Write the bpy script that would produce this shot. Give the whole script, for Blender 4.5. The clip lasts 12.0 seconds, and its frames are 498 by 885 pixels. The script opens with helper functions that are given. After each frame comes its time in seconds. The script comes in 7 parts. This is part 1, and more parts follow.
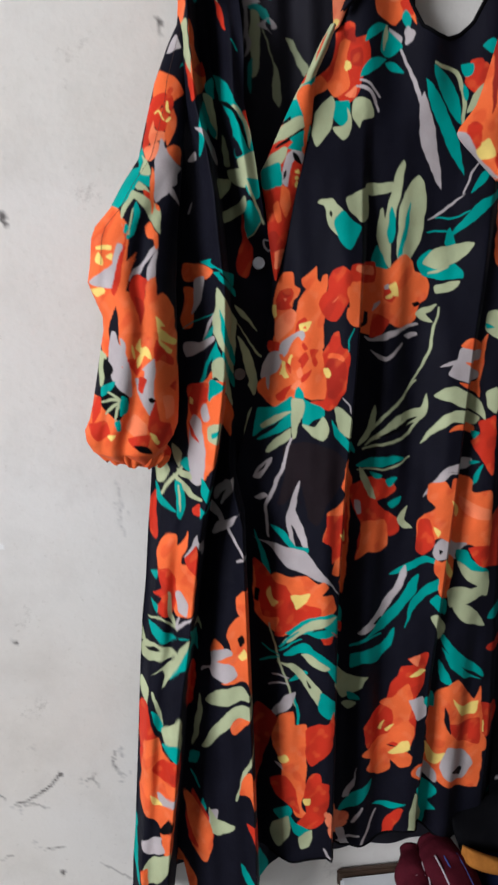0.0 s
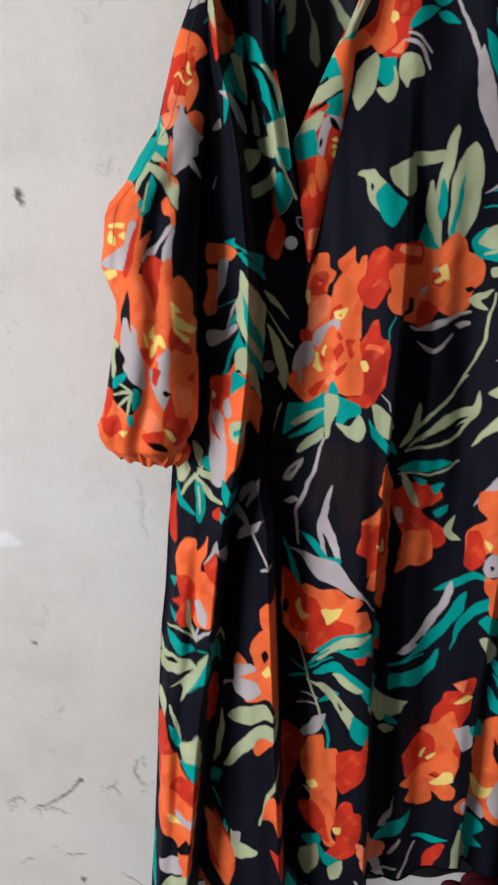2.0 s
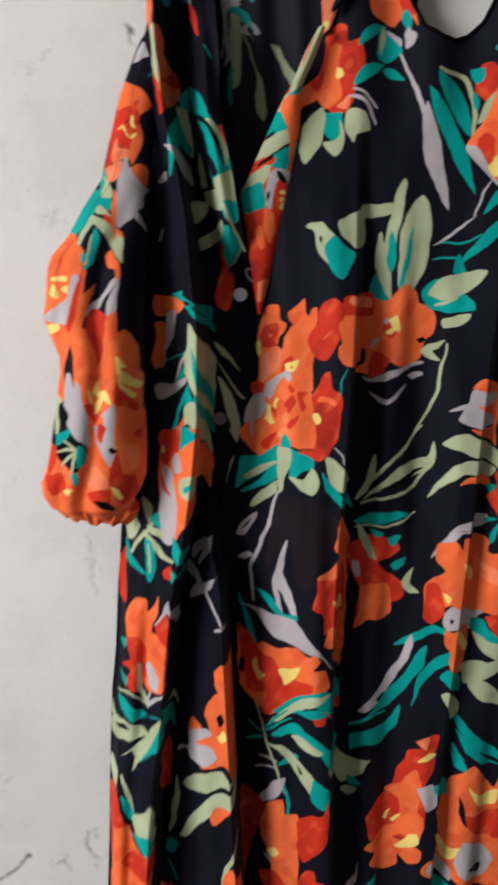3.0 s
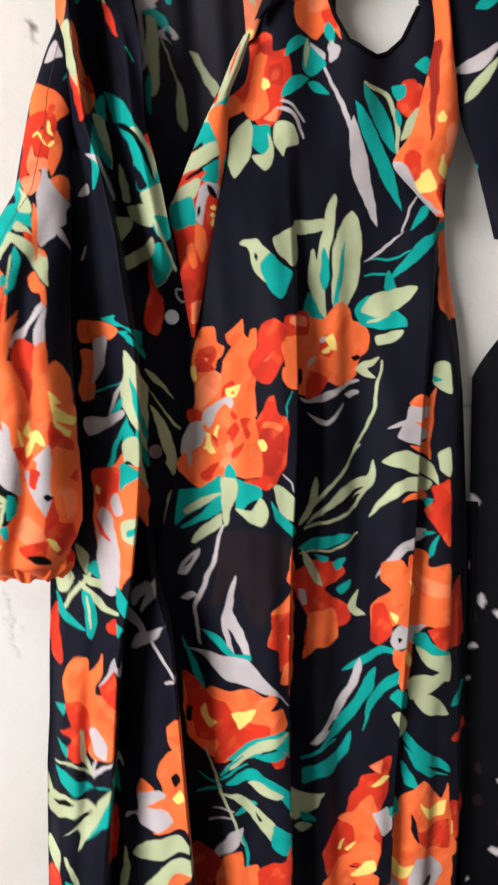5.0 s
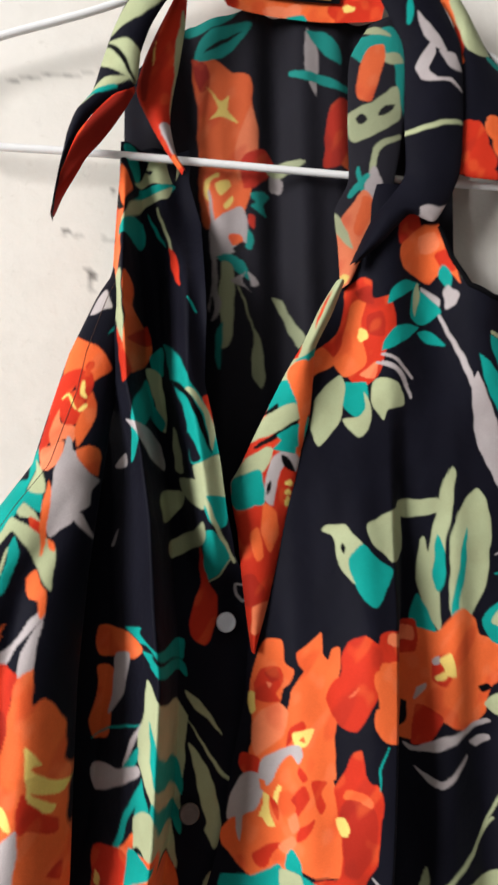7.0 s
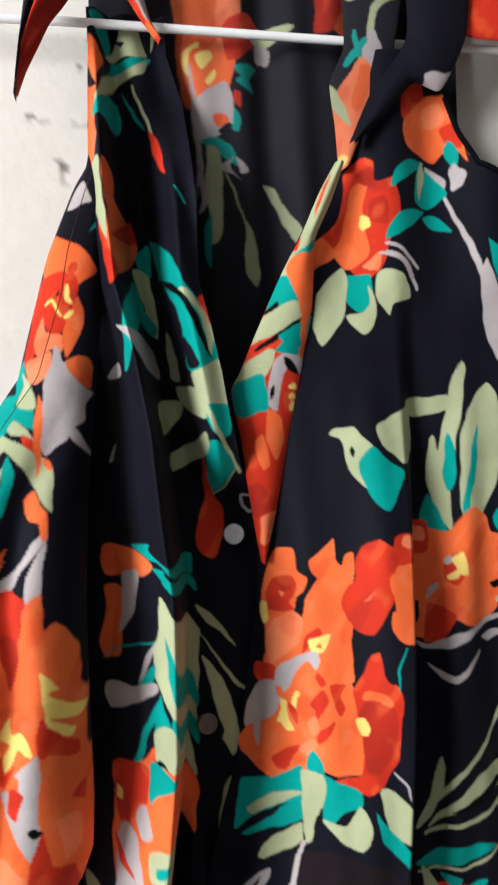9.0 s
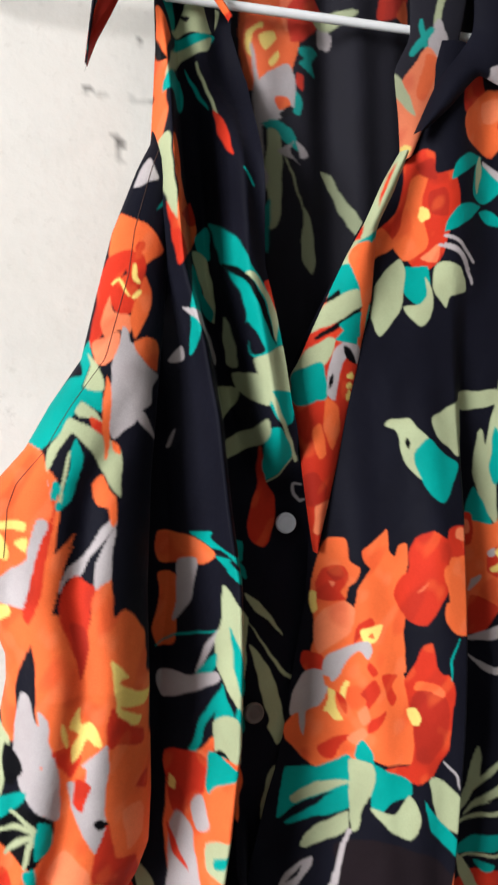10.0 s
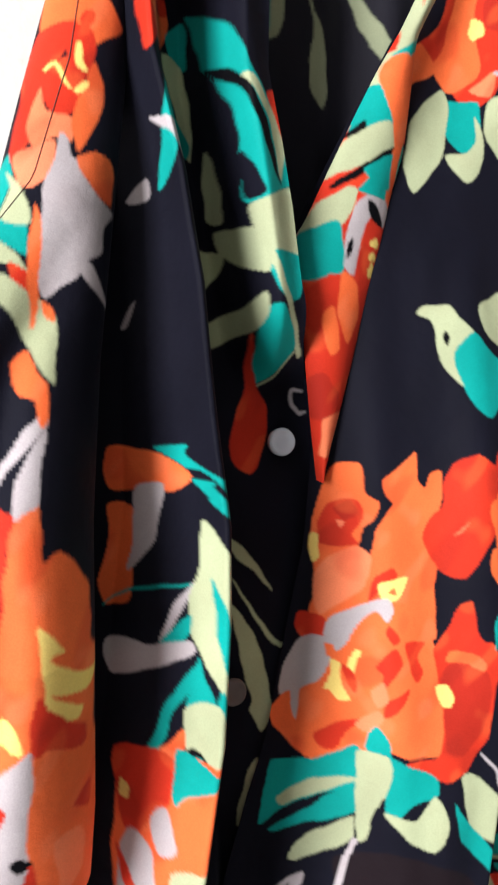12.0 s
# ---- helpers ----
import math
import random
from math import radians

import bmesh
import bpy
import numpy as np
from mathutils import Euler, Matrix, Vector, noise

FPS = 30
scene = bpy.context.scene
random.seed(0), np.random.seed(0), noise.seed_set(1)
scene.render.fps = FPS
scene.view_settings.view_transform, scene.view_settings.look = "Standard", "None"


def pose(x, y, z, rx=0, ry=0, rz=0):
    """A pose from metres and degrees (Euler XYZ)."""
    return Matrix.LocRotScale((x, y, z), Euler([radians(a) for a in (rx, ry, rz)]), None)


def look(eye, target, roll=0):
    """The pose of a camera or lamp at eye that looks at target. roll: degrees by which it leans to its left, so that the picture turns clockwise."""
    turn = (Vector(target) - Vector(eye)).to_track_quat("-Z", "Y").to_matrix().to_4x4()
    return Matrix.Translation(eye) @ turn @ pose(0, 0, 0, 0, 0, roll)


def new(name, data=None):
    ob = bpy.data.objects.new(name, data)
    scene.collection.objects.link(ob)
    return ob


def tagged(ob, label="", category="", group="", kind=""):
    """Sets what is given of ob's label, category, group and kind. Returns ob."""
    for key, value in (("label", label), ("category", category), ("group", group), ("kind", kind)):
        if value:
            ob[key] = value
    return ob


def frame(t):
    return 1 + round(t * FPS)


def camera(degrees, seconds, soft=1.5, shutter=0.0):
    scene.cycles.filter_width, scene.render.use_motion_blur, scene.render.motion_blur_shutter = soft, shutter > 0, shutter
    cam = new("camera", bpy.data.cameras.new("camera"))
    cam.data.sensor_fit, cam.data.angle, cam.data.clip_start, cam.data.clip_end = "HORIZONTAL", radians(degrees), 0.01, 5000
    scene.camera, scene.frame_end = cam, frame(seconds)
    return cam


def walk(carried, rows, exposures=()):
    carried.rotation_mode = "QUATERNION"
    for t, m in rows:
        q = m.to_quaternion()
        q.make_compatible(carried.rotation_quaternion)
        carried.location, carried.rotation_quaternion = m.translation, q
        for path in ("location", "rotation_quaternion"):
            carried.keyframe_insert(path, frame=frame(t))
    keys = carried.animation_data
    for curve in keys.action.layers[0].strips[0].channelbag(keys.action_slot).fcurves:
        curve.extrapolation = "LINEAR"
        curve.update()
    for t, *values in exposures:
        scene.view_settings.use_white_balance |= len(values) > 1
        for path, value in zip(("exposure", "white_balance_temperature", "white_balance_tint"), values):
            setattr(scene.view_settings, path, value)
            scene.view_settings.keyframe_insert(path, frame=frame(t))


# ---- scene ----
cam = camera(38.7, 12.0, soft=2.5, shutter=0.5)
PATH = [
    (0, (-0.08, -0.712, 1.52), (0.113, 1.203, 0.978), -1.2),
    (0.5, (-0.083, -0.698, 1.515), (0.135, 1.208, 0.948), -1.7),
    (1, (-0.068, -0.686, 1.513), (0.157, 1.218, 0.945), -1.5),
    (1.5, (-0.049, -0.66, 1.507), (0.06, 1.248, 0.916), -1.8),
    (2, (-0.036, -0.654, 1.512), (-0.045, 1.263, 0.941), -1.5),
    (2.5, (-0.023, -0.66, 1.507), (-0.111, 1.25, 0.92), -1.6),
    (3, (-0.023, -0.634, 1.523), (0.067, 1.306, 1.045), -1.5),
    (3.5, (-0.059, -0.602, 1.521), (0.22, 1.323, 1.054), -3.8),
    (3.7, (-0.06, -0.611, 1.519), (0.322, 1.307, 1.097), -3.6),
    (5.3, (-0.092, -0.562, 1.539), (0.414, 1.318, 1.079), -2.4),
    (5.5, (-0.074, -0.544, 1.566), (0.391, 1.357, 1.156), -2.4),
    (6, (-0.054, -0.498, 1.599), (0.346, 1.46, 1.53), -1.1),
    (6.5, (-0.053, -0.464, 1.606), (0.264, 1.509, 1.691), 0.0),
    (7, (-0.028, -0.443, 1.582), (0.178, 1.543, 1.69), -0.2),
    (7.5, (-0.046, -0.431, 1.578), (0.117, 1.562, 1.623), 1.9),
    (7.7, (-0.045, -0.424, 1.579), (0.21, 1.56, 1.597), 0.9),
    (9.3, (-0.043, -0.416, 1.579), (0.239, 1.558, 1.427), -3.3),
    (9.5, (-0.069, -0.414, 1.585), (0.278, 1.55, 1.442), -1.8),
    (10, (-0.095, -0.405, 1.579), (0.307, 1.547, 1.407), -1.2),
    (10.5, (-0.08, -0.377, 1.587), (0.257, 1.589, 1.448), 1.6),
    (11, (-0.054, -0.372, 1.567), (0.26, 1.603, 1.518), -0.0),
    (11.5, (-0.084, -0.313, 1.541), (0.448, 1.598, 1.287), 1.4),
    (12, (-0.092, -0.305, 1.542), (0.464, 1.595, 1.259), 0.5),
]
walk(cam, [(t, look(eye, target, roll)) for t, eye, target, roll in PATH],
     exposures=[(0.0, 0.03, 5900, 11), (2.5, 0.02, 6000, 11), (3.5, 0.22, 6100, 11), (5.5, 0.75, 6300, 11), (6.0, 0.72, 6350, 11), (6.5, 0.62, 6350, 10), (7.0, 0.54, 6350, 10), (7.7, 0.44, 6250, 9), (9.5, 0.66, 6100, 9), (10.5, 0.46, 6100, 9), (11.0, 0.58, 6100, 10), (12.0, 1.02, 6100, 13)])

# ---- daylight from a window on the left, sky outside ----
world = bpy.data.worlds.new("sky")
scene.world = world
world.use_nodes = True
sky = world.node_tree.nodes.new("ShaderNodeTexSky")
sky.sky_type, sky.sun_disc, sky.sun_elevation, sky.sun_rotation = "NISHITA", False, radians(35), radians(200)
world.node_tree.links.new(sky.outputs[0], world.node_tree.nodes["Background"].inputs[0])
world.node_tree.nodes["Background"].inputs[1].default_value = 0.1

window_light = bpy.data.lights.new("window_daylight", "AREA")
window_light.shape, window_light.size, window_light.size_y = "RECTANGLE", 1.1, 1.1
window_light.energy, window_light.color = 80, (1.0, 0.97, 0.94)
lamp = new("window_daylight", window_light)
lamp.matrix_world = look((-2.16, -1.72, 1.95), (0.0, -0.1, 1.35))

# ---- drape of the cloth: centimetres, x along the wall, z up, result is y (towards the room is minus) ----
def ease(a, b, v):
    t = np.clip((v - a) / (b - a), 0, 1)
    return t * t * (3 - 2 * t)


def ridge(v, c, w):
    return np.exp(-((v - c) / w) ** 2)


def line(v, keys, values):
    return np.interp(v, keys, values)


def fold_a(z):
    return line(z, [85, 91, 114, 130, 143, 151, 162, 172], [7.5, 7.5, 7.6, 8.3, 9.4, 10.1, 10.4, 11.0])


def fold_c(z):
    return line(z, [89, 105, 119, 143, 157], [18.0, 18.5, 19.4, 21.4, 22.8])


def front_edge(z):
    return line(z, [84, 94, 111, 128, 143, 157], [28.2, 28.0, 27.6, 27.2, 26.4, 24.4])


def front_y(x, z):
    low = ease(168, 138, z)
    a, c = x - fold_a(z), x - fold_c(z)
    y = -3.2 - 0.8 * ease(155, 120, z)
    y = y - 4.3 * low * ease(-9.0, -1.8, a) * (1 - ease(-0.8, 0.6, a))
    y = y - 0.9 * low * ridge(a, -6.0, 1.6)
    y = y - 2.0 * low * ease(-6.0, -0.9, c) * (1 - ease(-0.7, 0.6, c)) - 0.7 * low * ridge(a, 3.6, 1.3)
    y = y - 1.1 * low * ridge(c, 3.2, 1.6)
    y = y + 1.7 * ease(-2.2, 0.0, x - front_edge(z)) * ease(170, 150, z)
    y = y + 1.5 * ease(100, 84, z) * (1 - 0.4 * low)
    y = y - 0.24 * low * np.sin(1.35 * x + 0.06 * z + 0.8 * np.sin(0.05 * z)) * ease(0.0, 4.0, x) - 0.07 * low * np.sin(3.1 * x - 0.09 * z + 1.0) * np.sin(0.11 * z)
    return y + 0.12 * np.sin(0.9 * x + 0.11 * z) * np.sin(0.17 * z + 1.0) + 0.5 * ease(158, 170, z) * np.sin(1.1 * x)


def fold_d(z):
    """The long pleat from the shoulder to the hem."""
    return line(z, [76, 90.4, 96.7, 103.2, 108.8, 114.1, 119.3, 123.6, 127.3, 131.4, 136.2, 140.9, 148.2, 151.5, 156.2, 159.8, 163.6, 170, 178], [-12.2, -10.9, -10.1, -9.4, -8.7, -7.9, -7.2, -6.6, -6.0, -5.0, -4.2, -3.6, -3.3, -3.6, -3.9, -4.4, -5.2, -5.6, -5.7])


def fold_e(z):
    """The second pleat, beside the opening."""
    return line(z, [76, 90, 108, 121, 126, 130, 140], [-1.6, -1.7, -2.0, -2.2, -2.2, -3.0, -3.0])


def left_edge(z):
    return line(z, [74, 84.8, 89.4, 96.6, 103.5, 110, 115, 119, 124.2, 127.5, 130.8, 135, 140, 150, 157, 163, 168, 176], [-16.3, -15.5, -15.0, -14.4, -13.8, -13.2, -12.7, -12.1, -11.5, -11.0, -10.4, -11.0, -11.8, -11.2, -9.8, -8.2, -6.7, -6.1])


def v_left(z):
    return line(z, [76, 150, 152, 153.6, 156.1, 158.7, 161.2, 163.6, 167.4, 173.7, 176.5], [1.6, 1.8, 1.1, 0.5, 0.0, -0.3, -0.7, -1.2, -1.1, -1.3, -2.0])


def left_y(x, z):
    r, e = x - fold_d(z), v_left(z) - x
    low = ease(136, 126, z)
    crest = line(z, [76, 120, 145, 150, 158, 165, 172, 178], [-9.8, -9.6, -9.6, -8.6, -7.0, -6.2, -5.4, -3.8])
    foot = line(z, [76, 125, 140, 160, 178], [-6.6, -6.6, -5.0, -3.6, -3.2])
    valley = line(z, [76, 120, 134, 150, 164, 178], [-5.2, -5.2, -3.4, -3.0, -2.0, -1.5])
    wide = line(z, [76, 130, 145, 160, 178], [4.6, 4.4, 3.4, 2.0, 1.0])
    rise = np.clip((r + wide) / (wide - 0.35), 0, 1) ** 1.2
    y = foot + (crest - foot) * rise
    y = y + (valley - y) * ease(-0.25, 0.85, r)
    second = x - fold_e(z)
    y = y - 4.4 * low * np.clip((r - 0.9) / np.maximum(fold_e(z) - fold_d(z) - 1.3, 0.6), 0, 1) * (1 - ease(-0.35, 0.7, second))
    y = y + (-1.7 - y) * low * ease(0.1, 0.9, second)
    y = y - 3.5 * (1 - ease(0.9, 2.7, e)) * ease(151.5, 156, z) * (1 - ease(168, 175, z))
    y = y - 0.5 * low * ridge(r, -3.0, 0.7) + 0.35 * low * ridge(r, -1.9, 0.6)
    y = y - 0.2 * low * np.sin(2.2 * x + 0.05 * z) - 0.3 * ease(150, 158, z) * np.sin(2.6 * x + 0.35 * z)
    y = y + 1.6 * ease(1.0, 0.0, x - left_edge(z))
    return y + 0.1 * np.sin(0.8 * x + 0.13 * z)


def sleeve_left(z):
    return line(z, [132.3, 132.8, 133.4, 134.1, 135, 136, 137, 138.4, 141.2, 143.1, 144.9, 146.1, 147.9, 149, 150.6, 152.6, 153.6, 155, 157, 159.1, 162.1, 165.3, 168.4, 170, 172.4], [-12.1, -13.6, -14.7, -15.9, -16.4, -16.5, -16, -15.6, -15, -14.6, -14.2, -14.2, -14.9, -15.3, -15, -14.8, -14.4, -13.1, -11.9, -10.4, -9.6, -8.7, -7.4, -6.6, -6.2])


def sleeve_right(z):
    return line(z, [132.3, 133.4, 134.2, 135.2, 136.4, 138.8, 148.3, 153.5, 162.3, 169.2, 172.4], [-10.6, -10.0, -9.3, -8.6, -8.1, -7.9, -7.7, -7.3, -6.2, -5.5, -5.7])


def sleeve_y(x, z, front=True):
    c, h = (sleeve_left(z) + sleeve_right(z)) / 2, (sleeve_right(z) - sleeve_left(z)) / 2
    s = np.sqrt(np.clip(1 - ((x - c) / h) ** 2, 0, 1))
    mid = line(z, [133, 145, 158, 169, 172.4], [-8.0, -7.6, -5.6, -3.6, -1.6])
    deep = line(z, [132.6, 134, 145, 158, 169, 172.4], [1.0, 2.6, 4.2, 1.8, 0.6, 0.2])
    y = mid - deep * s if front else mid + 0.55 * deep * s
    if front:
        y = y + 0.75 * ease(160, 150, z) * (ridge(x - c, 0.3 + 0.06 * (z - 145), 0.75) + 0.6 * ridge(x - c, -2.3, 0.5)) * s
    return y


def back_y(x, z):
    return -1.0 - 0.35 * np.sin(1.25 * x + 0.3) - 0.2 * np.sin(2.3 * x + 0.05 * z)


# ---- materials ----
def material(name):
    m = bpy.data.materials.new(name)
    m.use_nodes = True
    return m, m.node_tree.nodes, m.node_tree.links, m.node_tree.nodes["Principled BSDF"]


def noise_node(nodes, links, scale, detail=4.0, rough=0.55):
    co, n = nodes.new("ShaderNodeTexCoord"), nodes.new("ShaderNodeTexNoise")
    n.inputs["Scale"].default_value, n.inputs["Detail"].default_value, n.inputs["Roughness"].default_value = scale, detail, rough
    links.new(co.outputs["Object"], n.inputs["Vector"])
    return n


def ramp(nodes, links, source, a, b, low, high):
    r = nodes.new("ShaderNodeMapRange")
    r.inputs[1].default_value, r.inputs[2].default_value, r.inputs[3].default_value, r.inputs[4].default_value = a, b, low, high
    links.new(source, r.inputs[0])
    return r.outputs[0]


def mix(nodes, links, kind, factor, a, b):
    n = nodes.new("ShaderNodeMix")
    n.data_type, n.blend_type = "RGBA", kind
    for slot, v in ((0, factor), (6, a), (7, b)):
        if isinstance(v, (int, float)):
            n.inputs[slot].default_value = v
        elif isinstance(v, tuple):
            n.inputs[slot].default_value = (*v, 1)
        else:
            links.new(v, n.inputs[slot])
    return n.outputs[2]


def bump(nodes, links, bsdf, height, strength, distance):
    n = nodes.new("ShaderNodeBump")
    n.inputs["Strength"].default_value, n.inputs["Distance"].default_value = strength, distance
    links.new(height, n.inputs["Height"])
    links.new(n.outputs[0], bsdf.inputs["Normal"])


def plain(name, colour, rough=0.6, scale=60, amount=0.25, metal=0.0, relief=0.0006, spec=0.4):
    m, nodes, links, bsdf = material(name)
    big, fine = noise_node(nodes, links, scale / 8), noise_node(nodes, links, scale)
    c = mix(nodes, links, "MULTIPLY", 1.0, colour, (1, 1, 1))
    dark = tuple(v * (1 - amount) for v in colour)
    c = mix(nodes, links, "MIX", ramp(nodes, links, big.outputs[0], 0.35, 0.65, 0, 1), colour, dark)
    c = mix(nodes, links, "MIX", ramp(nodes, links, fine.outputs[0], 0.4, 0.7, 0, 0.5), c, dark)
    links.new(c, bsdf.inputs["Base Color"])
    bsdf.inputs["Roughness"].default_value, bsdf.inputs["Metallic"].default_value = rough, metal
    bsdf.inputs["Specular IOR Level"].default_value = spec
    bump(nodes, links, bsdf, fine.outputs[0], 0.5, relief)
    return m


def printed_cloth(name, dull=0.0):
    """Thin woven cloth whose printed colours come from the mesh."""
    m, nodes, links, bsdf = material(name)
    ink = nodes.new("ShaderNodeAttribute")
    ink.attribute_name = "ink"
    tone, fleck = noise_node(nodes, links, 55, 3), noise_node(nodes, links, 1500, 2)
    c = mix(nodes, links, "MULTIPLY", ramp(nodes, links, tone.outputs[0], 0.4, 0.7, 0, 0.22), ink.outputs["Color"], (0.75, 0.62, 0.6))
    c = mix(nodes, links, "MULTIPLY", ramp(nodes, links, fleck.outputs[0], 0.35, 0.65, 0, 0.25), c, (0.7, 0.7, 0.72))
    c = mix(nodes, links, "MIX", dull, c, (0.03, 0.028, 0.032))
    links.new(c, bsdf.inputs["Base Color"])
    bsdf.inputs["Roughness"].default_value = 0.62
    bsdf.inputs["Specular IOR Level"].default_value = 0.045
    bsdf.inputs["Sheen Weight"].default_value, bsdf.inputs["Sheen Roughness"].default_value = 0.026, 0.4
    bsdf.inputs["Sheen Tint"].default_value = (0.8, 0.82, 1.0, 1)
    crease = noise_node(nodes, links, 24, 4)
    h = mix(nodes, links, "MIX", 0.03, crease.outputs[0], fleck.outputs[0])
    bump(nodes, links, bsdf, h, 0.4, 0.006)
    return m


def plaster():
    m, nodes, links, bsdf = material("old_plaster")
    ink = nodes.new("ShaderNodeAttribute")
    ink.attribute_name = "ink"
    cloud, patch, grit = noise_node(nodes, links, 2.2, 5, 0.6), noise_node(nodes, links, 9, 6, 0.65), noise_node(nodes, links, 130, 4)
    c = mix(nodes, links, "MULTIPLY", ramp(nodes, links, cloud.outputs[0], 0.38, 0.62, 0.0, 0.6), ink.outputs["Color"], (0.90, 0.86, 0.80))
    c = mix(nodes, links, "MULTIPLY", ramp(nodes, links, patch.outputs[0], 0.48, 0.68, 0.0, 0.55), c, (0.82, 0.81, 0.80))
    c = mix(nodes, links, "MULTIPLY", ramp(nodes, links, grit.outputs[0], 0.62, 0.75, 0.0, 0.4), c, (0.75, 0.73, 0.7))
    scuff = noise_node(nodes, links, 17, 8, 0.75)
    c = mix(nodes, links, "MULTIPLY", ramp(nodes, links, scuff.outputs[0], 0.61, 0.72, 0.0, 0.6), c, (0.55, 0.53, 0.52))
    links.new(c, bsdf.inputs["Base Color"])
    bsdf.inputs["Roughness"].default_value, bsdf.inputs["Specular IOR Level"].default_value = 0.75, 0.25
    h = mix(nodes, links, "MIX", 0.3, patch.outputs[0], grit.outputs[0])
    bump(nodes, links, bsdf, h, 0.3, 0.004)
    return m


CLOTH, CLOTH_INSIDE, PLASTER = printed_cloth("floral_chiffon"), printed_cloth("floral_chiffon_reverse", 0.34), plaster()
WHITE_WIRE = plain("white_coated_wire", (0.82, 0.82, 0.82), 0.35, 200, 0.06, relief=0.0002)
PEARL = plain("pearl_button", (0.60, 0.64, 0.70), 0.10, 300, 0.12, relief=0.0001, spec=0.8)
# same pearl again, its colour darkened for the lower button sitting in shade
SHADED_PEARL = plain("shaded_pearl_button", (0.15, 0.115, 0.105), 0.25, 300, 0.2, relief=0.0001, spec=0.5)
SEAM = plain("seam_thread", (0.10, 0.05, 0.04), 0.8, 500, 0.3)
LABEL = plain("black_satin", (0.012, 0.011, 0.011), 0.4, 400, 0.3)
GOLD = plain("gold_thread", (0.5, 0.36, 0.14), 0.45, 600, 0.3)
PAINT = plain("painted_wall", (0.30, 0.29, 0.27), 0.8, 30, 0.12)
FLOOR = plain("cement_floor", (0.22, 0.21, 0.2), 0.8, 30, 0.3)
CEILING = plain("limewash", (0.55, 0.54, 0.53), 0.85, 20, 0.1)
WOOD = plain("dark_wood", (0.075, 0.045, 0.03), 0.5, 80, 0.4)
WHITE_BOARD = plain("white_board", (0.75, 0.76, 0.77), 0.45, 40, 0.08)
MAROON = plain("maroon_cotton", (0.075, 0.009, 0.016), 0.85, 300, 0.3, spec=0.04)
NAVY = plain("navy_cotton", (0.006, 0.009, 0.028), 0.85, 300, 0.3, spec=0.04)
BLACK_CLOTH = plain("black_cotton", (0.004, 0.004, 0.005), 0.9, 300, 0.3, spec=0.04)
MUSTARD = plain("mustard_cotton", (0.42, 0.16, 0.03), 0.85, 300, 0.3, spec=0.04)
STEEL = plain("steel_nail", (0.4, 0.4, 0.4), 0.35, 300, 0.2, metal=1.0)
STRIPE = plain("white_thread", (0.5, 0.45, 0.48), 0.8, 300, 0.2)
BLUE_STRIPE = plain("blue_thread", (0.05, 0.07, 0.25), 0.8, 300, 0.2)

INKS = {"n": (0.0068, 0.0068, 0.0120), "k": (0.003, 0.003, 0.004), "m": (0.013, 0.0085, 0.0105), "o": (0.80, 0.142, 0.038), "r": (0.56, 0.034, 0.014),
        "d": (0.27, 0.02, 0.012), "l": (0.84, 0.23, 0.11), "t": (0.008, 0.30, 0.26), "g": (0.40, 0.44, 0.26), "w": (0.43, 0.385, 0.385), "y": (0.83, 0.62, 0.17),
        "O": (0.80, 0.142, 0.038), "U": (0.56, 0.034, 0.014), "X": (0.40, 0.025, 0.013), "V": (0.84, 0.22, 0.095),
        "p": (0.74, 0.715, 0.675), "c": (0.14, 0.13, 0.125), "s": (0.50, 0.485, 0.47), "h": (0.85, 0.85, 0.84), "b": (0.02, 0.16, 0.34)}


# ---- print on cloth: motifs in centimetres ----
def smooth_loop(points, closed=True, n=7):
    p = np.array(points, float).reshape(-1, 2)
    if closed:
        a, b, c, d = np.roll(p, 1, 0), p, np.roll(p, -1, 0), np.roll(p, -2, 0)
    else:
        q = np.vstack([2 * p[0] - p[1], p, 2 * p[-1] - p[-2]])
        a, b, c, d = q[:-3], q[1:-2], q[2:-1], q[3:]
    t = np.linspace(0, 1, n, endpoint=False)[None, :, None]
    a, b, c, d = a[:, None], b[:, None], c[:, None], d[:, None]
    k = 0.34
    r = b + k * t * (c - a) + t * t * (3 * (c - b) - k * (2 * (c - a) + (d - b))) + t ** 3 * (2 * (b - c) + k * ((c - a) + (d - b)))
    r = r.reshape(-1, 2)
    return r if closed else np.vstack([r, p[-1]])


def scallop(p):
    """Petal-like lobes along an outline."""
    d = np.concatenate([[0], np.cumsum(np.hypot(*np.diff(np.vstack([p, p[:1]]), axis=0).T))])
    s = np.linspace(0, d[-1], max(int(d[-1] / 0.12), 20), endpoint=False)
    q = np.stack([np.interp(s, d, np.append(p[:, k], p[0, k])) for k in (0, 1)], 1)
    t = np.roll(q, -1, 0) - np.roll(q, 1, 0)
    n = np.stack([t[:, 1], -t[:, 0]], 1) / np.maximum(np.hypot(*t.T), 1e-6)[:, None]
    if np.sum(p[:, 0] * np.roll(p[:, 1], -1) - p[:, 1] * np.roll(p[:, 0], -1)) < 0:
        n = -n
    count = max(round(d[-1] / 1.5), 3)
    lobe = np.abs(np.sin(np.pi * count * s / d[-1] + 0.5 * np.sin(2 * np.pi * 2 * s / d[-1])))
    return q + n * (0.26 * np.sqrt(lobe) - 0.19)[:, None]


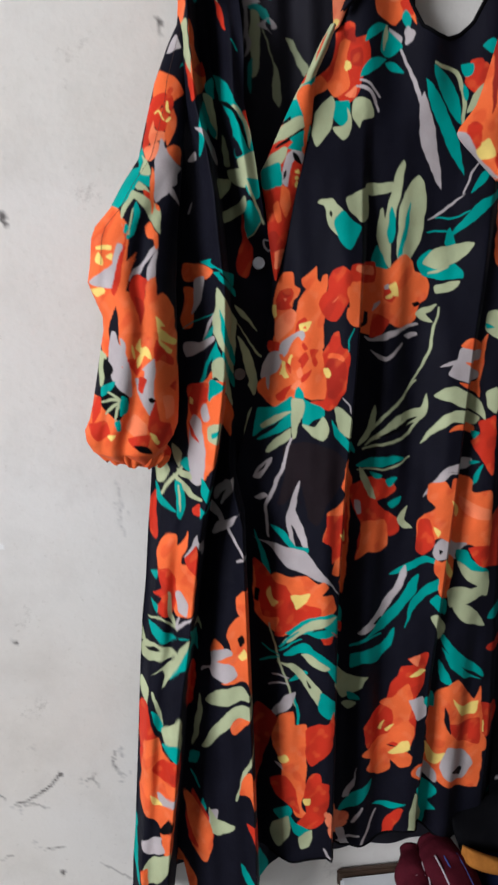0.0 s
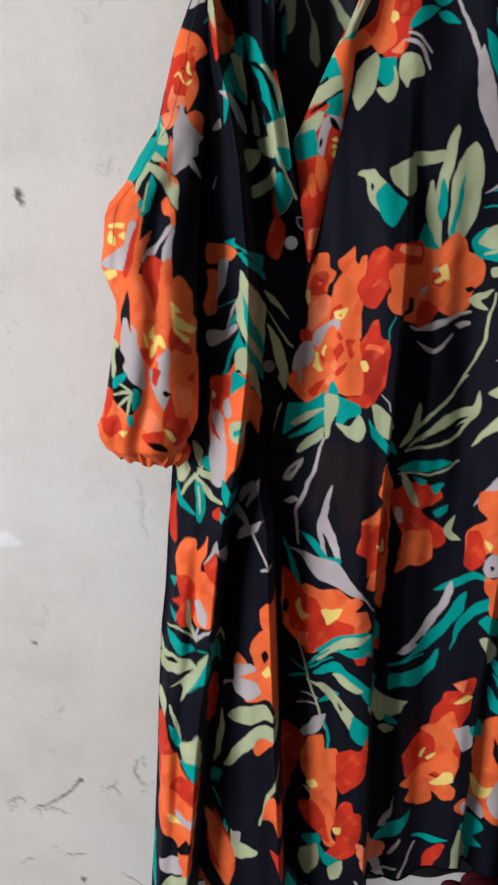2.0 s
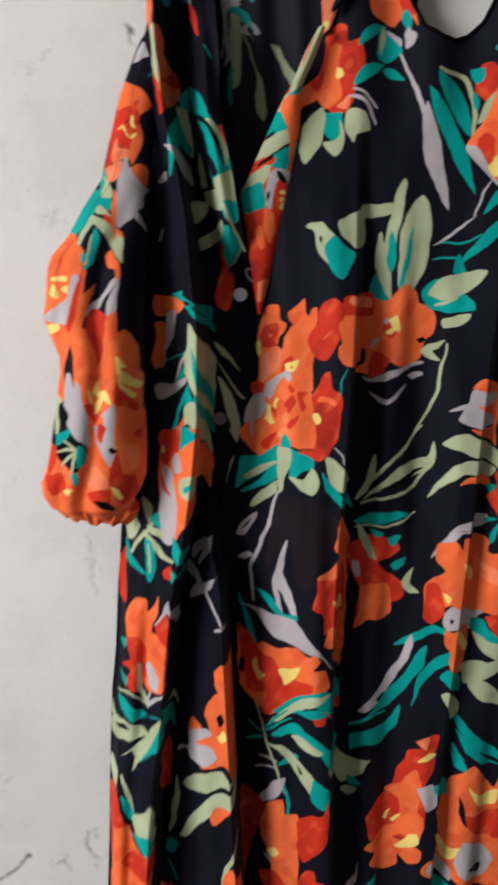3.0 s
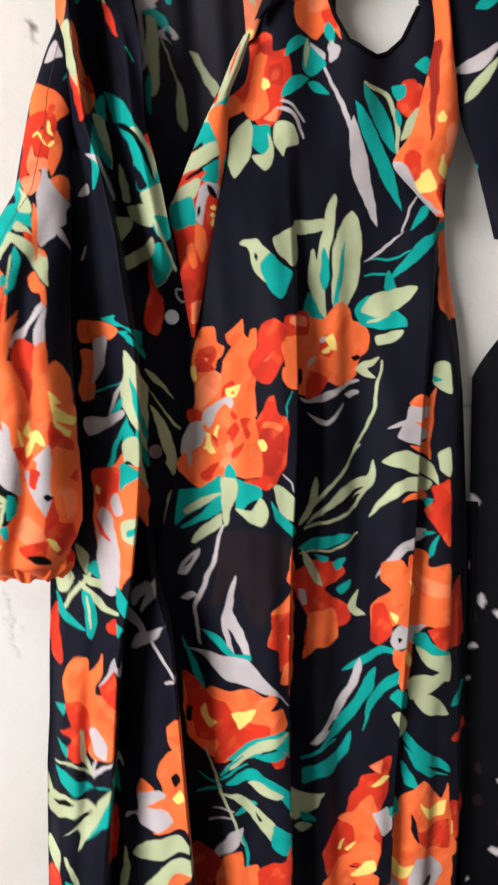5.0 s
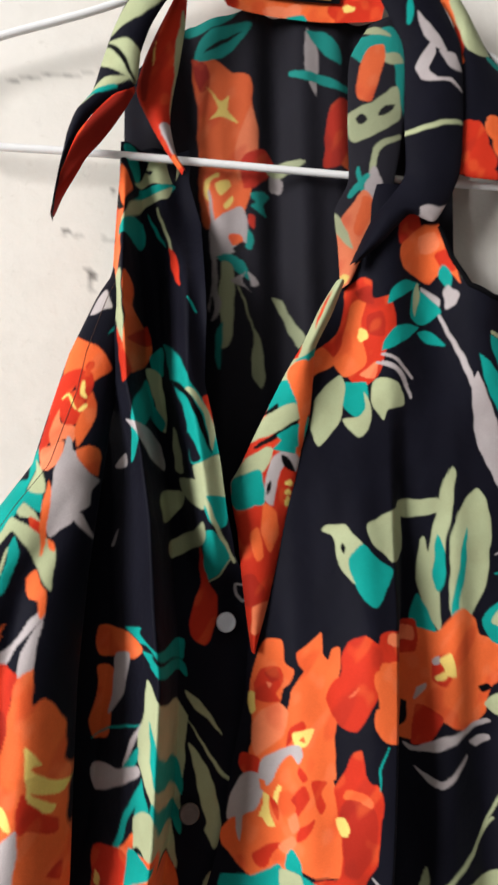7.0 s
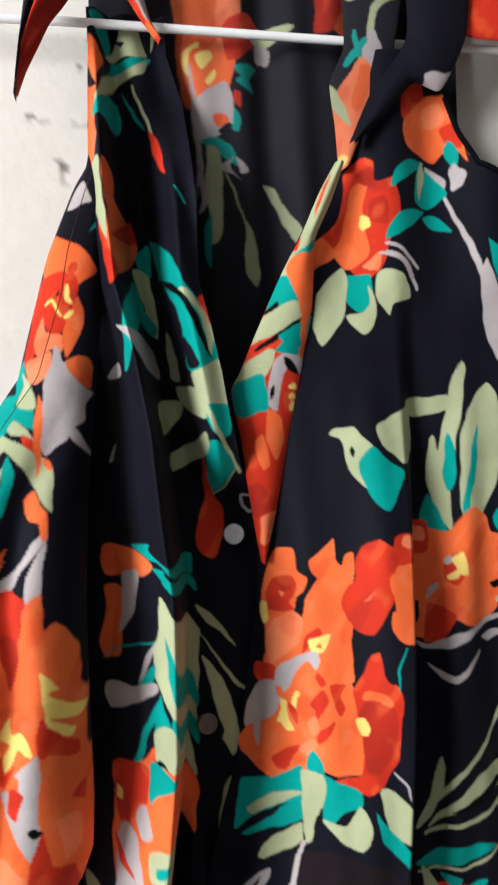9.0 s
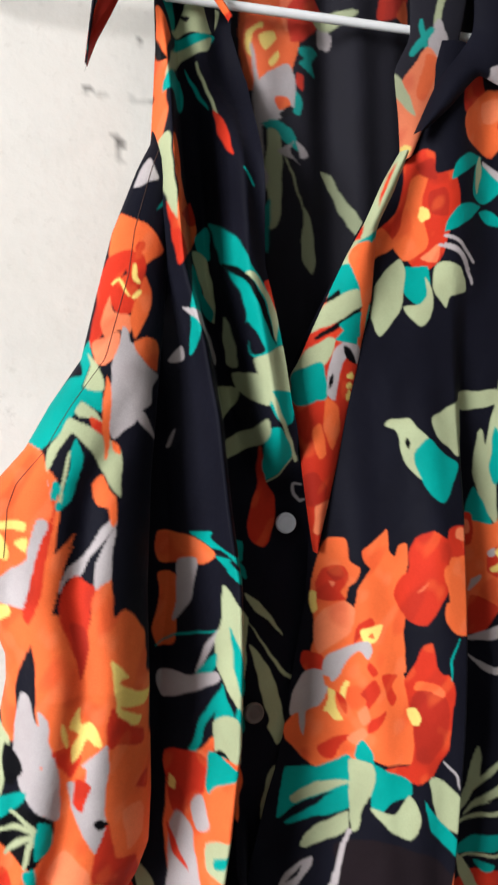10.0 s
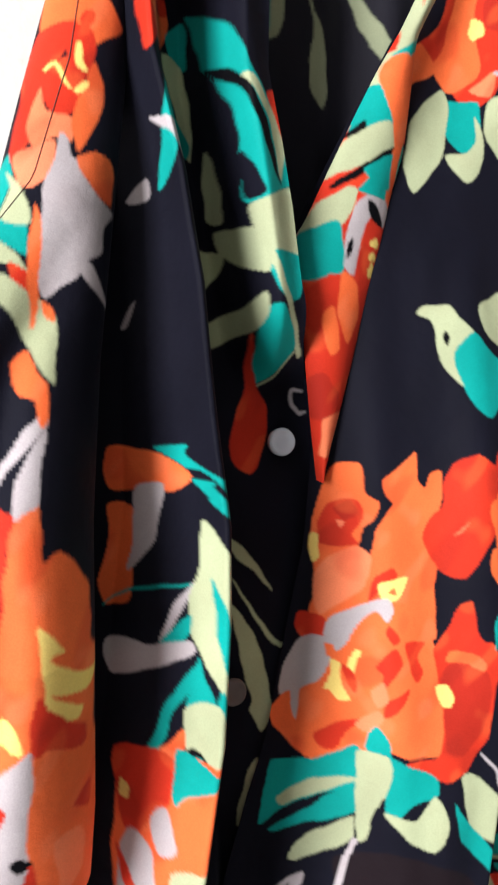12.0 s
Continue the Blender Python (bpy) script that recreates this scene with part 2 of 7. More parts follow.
def field(x, z, k):
    """Uneven patches, about a centimetre across, between -1 and 1."""
    a = np.sin(2.3 * x + 1.7 * np.sin(1.3 * z + k) + 2.1 * k) + np.sin(1.9 * z + 1.5 * np.sin(1.7 * x + 2.0 * k) + k)
    return 0.5 * a + 0.25 * np.sin(5.1 * x - 3.3 * z + 3.0 * k)


LETTERS = "nkmordltgwypcshbOUXV"
PALETTE = np.array([INKS[c] for c in LETTERS])


class Print:
    """Motifs printed one over another on a ground colour."""
    def __init__(self, ground, tone=0.10):
        self.ground, self.motifs, self.tone = ground, [], tone

    def shape(self, ink, *xz):
        p = smooth_loop(xz)
        if ink in "orl" and np.ptp(p, axis=0).max() > 2.2:
            p = scallop(p)
        self.motifs.append((ink, p, 0.0))

    def leaf(self, ink, x0, z0, x1, z1, wide, bend):
        s = np.linspace(0, 1, 15)
        ax = np.array([x1 - x0, z1 - z0])
        side = np.array([-ax[1], ax[0]]) / max(np.hypot(*ax), 1e-6)
        mid = np.array([x0, z0]) + s[:, None] * ax - (4 * s * (1 - s) * bend)[:, None] * side
        w = (wide * np.sin(np.pi * s ** 0.85) ** 0.8)[:, None] * side
        self.motifs.append((ink, np.vstack([mid + w, (mid - w)[::-1]]), 0.0))

    def blob(self, ink, x, z, rx, rz):
        a = np.linspace(0, 2 * np.pi, 26, endpoint=False)
        k = 1 + 0.12 * np.sin(3 * a + x) + 0.07 * np.sin(5 * a + z)
        self.motifs.append((ink, np.stack([x + rx * k * np.cos(a), z + rz * k * np.sin(a)], 1), 0.0))

    def stroke(self, ink, wide, *xz):
        self.motifs.append((ink, smooth_loop(xz, False), wide))

    def colours(self, x, z):
        x = x + 0.05 * np.sin(1.9 * z + 0.7 * x) + 0.02 * np.sin(4.7 * z - 3.1 * x)
        z = z + 0.05 * np.sin(2.3 * x - 0.6 * z) + 0.02 * np.sin(5.3 * x + 2.9 * z)
        out = np.full(len(x), LETTERS.index(self.ground))
        order = np.argsort(z)
        zs = z[order]
        for ink, p, wide in self.motifs:
            lo, hi = p.min(0) - wide, p.max(0) + wide
            i = order[np.searchsorted(zs, lo[1]):np.searchsorted(zs, hi[1])]
            i = i[(x[i] >= lo[0]) & (x[i] <= hi[0])]
            if not len(i):
                continue
            px, pz = x[i], z[i]
            if wide:
                inside = np.zeros(len(i), bool)
                for k, ((ax, az), (bx, bz)) in enumerate(zip(p[:-1], p[1:])):
                    dx, dz = bx - ax, bz - az
                    t = np.clip(((px - ax) * dx + (pz - az) * dz) / max(dx * dx + dz * dz, 1e-9), 0, 1)
                    f = (k + t) / len(p)
                    inside |= np.hypot(px - ax - t * dx, pz - az - t * dz) < wide * (0.45 + 0.55 * np.sin(np.pi * (0.1 + 0.85 * f)))
            else:
                inside = np.zeros(len(i), bool)
                for (ax, az), (bx, bz) in zip(p, np.roll(p, -1, 0)):
                    if az != bz:
                        inside ^= ((az > pz) != (bz > pz)) & (px < (bx - ax) * (pz - az) / (bz - az) + ax)
            out[i[inside]] = LETTERS.index(ink)
        f, g = field(0.8 * x, 0.8 * z, 1.0), field(1.3 * x, 1.3 * z, 2.6)
        colour = PALETTE[out]
        # watery dye: orange runs into red and pale orange within a petal
        for inks, deep, pale in (("oOlV", "r", "V"), ("rUX", "d", "O")):
            i = np.isin(out, [LETTERS.index(c) for c in inks])
            a, b = 0.35 * np.clip((f[i] - 0.4) / 0.4, 0, 1)[:, None], 0.3 * np.clip((g[i] - 0.4) / 0.45, 0, 1)[:, None]
            colour[i] = colour[i] * (1 - a) + a * np.array(INKS[deep])
            colour[i] = colour[i] * (1 - b) + b * np.array(INKS[pale])
        return colour * (1 + self.tone * field(0.6 * x, 0.5 * z, 4.0))[:, None]

    def soft(self, x, z, step):
        """Colours averaged over each thread crossing."""
        return sum(self.colours(x + a * step, z + b * step) for a, b in ((-.42, -.16), (.16, -.42), (.42, .16), (-.16, .42))) / 4


r_print, p_print, lp_print, ls_print, b_print = Print("n"), Print("r"), Print("n"), Print("n"), Print("n")
cl_print, clb_print, nb_print, cb_print = Print("n"), Print("r"), Print("o"), Print("n")
rf_print, cr_print, crb_print, rs_print, rt_print = Print("n"), Print("n"), Print("n"), Print("o"), Print("n")
# right front panel
r_print.shape("m", 2.04, 132.79, 3.85, 133.6, 6.15, 133.06, 7.68, 131.49, 6.8, 128.89, 5.8, 127.49, 4.89, 125.29, 4, 126.12, 3.5, 129.17, 2.05, 127.28, 1.28, 127.02, 2.01, 129.88)
r_print.shape("U", 7.4, 169.58, 8.26, 170.32, 8.85, 170.11, 9, 169.08, 9.96, 169.19, 10.23, 167.38, 9.68, 165.83, 9.04, 164.31, 8.06, 163.66, 7.21, 164.65, 6.15, 165.27, 5.72, 166.08, 6.85, 166.94, 7.22, 168.19)
r_print.shape("O", 7.68, 168.73, 8.56, 168.99, 8.23, 167.8, 8.49, 165.28, 7.18, 164.33, 6.45, 165.34, 7.15, 166.31)
r_print.shape("X", 8.55, 168.07, 9.39, 168.29, 9.53, 166.76, 8.62, 167.07)
r_print.shape("X", 7.98, 169.53, 8.79, 169.81, 8.94, 168.79, 8.24, 168.97)
r_print.blob("y", 8.34, 166.92, 0.28, 0.41)
r_print.shape("V", 8.05, 164.52, 9.07, 165.24, 8.86, 164.25)
r_print.shape("O", 4.26, 164.78, 5.83, 166.19, 6.64, 165.1, 5.31, 164.35, 4.96, 162.49, 4.55, 163.11)
r_print.shape("t", 6.99, 163.92, 8.44, 164.02, 8.53, 162.44, 7.93, 161.89, 7.1, 162.48)
r_print.shape("g", 6.91, 161.79, 7.94, 162.01, 8.35, 162.44, 8.35, 163.46, 8.72, 162.43, 8.38, 161.12, 7.82, 160.69)
r_print.shape("g", 5.31, 162.96, 6.86, 164.4, 7.27, 163.75, 6.69, 161.54, 5.55, 160.12, 5.1, 161.19)
r_print.shape("g", 8.92, 164.16, 10.29, 164.04, 10.79, 162.75, 9.7, 162.41, 9.35, 161.72, 8.74, 162.75)
r_print.stroke("w", 0.12, 9.43, 165.66, 10.44, 165.31, 11.31, 164.36)
r_print.stroke("w", 0.12, 9.42, 165.21, 10.43, 164.78, 10.94, 163.94)
r_print.shape("U", 10.61, 174.54, 11.86, 174.85, 12.26, 173.09, 10.65, 172.4)
r_print.shape("O", 10.77, 172.43, 12.39, 173.88, 13.94, 173.81, 14.33, 170.87, 14.46, 170.15, 13.7, 171.03, 12.71, 170.31, 11.7, 170.54, 10.74, 171.04)
r_print.shape("V", 11.97, 173.11, 13.1, 173.56, 13.26, 172.49, 12.16, 172.09)
r_print.shape("U", 13.09, 172.15, 14.01, 172.39, 14.22, 170.95, 13.55, 171.12)
r_print.leaf("g", 14.02, 173.26, 14.61, 170.47, 0.19, 0.00)
r_print.shape("w", 12.04, 170.04, 13.28, 169.32, 13.09, 168.38, 12.49, 168.79)
r_print.shape("t", 11.6, 169.96, 12.7, 169.33, 13.42, 168.43, 12.26, 167.64, 11.32, 168.1)
r_print.leaf("t", 13.55, 171.4, 13.83, 169.79, 0.35, 0.00)
r_print.blob("w", 13.86, 169.37, 0.40, 0.70)
r_print.leaf("t", 9.76, 168.72, 12, 170.2, 0.42, -0.28)
r_print.leaf("t", 9.41, 165.86, 11.92, 167.56, 0.47, -0.27)
r_print.leaf("t", 11.74, 167.19, 13.55, 166.42, 0.38, 0.00)
r_print.leaf("g", 11.83, 170.28, 11.64, 168.15, 0.23, 0.00)
r_print.stroke("w", 0.16, 13.35, 168.19, 14.79, 164.69, 15.87, 162.13)
r_print.stroke("w", 0.13, 9.09, 165.16, 10.33, 164.76, 11.19, 163.13)
r_print.leaf("w", 15.28, 164.74, 17.48, 156.43, 0.72, 0.34)
r_print.leaf("t", 16.12, 166.94, 19.08, 162.01, 0.73, -0.24)
r_print.leaf("t", 15.38, 165.78, 19.46, 157.65, 0.68, -0.25)
r_print.stroke("g", 0.20, 16.27, 167.07, 18.59, 166.34, 19.23, 164.3, 19.26, 162.01)
r_print.shape("r", 19.49, 167.34, 20.62, 167.43, 21.61, 166.02, 20.48, 164.57, 19.26, 165.73)
r_print.shape("t", 20.59, 168.53, 21.37, 169.03, 21.99, 168.4, 21.43, 167.79)
r_print.shape("t", 18.85, 167.08, 19.87, 167.19, 19.87, 166.31, 19.27, 166.14)
r_print.leaf("t", 19.44, 164.08, 19.26, 165.53, 0.25, 0.00)
r_print.leaf("g", 19.54, 162.96, 21.52, 165.82, 0.46, 0.00)
r_print.shape("o", 19.53, 162.42, 20.13, 162.11, 19.82, 161.58, 19.3, 161.72)
r_print.stroke("w", 0.09, 19.52, 156.06, 20.06, 157.75, 20.9, 158.8)
r_print.leaf("t", 24.7, 111.72, 27.36, 112.99, 0.80, 0.00)
r_print.shape("r", 24.83, 108.13, 27.21, 108.61, 27.83, 107.33, 25.79, 107.3)
r_print.shape("U", 24.03, 101.07, 27.45, 99.52, 27.51, 96.62, 25.07, 96.17, 23.99, 97.04)
r_print.shape("O", 23.43, 96.14, 25.39, 96.55, 25.95, 94.34, 24, 93.52)
r_print.shape("y", 24.66, 97.82, 25.23, 98.41, 25.43, 96.87, 24.92, 96.95)
r_print.shape("U", 22.96, 123.03, 25.88, 124.71, 27.07, 118.16, 24.37, 118.07, 22.34, 119.64)
r_print.shape("o", 23.6, 157.05, 24.91, 157.56, 25.51, 153.46, 25.7, 149.22, 24.61, 148.74, 23.09, 150.35)
r_print.blob("t", 28.39, 83.86, 1.04, 2.59)
r_print.shape("g", 5.44, 155.43, 5.72, 155.72, 6.7, 155.71, 7.04, 155.19, 7.63, 154.63, 7.52, 153.71, 7.1, 152.47, 6.38, 153.36, 6.22, 154.46, 5.97, 155.14)
r_print.shape("t", 7.63, 154.63, 8.62, 153.72, 9.39, 153.05, 8.54, 151.57, 8.1, 151.2, 7.41, 151.77, 7.02, 152.67, 6.9, 153.79)
r_print.shape("k", 6.58, 154.65, 6.76, 154.37, 6.66, 154, 6.5, 154.38)
r_print.shape("g", 7.94, 155.59, 8.37, 155.97, 10.32, 156.55, 10.49, 154.18, 9.42, 153.52, 8.75, 154.16, 8.11, 154.8)
r_print.shape("g", 10.18, 156.99, 12.55, 157.14, 12.94, 156.94, 12.84, 156.28, 10.2, 156.05)
r_print.shape("g", 13.69, 158.95, 13.88, 158.37, 13.47, 156.07, 12.99, 153.68, 12.7, 151.2, 12.59, 149.4, 11.99, 150.34, 11.54, 151.68, 11.37, 153.11, 11.63, 154.64, 11.91, 154.84, 12.1, 153.97, 12.57, 156.08, 13.05, 157.99)
r_print.shape("t", 12.64, 154.91, 13.01, 154.35, 12.97, 152.14, 12.64, 151.68, 12.28, 152.63)
r_print.shape("g", 15.28, 157.7, 15.86, 156.85, 16.03, 155.12, 15.83, 152.93, 15.25, 151.2, 14.09, 149.38, 13.29, 149.86, 13.25, 152.14, 13.36, 154.34, 13.77, 156.07, 14.59, 157.23)
r_print.shape("t", 14.47, 155.4, 14.45, 153.69, 13.9, 151.2, 13.55, 149.41, 13.12, 149.41, 13.43, 151.2, 13.92, 153.4)
r_print.shape("t", 11.47, 151.48, 12.42, 149.4, 12.58, 148.92, 11.1, 149.18, 10.91, 150.15)
r_print.shape("O", 11.1, 149.47, 12.42, 149.4, 13.04, 150.06, 14, 150.64, 14.86, 150.05, 15.15, 149.09, 16.1, 148.63, 16.63, 147.67, 16.45, 146.53, 15.82, 145.93, 15.46, 145.08, 15.45, 144.4, 14.43, 143.67, 13.29, 143.92, 12.33, 144.29, 11.74, 143.1, 9.47, 143.54, 10.59, 144.29, 10.72, 146.68, 9.22, 148.26)
r_print.shape("U", 12.24, 147.78, 13.08, 148.07, 13.36, 147.12, 13.15, 146.65, 12.71, 146.18, 12.04, 146.63)
r_print.shape("y", 12.58, 147.78, 13.26, 148.07, 13.44, 146.85, 12.96, 146.75, 12.73, 147.21)
r_print.shape("y", 12.2, 146.82, 12.91, 147.12, 12.81, 146.64, 12.29, 146.54)
r_print.shape("w", 12.15, 147.77, 12.56, 147.96, 12.55, 147.49, 12.21, 147.48)
r_print.shape("U", 11.24, 145.17, 12.58, 144.56, 12.32, 143.82, 11.74, 142.92, 10.87, 143.05)
r_print.shape("k", 9.53, 146.85, 10.98, 146.88, 10.9, 145.92, 10.09, 145.93)
r_print.shape("w", 10.8, 145.72, 11.68, 146.42, 11.77, 146.14, 11.25, 145.45)
r_print.shape("k", 14.95, 146.03, 15.55, 146.13, 15.83, 145.85, 15.26, 145.65)
r_print.shape("g", 15.65, 145.35, 16.26, 145.66, 17.33, 145.99, 16.76, 145.3, 16.35, 144.99, 16.97, 144.19, 16.09, 144.42, 15.36, 144.88)
r_print.stroke("g", 0.12, 17.5, 145.62, 17.1, 143.73, 16.7, 141.24, 16.14, 139.75, 14.9, 137.73)
r_print.shape("w", 10.39, 143.05, 11.31, 142.79, 12.55, 143.44, 13.83, 143.8, 15.46, 144.12, 15.73, 143.92, 13.83, 143.42, 12.81, 142.91, 11.97, 142.47, 10.87, 142.57)
r_print.shape("w", 11.03, 141.63, 11.55, 141.28, 12.41, 141.03, 13.25, 141.68, 13.95, 142.3, 14.07, 142.08, 13.35, 141.31, 12.43, 140.66, 11.69, 140.74)
r_print.shape("w", 14.18, 143.01, 15.56, 143.25, 15.65, 142.96, 14.75, 142.59)
r_print.shape("O", 2.22, 149.02, 2.54, 149.27, 3.16, 149.24, 3.31, 148.2, 3.72, 147.86, 3.45, 147.15, 3.1, 146.79, 2.96, 146, 3.31, 145.74, 3.42, 146.64, 3.91, 147.39, 4.25, 147.76, 3.97, 148.15, 3.94, 148.79, 4.53, 149.23, 5.22, 149.78, 5.23, 148.7, 5.57, 148.38, 5.7, 148.9, 6.13, 149.04, 6.13, 147.89, 5.85, 145.77, 5.76, 144.68, 5.62, 142.65, 5.46, 142.39, 5.78, 141.61, 5.74, 140.08, 5.83, 138.03, 5.56, 137.72, 4.56, 137.69, 4.05, 137.89, 3.35, 137.95, 1.88, 136.79, 1.18, 136.63, 0.49, 137.19, -0.21, 137.93, -0.38, 138.62, 0.34, 139.36, 1.14, 140.55, 1.29, 141.74, 1.5, 144.72, 1.36, 145.83, 1.56, 147.58)
r_print.shape("U", 6.18, 148.55, 6.58, 149.43, 7.48, 149.83, 8.13, 149.3, 8.52, 149.88, 11.18, 149.95, 11.23, 148.1, 8.55, 148.1, 8.01, 146.81, 7.34, 145.76, 6.8, 144.9, 6.34, 144.94, 5.86, 145.23, 5.27, 146.36, 5.82, 147.31, 6.2, 147.75)
r_print.shape("V", 9, 149.85, 11.09, 149.58, 11.08, 148.73, 8.8, 149.32)
r_print.shape("V", 6.47, 146.59, 7.05, 147.08, 6.78, 146.72)
r_print.shape("O", 8.19, 148.36, 11.06, 147.54, 11.03, 145.34, 8.36, 146.03, 7.97, 146.27)
r_print.shape("O", 8.43, 146.55, 8.48, 145.49, 8.08, 144.83, 7.67, 145.25, 7.85, 146.03)
r_print.shape("U", 1.96, 147.46, 2.55, 147.78, 3.02, 147.78, 3.11, 147.22, 2.77, 146.44, 2.94, 146.08, 2.35, 145.82, 1.77, 145.84, 1.62, 146.7)
r_print.shape("X", 2.2, 147.33, 2.76, 147.77, 2.93, 147.32, 2.52, 146.92, 2.33, 147.03)
r_print.shape("l", 2.24, 146.84, 2.51, 146.84, 2.42, 146.55)
r_print.shape("y", 1.38, 146.21, 1.7, 146.17, 1.74, 145.3, 1.44, 145.04)
r_print.shape("V", 1.58, 144.71, 2.33, 145.58, 2.96, 146, 3.38, 145.61, 3.05, 144.41, 2.32, 143.55, 1.77, 142.86, 1.42, 143.62)
r_print.shape("U", 3.39, 144.8, 3.99, 145.25, 4.28, 144.9, 3.86, 144.62, 3.37, 144.13, 3.15, 143.9)
r_print.shape("y", 3.59, 144.62, 4.68, 144.84, 4.2, 144.03, 3.82, 143.88, 3.56, 144.06)
r_print.shape("O", 3.84, 144.23, 4.09, 144.47, 4.13, 144.16)
r_print.shape("U", 0.99, 142.83, 1.85, 142.8, 1.97, 142.09, 1.14, 141.7, 0.82, 142.17)
r_print.shape("w", 1.98, 142.7, 2.52, 143.38, 3.35, 143.98, 3.82, 143.98, 3.94, 143.51, 3.69, 143.1, 3.33, 143.52, 2.93, 143.07, 2.61, 142.06, 2.21, 141.55, 1.88, 141.72)
r_print.shape("w", 0.98, 141.74, 1.97, 141.99, 1.94, 140.9, 1.57, 140, 1.03, 139.57, 0.93, 138.84, 0.75, 138.2, 0.6, 138.77, 0.61, 139.39, 0.16, 139.28, 0.26, 140.52, 0.54, 141.06)
r_print.shape("O", 1.88, 141.72, 2.15, 141.76, 2.07, 141.31, 1.87, 141.19)
r_print.shape("y", 2, 141.1, 2.32, 141.06, 2.25, 140.69, 2.29, 140.14, 2.59, 139.61, 2.29, 139.47, 1.96, 139.82, 1.77, 139.81, 1.99, 140.59)
r_print.shape("y", 2.77, 141.74, 2.95, 141.71, 2.74, 141.07, 2.48, 140.37, 2.51, 141.11)
r_print.shape("U", 2.32, 141.06, 2.63, 140.85, 2.72, 139.94, 2.42, 140.3)
r_print.shape("U", 3.36, 141.23, 4.02, 142.1, 4.28, 141.51, 3.79, 140.78, 3.32, 140.01, 3.54, 140.93)
r_print.shape("U", 3.76, 142.97, 4.16, 142.47, 3.95, 142.22, 3.66, 142.55)
r_print.shape("U", 4.39, 142.35, 5.16, 142.37, 4.87, 141.83, 5.14, 141.21, 4.8, 140.81, 4.53, 141.59)
r_print.shape("U", 1.43, 137.76, 2.52, 138.73, 2.95, 138.88, 2.51, 138.22, 1.97, 137.26, 1.56, 137.23)
r_print.shape("U", 3.56, 139.89, 4.48, 140.59, 3.96, 139.6, 3.55, 139.33)
r_print.shape("V", 3.14, 140.2, 3.54, 140.67, 3.65, 140.01, 3.31, 139.61)
r_print.shape("V", 2.75, 138.66, 3.31, 139.51, 3.57, 139.19, 3.17, 138.48)
r_print.shape("U", 5.53, 142.11, 6.14, 142.99, 6.64, 143.8, 7.04, 143.97, 7.1, 142.93, 7.3, 142.52, 7.63, 142.45, 7.88, 141.86, 7.78, 140.38, 7.51, 138.73, 7.06, 137.89, 6.73, 137.15, 5.92, 136.75, 5.2, 136.9, 4.54, 137.04, 4.36, 137.56, 5.69, 137.75, 5.74, 140.08, 5.62, 141.51)
r_print.shape("X", 5.87, 141.13, 6.33, 141.61, 7.3, 141.51, 7.68, 140.38, 7.3, 138.98, 6.54, 137.88, 5.93, 138.03, 5.78, 139.58)
r_print.shape("O", 6.15, 141.94, 6.93, 141.97, 7.38, 141.64, 7.3, 141.36, 6.71, 141.52, 5.99, 141.52)
r_print.shape("y", 5.61, 140.51, 6.06, 140.6, 6.22, 140.14, 6.06, 139.73, 5.72, 139.79)
r_print.stroke("t", 0.06, 8.3, 144.3, 7.88, 143.23, 7.72, 142.22)
r_print.shape("O", 7.79, 147.86, 9.22, 148.46, 10.34, 146.68, 10.11, 144.29, 8.28, 144.5, 7.6, 145.19, 7.82, 146.1, 8.55, 146.29, 7.91, 146.96)
r_print.shape("t", -0.67, 134.86, -0.19, 136.38, 1.38, 136.62, 2.72, 137.78, 2.98, 136.32, 1.36, 134.97, 0.18, 134.34, -0.75, 133.54)
r_print.shape("g", -0.1, 134.82, 1.37, 135.72, 2.8, 136.47, 1.61, 135.2, 0.18, 134.46)
r_print.shape("t", -0.37, 133.38, 1.1, 134.38, 2.74, 136.16, 3.03, 135.36, 1.6, 134.06, 0.17, 133.33)
r_print.shape("t", 3.64, 137.7, 4.49, 137.39, 5.53, 136.84, 5.52, 136.15, 4.48, 135.64, 4.04, 134.99, 3.63, 135.51)
r_print.shape("t", 2.96, 137.85, 3.38, 138.86, 3.82, 138.23, 3.73, 137.46)
r_print.shape("g", 2.72, 137.53, 3.73, 137.72, 3.72, 136.49, 3.39, 135.45, 3.06, 134.15, 2.69, 133.81, 2.74, 135.54)
r_print.shape("g", 3.62, 135.32, 4.72, 135.11, 5.42, 136.14, 5.99, 135.2, 5.87, 134.27, 5.44, 133.88, 4.52, 134.15)
r_print.shape("g", 0.36, 132.14, 1.34, 133.46, 2.61, 134.8, 2.48, 133.76, 1.33, 132.46, 0.72, 131.94)
r_print.shape("g", 6.55, 136.91, 6.99, 137.08, 8.04, 136, 9.21, 133.81, 7.13, 134.43, 6.68, 135.48)
r_print.shape("t", 6.19, 135.91, 6.78, 134.97, 9.11, 132.51, 9.38, 131.29, 7.55, 133.07, 6.57, 134.23)
r_print.stroke("w", 0.06, 7.24, 137.89, 7.9, 137.14, 8.08, 136.45)
r_print.stroke("w", 0.15, 2.6, 133.79, 2.02, 131.44, 1.05, 128.5, 0.34, 126.64, 0.34, 124.42, 0.52, 123.26)
r_print.shape("w", 3.33, 129.61, 3.27, 128.54, 2.93, 126.63, 3.67, 124.97, 4.04, 122.38, 3.48, 123.03, 2.82, 124.69, 2.57, 125, 2.72, 123.61, 2.96, 122.6, 2.47, 123.03, 2.07, 125.17, 2.39, 127.1)
